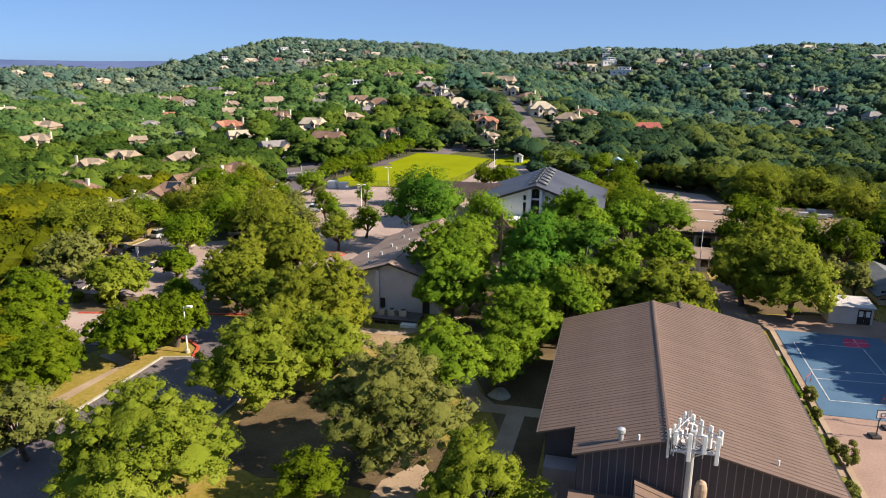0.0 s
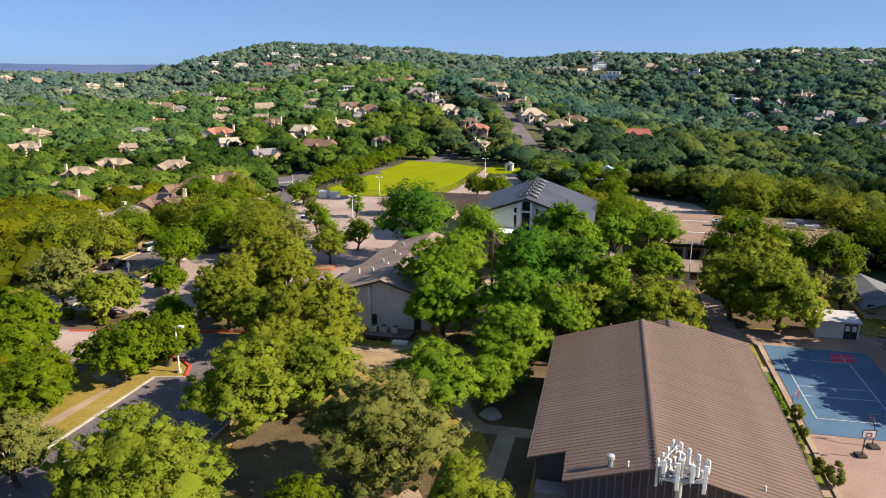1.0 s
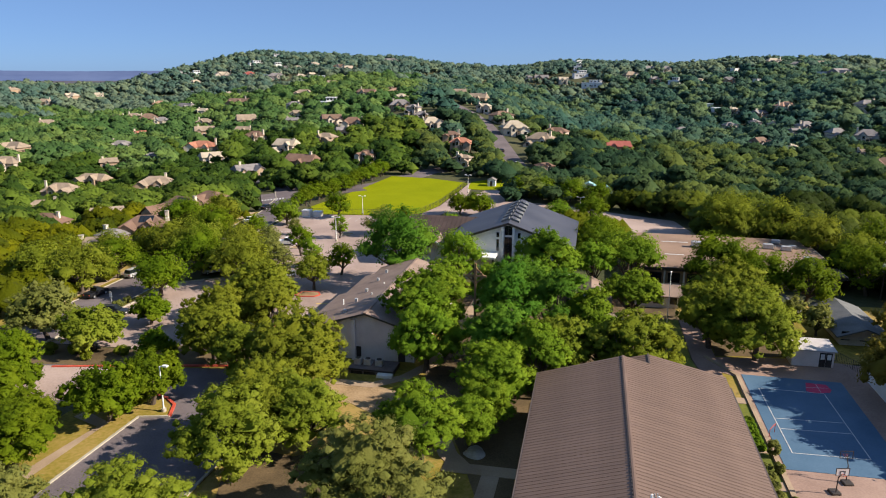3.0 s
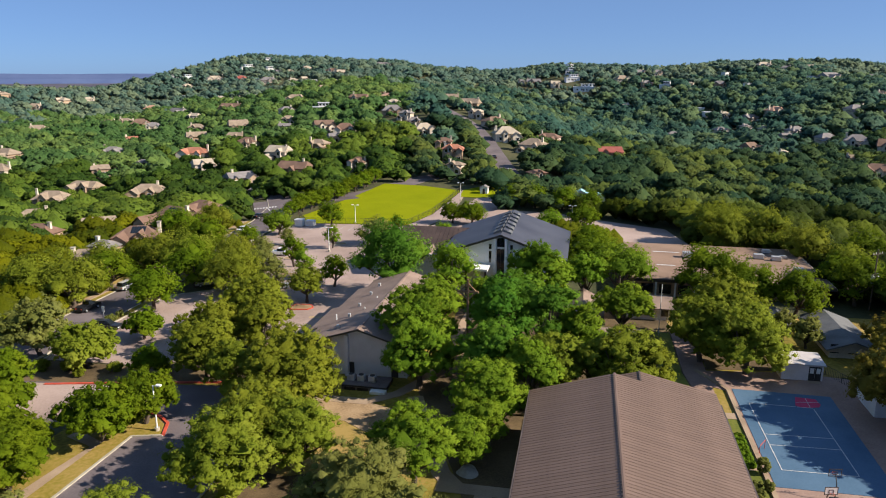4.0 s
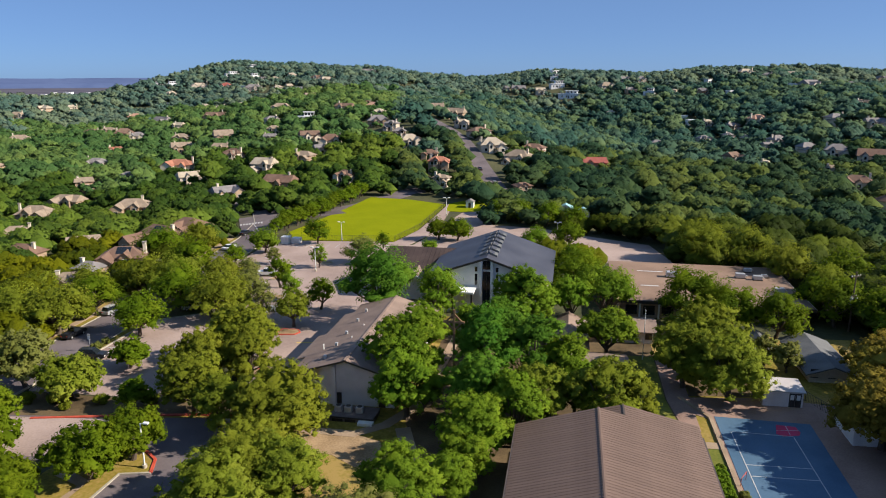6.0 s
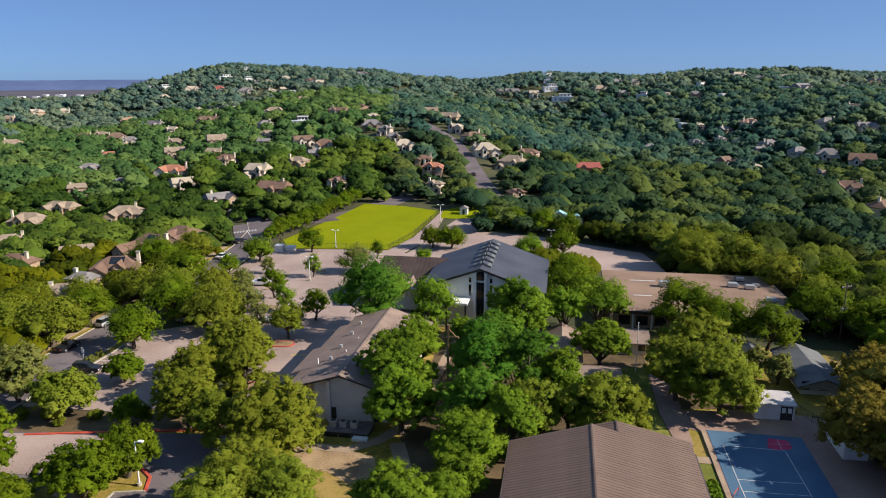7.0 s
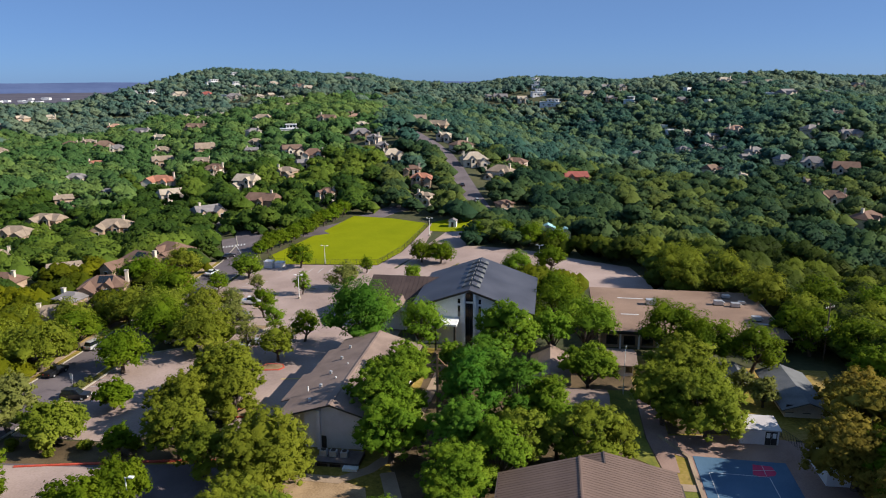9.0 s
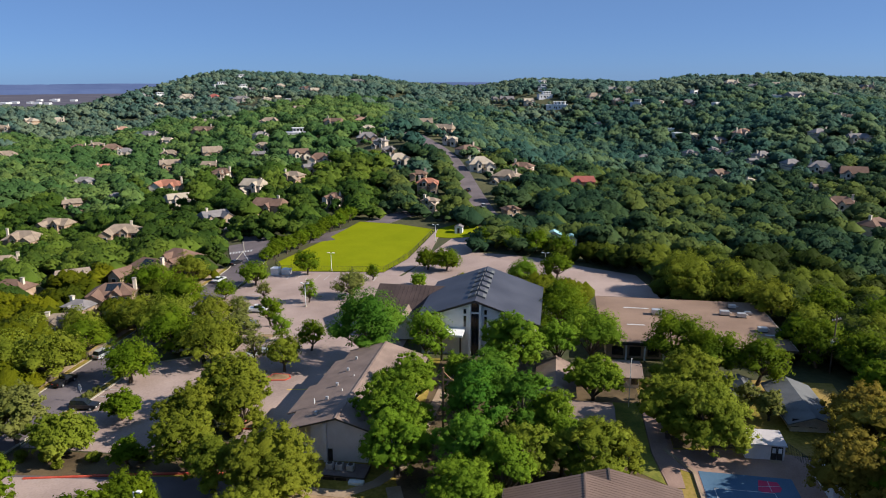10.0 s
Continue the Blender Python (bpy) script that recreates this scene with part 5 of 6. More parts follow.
def house(x, y, wide, roof, group, lift=0.9, storeys=1, turn=None, solar=False, brick=False):
    """A hillside house: a hip-roofed main block, a gabled wing, chimney, windows and door."""
    rng = random.Random(int(x * 13 + y * 7))
    w = wide
    d = min(w * rng.uniform(0.6, 0.8), 9.0)
    tall = 5.4 if storeys > 2 else 3.9 if storeys > 1 else 3.2
    turn = rng.uniform(-35, 35) if turn is None else turn
    z = min(height(x, y), height(x, y - 5)) + lift
    i = 2 if brick else rng.randrange(5)
    t = thing("house", pose(x, y, z, 0, 0, turn), "%s-storey %s house with a %s roof among trees" % (("one", "two", "two")[storeys - 1], WALL_WORDS[i], ROOF_WORDS[roof]), "house", group)
    wall = HOUSE_WALLS[i] if roof != 'w' else GREY_STUCCO
    a, b = w / 2, d / 2
    part("wall", block(-a, a, -b, b, -5, tall), wall, t)
    if roof == 'w':
        part("roof", block(-a - 0.4, a + 0.4, -b - 0.4, b + 0.4, tall, tall + 0.35), WHITE_ROOF, t)
        if w > 9:
            part("wall", block(-a * 0.3, a * 0.8, -b * 0.6, b * 0.9, tall + 0.35, tall + 2.7), wall, t)
            part("roof", block(-a * 0.4, a * 0.9, -b * 0.75, b, tall + 2.7, tall + 3.0), WHITE_ROOF, t)
            for q in (-0.1, 0.25, 0.6):
                window(t, q * a, -b * 0.6, tall + 1.0, 1.3, 1.2, frame_mat=DARK_TRIM)
    else:
        rise = d * rng.uniform(0.28, 0.40)
        part("roof", hip_roof(bmesh.new(), -a - 0.6, a + 0.6, -b - 0.6, b + 0.6, tall, rise, rng.choice((None, None, 0.6))), ROOFS[roof], t)
        s = rng.choice((-1, 1))
        ww, wd = w * rng.uniform(0.32, 0.42), d * 0.5
        c = s * (a - ww * 0.5)
        wt = tall - rng.choice((0.0, 1.2, 2.4) if storeys == 2 else (0.0, 0.4))
        part("wing_wall", extrude_profile([(c - ww / 2, -5), (c + ww / 2, -5), (c + ww / 2, wt), (c, wt + ww * 0.36), (c - ww / 2, wt)], -b - wd, -b + 0.3), wall, t)
        bm = slab([(c, -b - wd - 0.4, wt + ww * 0.42), (c - ww / 2 - 0.5, -b - wd - 0.4, wt - 0.1), (c - ww / 2 - 0.5, b * 0.2, wt - 0.1), (c, b * 0.2, wt + ww * 0.42)], 0.15)
        slab([(c, -b - wd - 0.4, wt + ww * 0.42), (c, b * 0.2, wt + ww * 0.42), (c + ww / 2 + 0.5, b * 0.2, wt - 0.1), (c + ww / 2 + 0.5, -b - wd - 0.4, wt - 0.1)], 0.15, bm)
        part("wing_roof", bm, ROOFS[roof], t)
        window(t, c, -b - wd, 0.9, 1.4, 1.4)
        gw, gc, gt = w * rng.uniform(0.18, 0.26), -s * a * rng.uniform(0.15, 0.7), tall + rng.choice((-0.3, 0.3, 0.7))
        part("gable_wall", extrude_profile([(gc - gw / 2, -5), (gc + gw / 2, -5), (gc + gw / 2, gt), (gc, gt + gw * 0.55), (gc - gw / 2, gt)], -b - d * 0.2, -b + 0.3), wall, t)
        bm = slab([(gc, -b - d * 0.2 - 0.35, gt + gw * 0.6), (gc - gw / 2 - 0.4, -b - d * 0.2 - 0.35, gt - 0.25), (gc - gw / 2 - 0.4, 0, gt - 0.25), (gc, 0, gt + gw * 0.6)], 0.14)
        slab([(gc, -b - d * 0.2 - 0.35, gt + gw * 0.6), (gc, 0, gt + gw * 0.6), (gc + gw / 2 + 0.4, 0, gt - 0.25), (gc + gw / 2 + 0.4, -b - d * 0.2 - 0.35, gt - 0.25)], 0.14, bm)
        part("gable_roof", bm, ROOFS[roof], t)
        window(t, gc, -b - d * 0.2, gt - 1.9, 1.1, 1.5)
        if rng.random() < 0.75:
            cx = -s * a * rng.uniform(0.5, 1.02)
            ch = part("chimney", block(cx - 0.4, cx + 0.4, -0.4, 0.4, 0, tall + w * 0.26 + 0.4, bevel=0.03), LIMESTONE, t)
            part("chimney_cap", block(cx - 0.5, cx + 0.5, -0.5, 0.5, tall + w * 0.26 + 0.4, tall + w * 0.26 + 0.55), KERB, ch)
    for k in range(2 if tall > 5 else 1):
        for q in (-0.62, -0.18, 0.28, 0.7):
            if rng.random() < 0.8:
                window(t, q * a, -b, 0.9 + 3.0 * k, 1.2, 1.4)
    if solar:
        for k in range(6):
            cx, up = -s * a * 0.1 + (k % 3 - 1) * 1.15, 0.35 + (k // 3) * 0.28
            y0, y1 = -(b + 0.6) * (1 - up), -(b + 0.6) * (1 - up - 0.26)
            f = lambda y: tall + rise * (1 + y / (b + 0.6)) + 0.12
            part("solar_panel", slab([(cx - 0.52, y0, f(y0)), (cx + 0.52, y0, f(y0)), (cx + 0.52, y1, f(y1)), (cx - 0.52, y1, f(y1))], 0.05), GLASS, t, "dark blue solar panel")
    part("door", block(-0.5, 0.5, -b - 0.07, -b, 0, 2.1), DARK_TRIM, t)


NEAR_HOUSES = [(-62, 211, 7, 'p'), (-65.5, 196, 9, 'p'), (-68, 175, 7, 'p'), (-71, 153, 6, 't'), (-73, 167, 4, 'g'), (-99, 188, 6, 'p'),
              (-126, 237, 6, 't'), (-145, 289, 9, 't'), (-142, 312, 8, 't'), (-101, 274, 9, 't'), (-67, 278, 7, 'g'), (-88, 199, 6, 't')]
WEST_SLOPE = [(-242, 684, 12, 's'), (-233, 562, 10, 'b'), (-222, 567, 10, 't'), (-197, 530, 13, 'b'), (-180, 509, 10, 'g'), (-178, 460, 9, 'r'),
              (-169, 410, 11, 'g'), (-151, 349, 8, 't'), (-131, 353, 6, 'g'), (-188, 590, 15, 'g'), (-160, 539, 8, 'c'), (-131, 442, 12, 't'), (-108, 360, 13, 'r'),
              (-94, 327, 11, 'c'), (-138, 562, 16, 'b'), (-110, 462, 12, 't'), (-143, 484, 10, 't'), (-84, 372, 9, 'p'), (-61, 332, 10, 'c'), (-47, 288, 12, 'p'),
              (-21, 291, 6, 'p'), (-99, 408, 8, 't'), (-85, 366, 6, 'b')]
MID_SLOPE = [(-87, 553, 14, 't'), (-58, 473, 12, 'w'), (-76, 450, 8, 't'), (-73, 419, 7, 'g'), (-48, 400, 11, 'b'), (-34, 375, 11, 'p'),
              (-44, 343, 9, 't'), (-38, 359, 6, 'g'), (-135, 637, 7, 'c'), (-84, 491, 9, 'g'), (-74, 630, 9, 't'), (-177, 684, 7, 'c'), (-155, 648, 9, 'c'),
              (-118, 737, 8, 'c'), (-354, 752, 12, 'c'), (-333, 761, 10, 'c'), (-360, 706, 14, 't'), (-275, 538, 15, 't'), (-296, 487, 13, 'c'), (-221, 397, 14, 't'),
              (-198, 346, 13, 't'), (-442, 748, 12, 'c'), (-414, 753, 10, 't')]
HILL_STREET = [(-35, 501, 14, 'b'), (-15, 496, 8, 's'), (-20, 525, 6, 'b'), (-10, 418, 12, 'g'), (-2, 399, 7, 'g'), (-10, 445, 7, 'c'), (7, 357, 10, 'c'),
              (26.5, 472, 11, 't'), (36.5, 437, 12, 't'), (37.5, 402, 8, 'c'), (44.5, 379, 11, 'b'), (47, 346, 12, 'c'), (56.5, 322, 11, 't'), (48, 264, 6, 'p'),
              (69, 351, 11, 'p'), (95, 332, 11, 'R'), (2, 378, 6, 'g'), (18, 276, 6, 't'), (5, 605, 6, 't')]
EAST_SLOPE = [(218, 449, 10, 'g'), (233, 446, 13, 's'), (204, 400, 7, 'c'), (172, 351, 8, 'b'), (204, 425, 6, 'g'), (211, 380, 10, 'g'),
              (202, 373, 6, 'g'), (213, 354, 10, 'g'), (221, 341, 13, 'g'), (226, 322, 13, 'p'), (177, 258, 12, 'p'), (255, 399, 11, 'g'), (266, 380, 12, 'g'),
              (174, 322, 6, 'c'), (192, 432, 8, 'g'), (167, 444, 8, 'g'), (190, 295, 6, 't'), (184, 602, 6, 'c'), (287, 426, 8, 't'), (162, 217, 12, 'p'),
              (213, 516, 6, 'w'), (211, 499, 6, 'w'), (216, 482, 6, 'c')]
RIDGE_WEST = [(-185, 805, 12, 'R'), (-221, 831, 18, 'c'), (-245, 806, 11, 'c'), (-148, 765, 17, 'g'), (-161, 782, 7, 'w'), (-163, 847, 11, 'w'),
              (-83, 790, 16, 'p'), (-73, 773, 9, 'c'), (-195, 880, 15, 'w'), (-133, 810, 9, 'c'), (-115, 821, 10, 'c'), (-147, 820, 7, 'g'), (-180, 930, 11, 'w'),
              (-108, 744, 6, 'c'), (-94, 720, 6, 'w'), (-70, 693, 6, 'c'), (-276, 867, 8, 'w'), (-259, 853, 12, 'w'), (-32, 858, 19, 'g'), (-234, 755, 7, 'w')]
RIDGE_EAST = [(172, 772, 10, 'w'), (168, 687, 20, 'w'), (165, 729, 14, 'w'), (126, 731, 14, 'g'), (145, 714, 10, 'c'), (186, 843, 13, 'w'), (233, 648, 10, 'w'),
              (250, 722, 9, 'g'), (207, 697, 13, 't'), (233, 728, 12, 'g'), (223, 670, 10, 'g'), (325, 654, 14, 'c'), (271, 566, 7, 'w'), (328, 552, 16, 'g'),
              (317, 557, 7, 'w'), (287, 647, 6, 'w'), (363, 643, 7, 'c'), (330, 622, 8, 'g'), (368, 562, 9, 'g'), (545, 777, 18, 'g'), (114, 738, 8, 'g'),
              (249, 631, 6, 'c'), (259, 593, 11, 'g')]
SOLAR_HOUSES = ((-65.5, 196), (-68, 175))
HOUSES = []
for group, row in (("houses beside the campus street", NEAR_HOUSES), ("houses on the western slope", WEST_SLOPE), ("houses on the middle slope", MID_SLOPE), ("houses along the hill street", HILL_STREET), ("houses on the eastern slope", EAST_SLOPE), ("houses on the western ridge", RIDGE_WEST), ("houses on the eastern ridge", RIDGE_EAST)):
    for x, y, w, roof in row:
        w = w * 1.45 if row is NEAR_HOUSES else min(w, 12) if row is HILL_STREET else 0.88 * w if row is EAST_SLOPE else w
        house(x, y, w, roof, group, storeys=1 if row is NEAR_HOUSES else 2, lift=0.2 if row is EAST_SLOPE else 0.6 if row is RIDGE_EAST else -0.5 if row is RIDGE_WEST else -0.9 if (x, y) in ((-10, 418), (48, 264)) else 1.0 if row is NEAR_HOUSES and w > 9.5 else 0.2, solar=(x, y) in SOLAR_HOUSES, brick=row is NEAR_HOUSES or (x, y) in ((-47, 288), (48, 264)))
        HOUSES.append((x, y, w))
for x, y, w, roof in ((18.3, 301, 8.6, 'r'), (15.2, 318, 7.0, 'p')):
    house(x, y, w, roof, "houses along the hill street", storeys=3, turn=-8, lift=0.4, brick=True)
    HOUSES.append((x, y, w + 2))

# ---- woodland ----
CLEARINGS = [(-58, 37, 20, 162), (5, 46, 122, 162), (5, 53, 99, 122), (-80, -55, 84, 124), (-62, -30, 90, 134), (-83, -30, 134, 190), (-85, -36, 186, 252), (-46, -15, 170, 211), (-15, 3, 170, 205), (3, 13, 170, 196), (13, 23, 170, 190), (-36, -27, 208, 234), (-91, -80, 20, 190), (-97, -88, 186, 226), (-99, -84, 194, 206), (-106, -84, 206, 224), (-60, -30, 20, 84), (-104, -38, 66, 80)]
OPEN_WAYS = [(50, 252), (43.5, 254.5), (38.5, 265), (38, 288), (37, 330), (35, 352), (29, 388)]
CREST_X = (-900, -780, -660, -540, -480, -360, -240, -120, 0, 120, 180, 300, 480, 600, 700, 900)
CREST_Y = (1320, 1160, 980, 960, 910, 960, 1050, 1120, 1190, 1190, 1070, 1000, 1000, 1010, 1080, 1120)
GLADES = [(25, 236, 7), (32, 240, 6), (38, 246, 6), (16, 229, 5), (54.8, 219, 4), (59.5, 215, 4)]


def woodland(name, near, far, spacing, blobs, per, size, seed, label, mat, west, east):
    rng = np.random.default_rng(seed)
    xs = np.arange(-1900, 900, spacing)
    ys = np.arange(-10, min(3700, far), spacing)
    X, Y = np.meshgrid(xs, ys)
    X = (X + rng.uniform(-0.45, 0.45, X.shape) * spacing).ravel()
    Y = (Y + rng.uniform(-0.45, 0.45, Y.shape) * spacing).ravel()
    R = np.hypot(X, Y)
    R = R + 0.11 * R * np.sin(X * 0.045 + 1) * np.cos(Y * 0.038) + 0.05 * R * np.sin(X * 0.13 + Y * 0.11)
    keep = (R >= near) & (R < far) & (X < east * Y + 45 * np.sign(east)) & (X >= west * Y + 45 * np.sign(west)) & (Y > 15)
    X, Y = X[keep], Y[keep]
    lx, ly = C14 * X - S14 * Y, S14 * X + C14 * Y
    keep = np.ones(len(X), bool)
    for x0, x1, y0, y1 in CLEARINGS:
        keep &= ~((lx > x0 - 2) & (lx < x1 + 2) & (ly > y0 - 2) & (ly < y1 + 2))
    keep &= Y < np.interp(X, CREST_X, CREST_Y)
    for (ax, ay), (bx, by) in zip(OPEN_WAYS, OPEN_WAYS[1:]):
        t = np.clip(((X - ax) * (bx - ax) + (Y - ay) * (by - ay)) / ((bx - ax) ** 2 + (by - ay) ** 2), 0, 1)
        keep &= np.hypot(X - ax - t * (bx - ax), Y - ay - t * (by - ay)) > 7.4
    for gx0, gy0, gr in GLADES:
        keep &= np.hypot(X - gx0, Y - gy0) > gr
    small = np.ones(len(X))
    for hx, hy, w in HOUSES:
        side = np.abs(X - hx - (hx / hy) * (Y - hy))
        keep &= ~((side < w * 0.5 + 1.2) & (Y > hy - w * 0.6 - 1.0) & (Y < hy + w * 0.5 + 1))
        small[(side < w * 0.6 + 2) & (Y > hy - w * 0.6 - 26) & (Y < hy)] = 0.8 if hy < 230 else 0.66 if hx > 150 else 0.62
    keep &= rng.random(len(X)) > 0.05
    X, Y, small = X[keep], Y[keep], small[keep]
    n = len(X)
    Z = heights(X, Y)
    rad = (2.9 + 3.3 * rng.random(n) ** 1.4) * (1.1 if near > 600 else spacing / 6.4) * small
    tall = rad * rng.uniform(1.05, 1.5, n) + 1.0
    tone = rng.random(n) ** 1.3
    k = np.repeat(np.arange(n), blobs)
    d = rng.normal(size=(n * blobs, 3))
    d /= np.linalg.norm(d, axis=1)[:, None]
    d[:, 2] = np.abs(d[:, 2]) * 0.9 - 0.2
    cen = np.stack([X[k] + d[:, 0] * rad[k] * 0.68, Y[k] + d[:, 1] * rad[k] * 0.68, Z[k] + tall[k] * (0.55 + 0.36 * d[:, 2])], 1)
    br = rad[k] * rng.uniform(0.28, 0.48, n * blobs)
    out = np.stack([d[:, 0], d[:, 1], d[:, 2] + 0.2], 1)
    leaves = leaf_cloud(rng, cen, br, per, size, outward=out, loose=0.34, blunt=near > 100, above=-0.25)
    heart = np.stack([X, Y, Z + tall * 0.5], 1)
    shrub = np.stack([X + rng.uniform(0.35, 0.65, n) * spacing, Y + rng.uniform(-0.5, 0.5, n) * spacing, Z + tall * 0.42], 1)
    lumps = leaf_lumps(rng, np.concatenate([cen, heart, shrub]), np.concatenate([br * 0.86, rad * 0.76, rad * 0.78]), np.concatenate([out, np.zeros((2 * n, 3))]))
    me = foliage_mesh(name, leaves, lumps, mat, np.repeat(tone[k], per), np.concatenate([tone[k], tone, tone]))
    tagged(new(name, me), label, "woodland", kind="stuff")


WEST, EAST = -0.66, 0.74
woodland("near_woodland", 40, 210, 6.8, 20, 18, 0.29, 11, "dense green oak woodland round the campus", LEAF_WOOD, WEST, 0.1)
woodland("near_woodland", 40, 210, 5.9, 20, 18, 0.27, 21, "dense cedar and oak woodland beside the school, shading in the leaf colour", LEAF_JUNIPER, 0.1, EAST)
woodland("hill_woodland", 210, 380, 6.4, 13, 12, 0.42, 12, "dense green oak and elm woods on the slopes", LEAF_HILL, WEST, 0.0)
woodland("hill_woodland", 210, 380, 6.4, 13, 12, 0.42, 22, "dense green cedar and oak woods on the slopes, leaves darkened for shade", LEAF_CEDAR, 0.0, EAST)
# from here outward the leaf colours themselves carry the haze
woodland("upper_woodland", 380, 700, 6.9, 8, 6, 0.7, 13, "oak woods between the houses, distance haze in the leaf colour", LEAF_SLOPE, WEST, 0.0)
woodland("upper_woodland", 380, 700, 6.9, 8, 6, 0.7, 23, "cedar and oak woods of the eastern slope, leaves tinted with haze", LEAF_CEDAR_FAR, 0.0, EAST)
woodland("far_woodland", 700, 1480, 9.0, 5, 5, 1.12, 14, "distant wooded ridges of oak and cedar, haze painted into the leaves", LEAF_RIDGE, WEST, EAST)


# ---- things of the campus ----
def street_lamp(x, y, tall, heads, label, on_grid=False, mat=None):
    wx, wy = site(x, y) if on_grid else (x, y)
    t = thing("street_lamp", pose(wx, wy, height(wx, wy), 0, 0, -TURNED), label, "lamp", "parking lot lamps")
    m = mat or WHITE_TRIM
    part("base", tube([(0, 0, -0.3), (0, 0, 0.6)], [0.3, 0.3], 14), KERB, t, "concrete footing")
    part("pole", tube([(0, 0, 0.5), (0, 0, tall)], [0.11, 0.07], 10), m, t)
    for s in heads:
        arm = part("arm", tube([(0, 0, tall - 0.1), (0.35 * s, 0, tall + 0.05), (0.7 * s, 0, tall + 0.05)], [0.05, 0.04, 0.04], 6), m, t)
        part("lamp_head", block(min(0.45 * s, 1.1 * s), max(0.45 * s, 1.1 * s), -0.22, 0.22, tall, tall + 0.2, bevel=0.04), m, arm)


street_lamp(-30.4, 77.9, 6.0, (1,), "white parking lamp with a single head")
street_lamp(-15.9, 199.9, 5.4, (-1, 1), "white twin-head lamp beside the sports field")
street_lamp(16.5, 228.2, 6.0, (-1, 1), "white twin-head lamp beside the sports field")
street_lamp(-19.8, 166.9, 6.0, (-1, 1), "white twin-head parking lot lamp")
street_lamp(44.3, 187.3, 6.0, (-1, 1), "grey twin-head lamp behind the chapel", mat=GALVANISED)


CROSS_STEEL = material("rust_brown_steel", (0.15, 0.085, 0.045), (0.27, 0.165, 0.085), 1.0, 12.0, 0.7, metal=0.2)


def cross():
    wx, wy = 7.9, 92.0
    t = thing("cross", pose(wx, wy, height(wx, wy), 0, 0, -TURNED), "tall rust-brown steel cross with a diamond ring", "cross")
    part("post", block(-0.15, 0.15, -0.15, 0.15, -0.3, 13.9, bevel=0.03), CROSS_STEEL, t)
    part("crossbar", block(-1.5, 1.5, -0.14, 0.14, 11.95, 12.25, bevel=0.03), CROSS_STEEL, t)
    ring = bmesh.new()
    for k in range(4):
        done = set(ring.verts)
        block(-0.92, 0.92, -0.12, 0.12, 0.72, 0.92, ring)
        bmesh.ops.transform(ring, matrix=pose(0, 0, 12.1) @ Matrix.Rotation(math.radians(45 + 90 * k), 4, 'Y'), verts=[v for v in ring.verts if v not in done])
    part("ring", ring, CROSS_STEEL, t)


cross()


def flagpole():
    wx, wy = site(13.2, 110.7)
    t = thing("flagpole", pose(wx, wy, height(wx, wy)), "slender white flagpole on the lawn", "flagpole")
    part("pole", tube([(0, 0, -0.2), (0, 0, 8.4)], [0.07, 0.045], 8), WHITE_TRIM, t)
    part("ball", tube([(0, 0, 8.4), (0, 0, 8.48), (0, 0, 8.6)], [0.04, 0.1, 0.03], 8), GALVANISED, t)


flagpole()


# ---- cars ----
def car_paint(name, colour):
    m = material(name, tuple(c * 0.9 for c in colour), colour, 1.0, 12.0, 0.3, bump=0, spec=0.5)
    return m


CAR_PAINT = {"black": car_paint("black_car_paint", (0.015, 0.016, 0.02)), "white": car_paint("white_car_paint", (0.75, 0.75, 0.74)),
             "silver": car_paint("silver_car_paint", (0.40, 0.41, 0.42)), "blue": car_paint("dark_blue_car_paint", (0.03, 0.045, 0.10)), "red": car_paint("red_car_paint", (0.30, 0.03, 0.03))}
car_shapes = {}


def car_body(kind):
    """Body, glasshouse and wheel meshes for a saloon, an estate-like utility car or a pickup."""
    high = {"saloon": 1.42, "utility": 1.75, "pickup": 1.8}[kind]
    low = {"saloon": 0.95, "utility": 1.08, "pickup": 1.1}[kind]
    body = bmesh.new()
    side = [(-2.35, 0.35), (2.3, 0.35), (2.38, 0.7), (2.2, low - 0.1), (0.95, low), (-1.9, low), (-2.3, low - 0.05), (-2.4, 0.7)]
    extrude_profile(side, -0.9, 0.9, body)
    bmesh.ops.bevel(body, geom=body.edges[:], offset=0.08, segments=2, affect='EDGES')
    back = {"saloon": (-1.75, -1.05), "utility": (-2.25, -2.0), "pickup": (-0.6, -0.5)}[kind]
    cab = bmesh.new()
    base = [(back[0], -0.82), (1.1, -0.82), (1.1, 0.82), (back[0], 0.82)]
    top = [(back[1], -0.64), (0.3, -0.64), (0.3, 0.64), (back[1], 0.64)]
    v = [cab.verts.new((x, y, low - 0.02)) for x, y in base] + [cab.verts.new((x, y, high)) for x, y in top]
    for q in ((3, 2, 1, 0), (4, 5, 6, 7), (0, 1, 5, 4), (1, 2, 6, 5), (2, 3, 7, 6), (3, 0, 4, 7)):
        cab.faces.new([v[i] for i in q])
    bmesh.ops.bevel(cab, geom=cab.edges[:], offset=0.05, segments=2, affect='EDGES')
    roof = block(back[1] + 0.03, 0.27, -0.61, 0.61, high - 0.02, high + 0.03, bevel=0.02)
    tyre = tube([(0, -0.11, 0), (0, 0.11, 0)], [0.34, 0.34], 16)
    rim = tube([(0, -0.12, 0), (0, 0.12, 0)], [0.2, 0.2], 10)
    return {n: mesh_of(n, bm, m) for n, bm, m in (("body", body, None), ("glasshouse", cab, GLASS), ("roof", roof, None), ("tyre", tyre, TYRE), ("rim", rim, GALVANISED))}


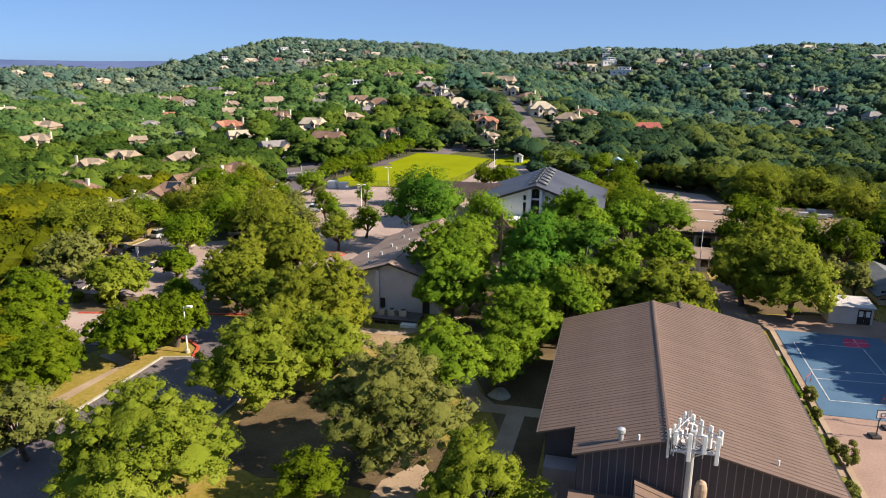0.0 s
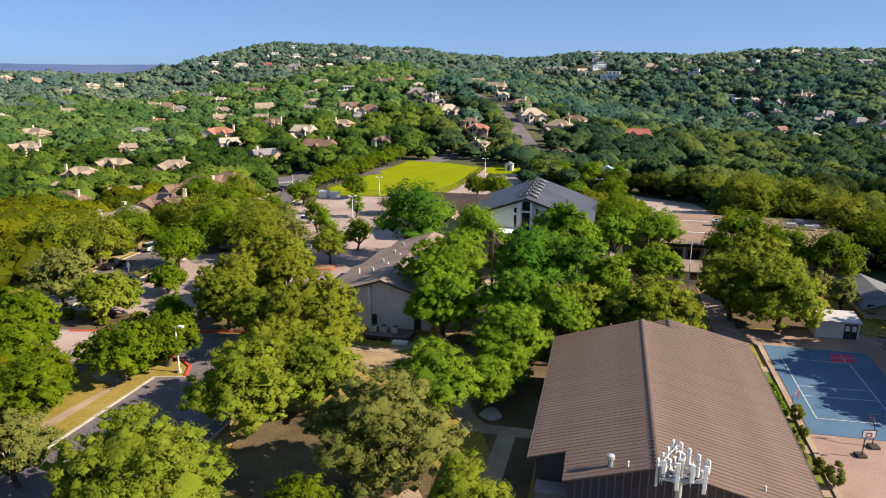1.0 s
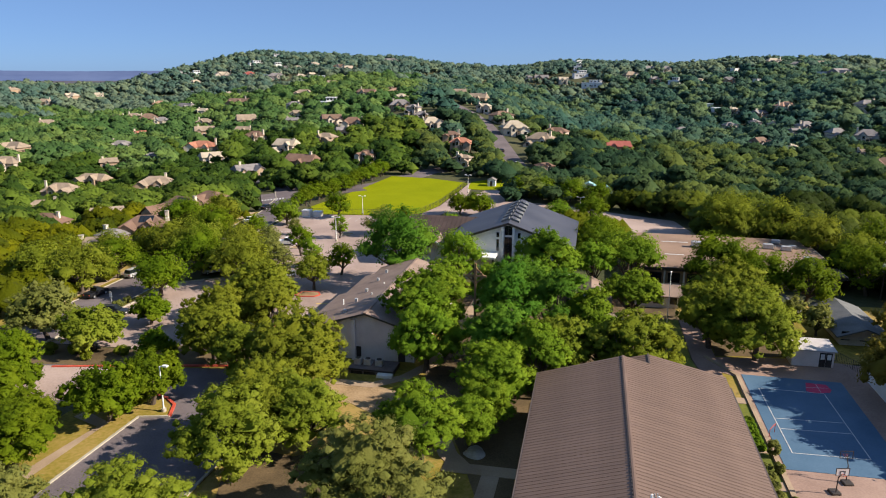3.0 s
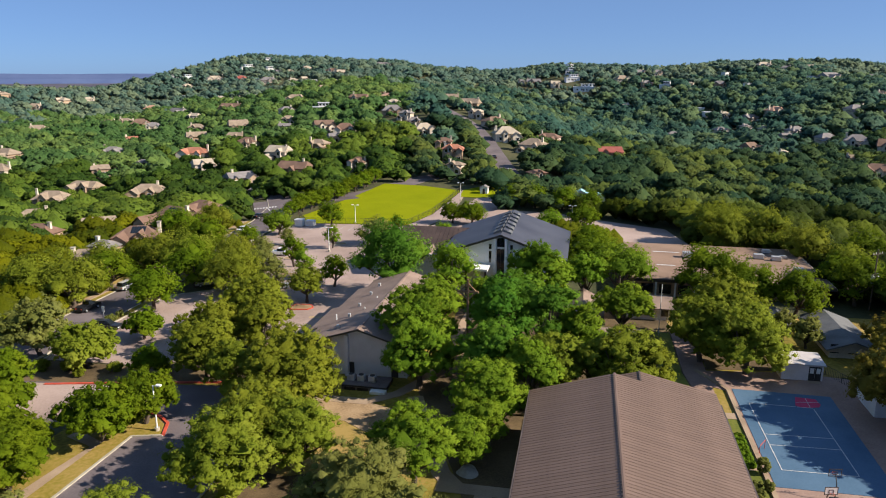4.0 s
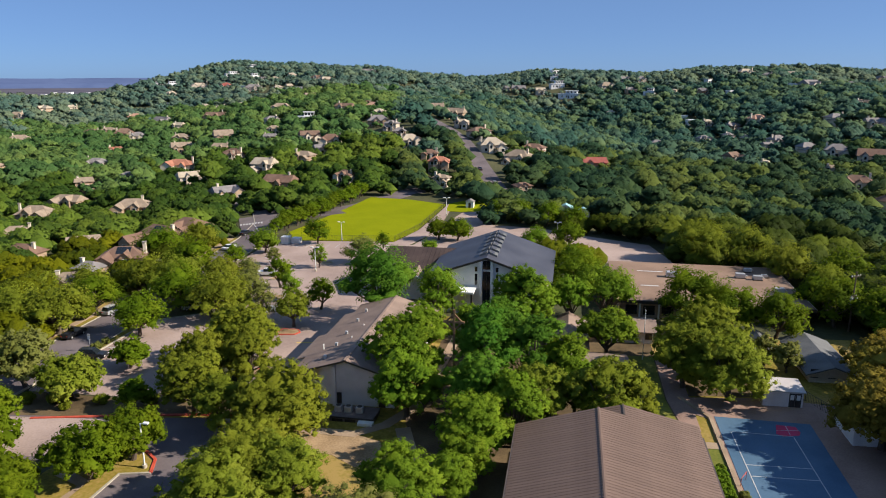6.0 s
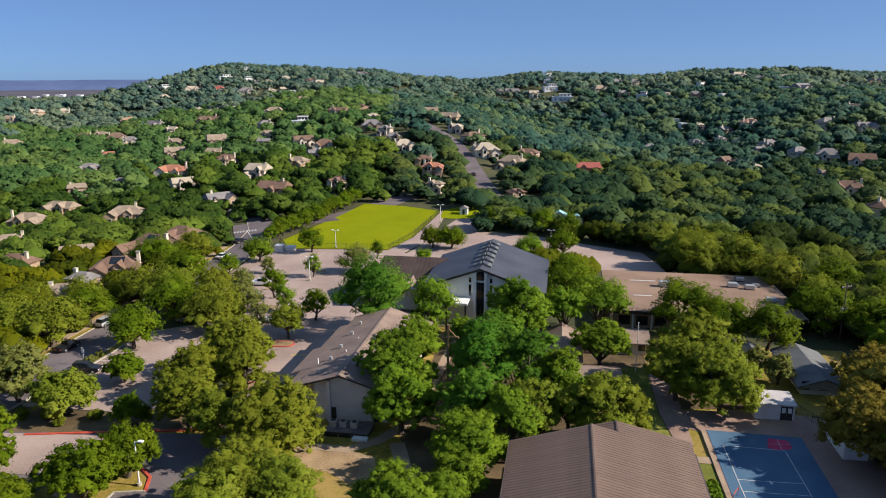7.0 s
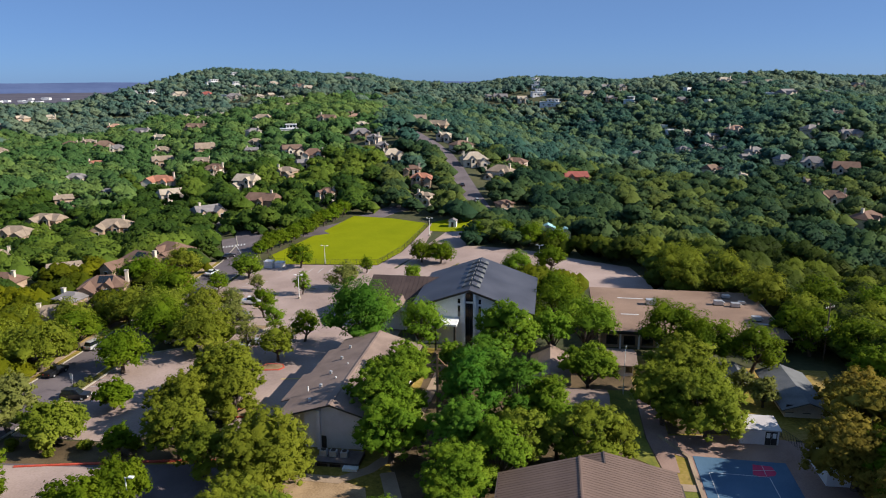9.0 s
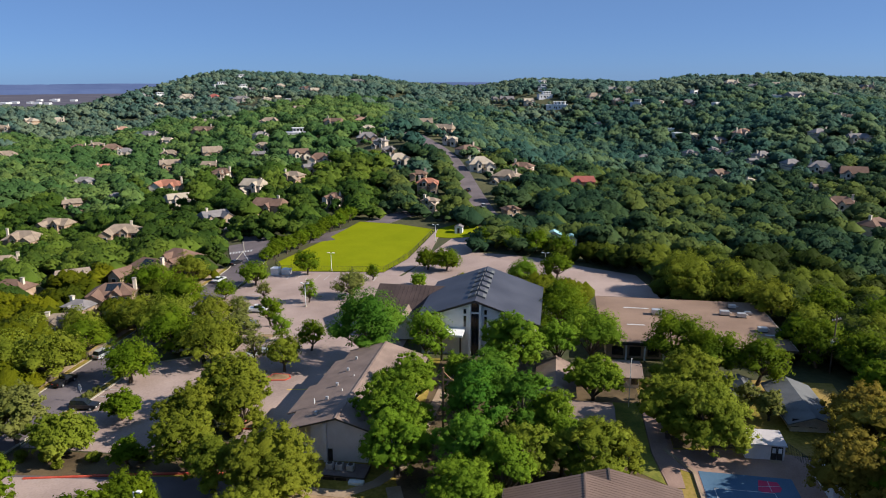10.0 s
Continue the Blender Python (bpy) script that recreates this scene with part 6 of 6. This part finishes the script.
def car(x, y, turn, kind, colour, label, on_grid=True, group="parked cars"):
    wx, wy = site(x, y) if on_grid else (x, y)
    t = thing("car", pose(wx, wy, height(wx, wy) + 0.16, 0, 0, turn - (TURNED if on_grid else 0)), label, "car", group)
    if (kind, colour) not in car_shapes:
        shapes = car_body(kind)
        for n in ("body", "roof"):
            shapes[n].materials[0] = CAR_PAINT[colour]
        car_shapes[kind, colour] = shapes
    shapes = car_shapes[kind, colour]
    for n in ("body", "glasshouse", "roof"):
        new(n, shapes[n]).parent = t
    for sx in (-1.45, 1.4):
        for sy in (-0.82, 0.82):
            w = new("wheel", shapes["tyre"])
            w.parent, w.location = t, (sx, sy, 0.34)
            new("rim", shapes["rim"]).parent = w
    for sy in (-0.62, 0.62):
        part("headlight", block(2.25, 2.37, sy - 0.2, sy + 0.2, 0.62, 0.76, bevel=0.02), WHITE_TRIM, t)
        part("tail_light", block(-2.4, -2.3, sy - 0.14, sy + 0.14, 0.7, 0.86, bevel=0.02), RED_PAINT, t)


car(-77.7, 99.0, 8, "utility", "black", "black utility car parked on pale concrete")
car(-88.4, 108.2, 85, "pickup", "black", "black pickup parked on the street")
car(-89.6, 121.6, 82, "utility", "silver", "silver utility car parked on the street")
car(-68.7, 142.9, 10, "saloon", "white", "white saloon parked in the lot")
car(-52.9, 114.2, 95, "utility", "black", "dark utility car parked under a tree")
car(-58.4, 125.6, 60, "saloon", "silver", "silver saloon parked in the lot")
car(-92.2, 177.0, 82, "saloon", "white", "white saloon on the street")
car(-96.0, 195.3, 75, "saloon", "black", "black saloon on the street")
car(-74.5, 126.0, 40, "saloon", "silver", "silver saloon beside the kerb")
car(-70.0, 152.0, 5, "pickup", "white", "white pickup parked in the lot")
car(36.3, 304.0, 92, "saloon", "black", "black saloon parked on the hill street", on_grid=False)
car(39.0, 276.0, 92, "utility", "silver", "silver utility car parked on the hill street", on_grid=False)

# ---- parking stalls, islands ----
for k in range(9):
    strip("stall_line", [(-80 + k * 0.2, 150 + k * 2.7), (-75 + k * 0.2, 149.5 + k * 2.7)], 0.12, 0.118, WHITE_PAINT, "white painted parking stall line", "stall line", deep=0.01)
for k in range(10):
    strip("stall_line", [(-74 + k * 2.8, 180.5), (-74 + k * 2.8, 185.5)], 0.12, 0.118, WHITE_PAINT, "white painted parking stall line", "stall line", deep=0.01)
for k in range(7):
    strip("stall_line", [(-79 + k * 0.05, 90 + k * 2.8), (-74.2 + k * 0.05, 90 + k * 2.8)], 0.12, 0.118, WHITE_PAINT, "white painted parking stall line", "stall line", deep=0.01)
strip("fire_lane_line", [(-46, 110.5), (-39, 111.5)], 0.25, 0.12, YELLOW_PAINT, "yellow painted lane line", "lane line", deep=0.01)
for j, (x, y) in enumerate(((-49.5, 115.5), (-46.5, 97.0), (-61, 136), (-66, 150), (-52, 137), (-60, 165))):
    sheet("island", [(x - 2.2, y - 1.0), (x - 1.2, y - 1.6), (x + 1.6, y - 1.2), (x + 2.2, y), (x + 1.4, y + 1.3), (x - 1.6, y + 1.3)], 0.22, DIRT, "small kerbed planting island", "island", cell=3.0)
    ring = [(x - 2.2, y - 1.0), (x - 1.2, y - 1.6), (x + 1.6, y - 1.2), (x + 2.2, y), (x + 1.4, y + 1.3), (x - 1.6, y + 1.3), (x - 2.2, y - 1.0)]
    strip("kerb", ring, 0.22, 0.26, RED_PAINT if j < 2 else KERB, "kerb round a planting island", "kerb", step=1.0)
for k in range(8):
    strip("crossing_bar", [(-103.6 + 0.82 * k, 207.4 + 0.46 * k), (-104.5 + 0.82 * k, 209.5 + 0.46 * k)], 0.5, 0.19, WHITE_PAINT, "white painted crossing bar", "road marking", deep=0.01)
strip("stop_line", [(-92.5, 197.5), (-96.4, 203.7), (-100.3, 209.9)], 0.22, 0.19, WHITE_PAINT, "white painted road line", "road marking", deep=0.01)


# ---- field fence, sheds, courtyard things ----
def fence(line, tall, label):
    t = thing("fence", pose(0, 0, 0), label, "fence")
    pts = [Vector(site(*p)) for p in line]
    for a, b in zip(pts, pts[1:]):
        n = max(1, round((b - a).length / 3.2))
        for k in range(n):
            p, q = a.lerp(b, k / n), a.lerp(b, (k + 1) / n)
            zp, zq = height(*p), height(*q)
            part("post", tube([(p.x, p.y, zp - 0.2), (p.x, p.y, zp + tall)], [0.045, 0.045], 6), DARK_TRIM, t)
            part("top_rail", tube([(p.x, p.y, zp + tall - 0.05), (q.x, q.y, zq + tall - 0.05)], [0.03, 0.03], 5), DARK_TRIM, t)
            bm = bmesh.new()
            m = max(8, int((q - p).length / 0.28))
            for j in range(1, m):
                c = p.lerp(q, j / m)
                z = height(*c)
                block(c.x - 0.014, c.x + 0.014, c.y - 0.014, c.y + 0.014, z + 0.06, z + tall - 0.06, bm)
            part("mesh_panel", bm, CHAIN_LINK, t)


fence([(-83.6, 196.4), (-78.4, 188.4), (-48.0, 189.2), (-44.2, 205), (-41.7, 242)], 1.9, "dark wire fence round the sports field")
fence([(34.2, 98.5), (36.5, 93), (40, 86)], 1.5, "low dark rail fence beside the court")


def small_hut(x, y, w, d, h, roof, wall, label, name="hut", on_grid=False):
    wx, wy = site(x, y) if on_grid else (x, y)
    g = height(wx, wy)
    t = thing(name, pose(wx, wy, g, 0, 0, -TURNED), label, "shed")
    part("wall", extrude_profile([(-w / 2, -0.5), (w / 2, -0.5), (w / 2, h), (0, h + w * 0.25), (-w / 2, h)], -d / 2, d / 2), wall, t)
    bm = slab([(0, -d / 2 - 0.2, h + w * 0.25 + 0.12), (-w / 2 - 0.25, -d / 2 - 0.2, h), (-w / 2 - 0.25, d / 2 + 0.2, h), (0, d / 2 + 0.2, h + w * 0.25 + 0.12)], 0.08)
    slab([(0, -d / 2 - 0.2, h + w * 0.25 + 0.12), (0, d / 2 + 0.2, h + w * 0.25 + 0.12), (w / 2 + 0.25, d / 2 + 0.2, h), (w / 2 + 0.25, -d / 2 - 0.2, h)], 0.08, bm)
    part("roof", bm, roof, t)
    part("door", block(-0.4, 0.4, -d / 2 - 0.05, -d / 2, 0, 1.9), DARK_TRIM, t)


small_hut(25.6, 240.0, 2.6, 3.0, 2.2, ROOFS['g'], WHITE_TRIM, "small white field hut with a grey roof")


def storage_box(x, y, w, d, h, wall, label):
    t = thing("storage_box", on_site(x, y, None), label, "storage box")
    part("body", block(-w / 2, w / 2, -d / 2, d / 2, -0.4, h, bevel=0.04), wall, t)
    part("lid", block(-w / 2 - 0.06, w / 2 + 0.06, -d / 2 - 0.06, d / 2 + 0.06, h, h + 0.08), WHITE_ROOF, t)
    for k in (-1, 1):
        part("door", block(k * w / 4 - w / 5, k * w / 4 + w / 5, -d / 2 - 0.03, -d / 2, 0.05, h - 0.1), GREY_STUCCO, t)


storage_box(-78.9, 185.4, 2.3, 2.2, 2.0, WHITE_TRIM, "tall white storage box beside the field")
storage_box(-76.0, 186.2, 2.5, 2.0, 1.5, GREY_STUCCO, "low grey storage box beside the field")
storage_box(37.4, 89.0, 3.0, 6.0, 2.1, GREY_STUCCO, "long white storage container beside the court under an oak")
BLUE_ROOF = material("pale_blue_canvas", (0.22, 0.42, 0.47), (0.34, 0.56, 0.60), 0.6, 6.0, 0.6)
small_hut(54.8, 221.5, 5.0, 4.0, 3.2, BLUE_ROOF, STUCCO, "open shelter with a pale blue roof", name="shelter")
small_hut(59.5, 217.5, 4.0, 4.0, 2.8, BLUE_ROOF, STUCCO, "open shelter with a pale blue roof", name="shelter")


def basketball_hoop(x, y, turn, board, base_mat, label):
    t = thing("basketball_hoop", on_site(x, y, None, turn) @ Matrix.Scale(0.84, 4), label, "basketball hoop")
    part("base", block(-0.55, 0.55, 0.3, 1.4, 0, 0.4, bevel=0.1), base_mat, t, "padded weighted base")
    part("pole", tube([(0, 0.6, 0.35), (0, 0.55, 2.2), (0, 0.0, 3.2)], [0.06, 0.06, 0.05], 8), DARK_TRIM, t)
    bm = bmesh.new()
    for x0, x1, z0, z1 in ((-0.75, 0.75, 2.8, 2.87), (-0.75, 0.75, 3.68, 3.75), (-0.75, -0.68, 2.87, 3.68), (0.68, 0.75, 2.87, 3.68)):
        block(x0, x1, -0.08, -0.03, z0, z1, bm)
    b = part("backboard_frame", bm, DARK_TRIM, t)
    if board:
        part("backboard", block(-0.68, 0.68, -0.07, -0.04, 2.87, 3.68), board, t)
    bm = bmesh.new()
    for x0, x1, z0, z1 in ((-0.28, 0.28, 3.0, 3.05), (-0.28, 0.28, 3.38, 3.43), (-0.28, -0.23, 3.05, 3.38), (0.23, 0.28, 3.05, 3.38)):
        block(x0, x1, -0.1, -0.075, z0, z1, bm)
    part("target_square", bm, DARK_TRIM, b)
    ring = [(0.23 * math.cos(2 * math.pi * k / 12), -0.35 + 0.23 * math.sin(2 * math.pi * k / 12), 3.05) for k in range(13)]
    part("rim", tube(ring, [0.02] * 13, 5), RED_PAINT, b, "orange-red rim")


basketball_hoop(24.2, 64.0, 12, STUCCO, DARK_TRIM, "portable basketball hoop with a pale backboard beside the court")
basketball_hoop(25.6, 67.3, 190, None, DARK_TRIM, "portable basketball hoop with a clear dark-framed backboard")


def goal(x, y, turn):
    t = thing("goal", on_site(x, y, None, turn), "red tubular hockey goal on the court", "goal")
    part("frame", tube([(-0.9, 0, 0.0), (-0.9, 0, 1.2), (0.9, 0, 1.2), (0.9, 0, 0.0)], [0.04] * 4, 6), RED_PAINT, t)
    part("base_bar", tube([(-0.9, 0, 0.05), (-0.7, 0.9, 0.05), (0.7, 0.9, 0.05), (0.9, 0, 0.05)], [0.035] * 4, 6), RED_PAINT, t)


goal(20.9, 75.2, 60)


def bush(x, y, r, tall, leaf, label, group, on_grid=True, seed=1):
    rng = np.random.default_rng(seed)
    wx, wy = site(x, y) if on_grid else (x, y)
    d = rng.normal(size=(14, 3))
    d /= np.linalg.norm(d, axis=1)[:, None]
    cen = d * np.array([r * 0.6, r * 0.6, tall * 0.32]) + np.array([0, 0, tall * 0.5])
    t = thing("bush", pose(wx, wy, height(wx, wy) + 0.1), label, "bush", group)
    ob = new("foliage", foliage_mesh("foliage", leaf_cloud(rng, cen, np.full(14, r * 0.42), 110, 0.075 + r * 0.02), leaf_lumps(rng, cen, np.full(14, r * 0.3), np.zeros((14, 3))), leaf))
    ob.parent = t
    for k in range(4):
        part("stem", tube([(0, 0, -0.2), (d[k][0] * r * 0.3, d[k][1] * r * 0.3, tall * 0.5)], [0.05, 0.02], 5), BARK, t)


for k, (x, y, r, h) in enumerate(((20.2, 58.6, 1.0, 2.6), (19.8, 67.2, 0.65, 1.3), (20.0, 70.6, 0.9, 1.9), (19.6, 60.8, 0.8, 1.6), (18.8, 53.0, 0.9, 2.0))):
    bush(x, y, r * 0.85, h * 1.1, LEAF_OLIVE, "leafy yellowish-green shrub beside the court", "shrubs beside the court", seed=40 + k)
for k in range(12):
    bush(18.2 + 0.75 * (k % 2), 71.0 + k * 0.6, 0.62, 0.8, LEAF_BRIGHT, "low bright green tuft of ornamental grass in a bed", "grass tufts beside the court", seed=60 + k)
for k in range(8):
    bush(18.5 + 0.4 * (k % 2), 62.0 + k * 0.85, 0.5, 0.65, LEAF_OLIVE, "low olive ground-cover plant in a bed", "ground-cover plants beside the court", seed=160 + k)
for k, (x, y, r, h) in enumerate(((-63, 65.5, 1.3, 1.4), (-60.5, 64.5, 0.9, 1.0), (-66, 66, 1.0, 1.2), (-45, 96, 1.1, 1.2), (-48, 93.5, 0.9, 1.0), (-72, 83, 1.4, 1.6), (-65, 83.5, 1.2, 1.4), (-58, 85, 1.1, 1.2), (-69, 81.2, 1.0, 1.1), (-53.5, 86.0, 1.2, 1.5), (-49.5, 88.2, 1.0, 1.2), (-76, 82, 1.3, 1.6))):
    bush(x, y, r, h, LEAF_OAK, "rounded green shrub beside the drive", "shrubs beside the drive", seed=80 + k)


def boulder(x, y, s, seed):
    bm = bmesh.new()
    bmesh.ops.create_icosphere(bm, subdivisions=3, radius=s)
    for v in bm.verts:
        v.co *= 1 + 0.28 * noise.noise(v.co * 0.9 + Vector((seed, 0, 0)))
        v.co.z *= 0.55
    t = thing("boulder", on_site(x, y), "pale grey limestone boulder on the ground", "rock", "boulders in the courtyard")
    part("stone", bm, STONE, t)


boulder(-10.3, 65.6, 1.2, 2)
boulder(-14.9, 70.0, 0.7, 5)
boulder(-17.4, 68.5, 0.6, 8)


def picnic_table(x, y, turn):
    t = thing("picnic_table", on_site(x, y, None, turn), "dark wooden picnic table with benches under the oak", "table", "picnic tables")
    part("tabletop", block(-0.9, 0.9, -0.4, 0.4, 0.7, 0.76), RUST_STEEL, t)
    for s in (-1, 1):
        part("bench", block(-0.9, 0.9, s * 0.75 - 0.14, s * 0.75 + 0.14, 0.42, 0.47), RUST_STEEL, t)
        part("leg_frame", slab([(s * 0.6 - 0.04, -0.85, 0.42), (s * 0.6 + 0.04, -0.85, 0.42), (s * 0.6 + 0.04, 0.85, 0.42), (s * 0.6 - 0.04, 0.85, 0.42)], 0.08), RUST_STEEL, t)
        part("leg", tube([(s * 0.6, -0.3, 0.7), (s * 0.6, -0.7, 0)], [0.04, 0.04], 6), RUST_STEEL, t)
        part("leg", tube([(s * 0.6, 0.3, 0.7), (s * 0.6, 0.7, 0)], [0.04, 0.04], 6), RUST_STEEL, t)


picnic_table(-17.6, 50.2, 20)
picnic_table(-15.8, 52.6, 10)
picnic_table(-33.5, 62.0, 70)

# far pale buildings in the valley
for k in range(22):
    rng = random.Random(500 + k)
    a, r = radians(-31 + 9 * rng.random()), rng.uniform(1700, 2600)
    x, y = r * math.sin(a), r * math.cos(a)
    t = thing("distant_building", pose(x, y, height(x, y)), "pale flat-roofed building far off in the valley", "building", "buildings in the valley")
    w = rng.uniform(10, 22)
    part("wall", block(-w / 2, w / 2, -8, 8, -3, 6), GREY_STUCCO, t)
    part("roof", block(-w / 2 - 0.5, w / 2 + 0.5, -8.5, 8.5, 6, 6.6), WHITE_ROOF, t)


def utility_pole(x, y, tall, turn):
    t = thing("utility_pole", pose(x, y, height(x, y), 0, 0, turn), "weathered wooden utility pole with two grey transformers", "utility pole")
    part("pole", tube([(0, 0, -0.5), (0, 0, tall)], [0.16, 0.11], 8), BARK, t)
    arm = part("crossarm", block(-1.2, 1.2, -0.07, 0.07, tall - 0.9, tall - 0.75), BARK, t)
    for k in (-1.05, -0.45, 0.45, 1.05):
        part("insulator", tube([(k, 0, tall - 0.75), (k, 0, tall - 0.5)], [0.06, 0.04], 6), WHITE_TRIM, arm)
    for k in (-0.55, 0.55):
        can = part("transformer", tube([(k, -0.1, tall - 5.9), (k, -0.1, tall - 4.7), (k, -0.1, tall - 4.6)], [0.3, 0.3, 0.22], 12), GALVANISED, t, "grey metal transformer can")
        part("bushing", tube([(k, -0.1, tall - 4.6), (k, -0.1, tall - 4.25)], [0.06, 0.03], 6), WHITE_TRIM, can)
    part("lower_arm", block(-1.0, 1.0, -0.06, 0.06, tall - 4.5, tall - 4.35), BARK, t)


utility_pole(80.0, 113.0, 11.0, 20)
utility_pole(96.0, 72.0, 11.0, 20)


def power_line(a, b, drop):
    t = thing("power_line", pose(a.x, a.y, a.z), "thin dark sagging power wires between two poles", "power line")
    for k in (-1.05, -0.45, 0.45, 1.05):
        side = Vector((k * math.cos(radians(20)), k * math.sin(radians(20)), 0))
        pts = [side + (b - a) * (j / 10) - Vector((0, 0, 4 * drop * (j / 10) * (1 - j / 10))) for j in range(11)]
        part("wire", tube(pts, [0.016] * 11, 5), DARK_TRIM, t)


power_line(Vector((80.0, 113.0, height(80.0, 113.0) + 10.52)), Vector((96.0, 72.0, height(96.0, 72.0) + 10.52)), 0.9)


def traffic_sign(lx, ly):
    wx, wy = site(lx, ly)
    t = thing("traffic_sign", pose(wx, wy, height(wx, wy), 0, 0, -TURNED - 15), "small white sign on a steel post beside the street", "sign")
    part("post", tube([(0, 0, -0.4), (0, 0, 3.4)], [0.04, 0.04], 8), GALVANISED, t)
    face = part("panel", block(-0.34, 0.34, -0.075, -0.045, 2.35, 3.35, bevel=0.01), WHITE_TRIM, t)
    part("border", block(-0.27, 0.27, -0.082, -0.078, 3.12, 3.24), YELLOW_PAINT, face, "yellow band")


traffic_sign(-80.2, 101.7)
for k, (lx, ly) in enumerate(((-79.6, 98.6), (-79.9, 100.2), (-79.5, 101.8), (-80.0, 103.6), (-79.7, 105.2))):
    bush(lx, ly, 0.75 + 0.15 * (k % 2), 1.2 + 0.3 * (k % 3), LEAF_OLIVE, "tall yellow-green shrub on the street verge", "shrubs on the street verge", seed=700 + k)
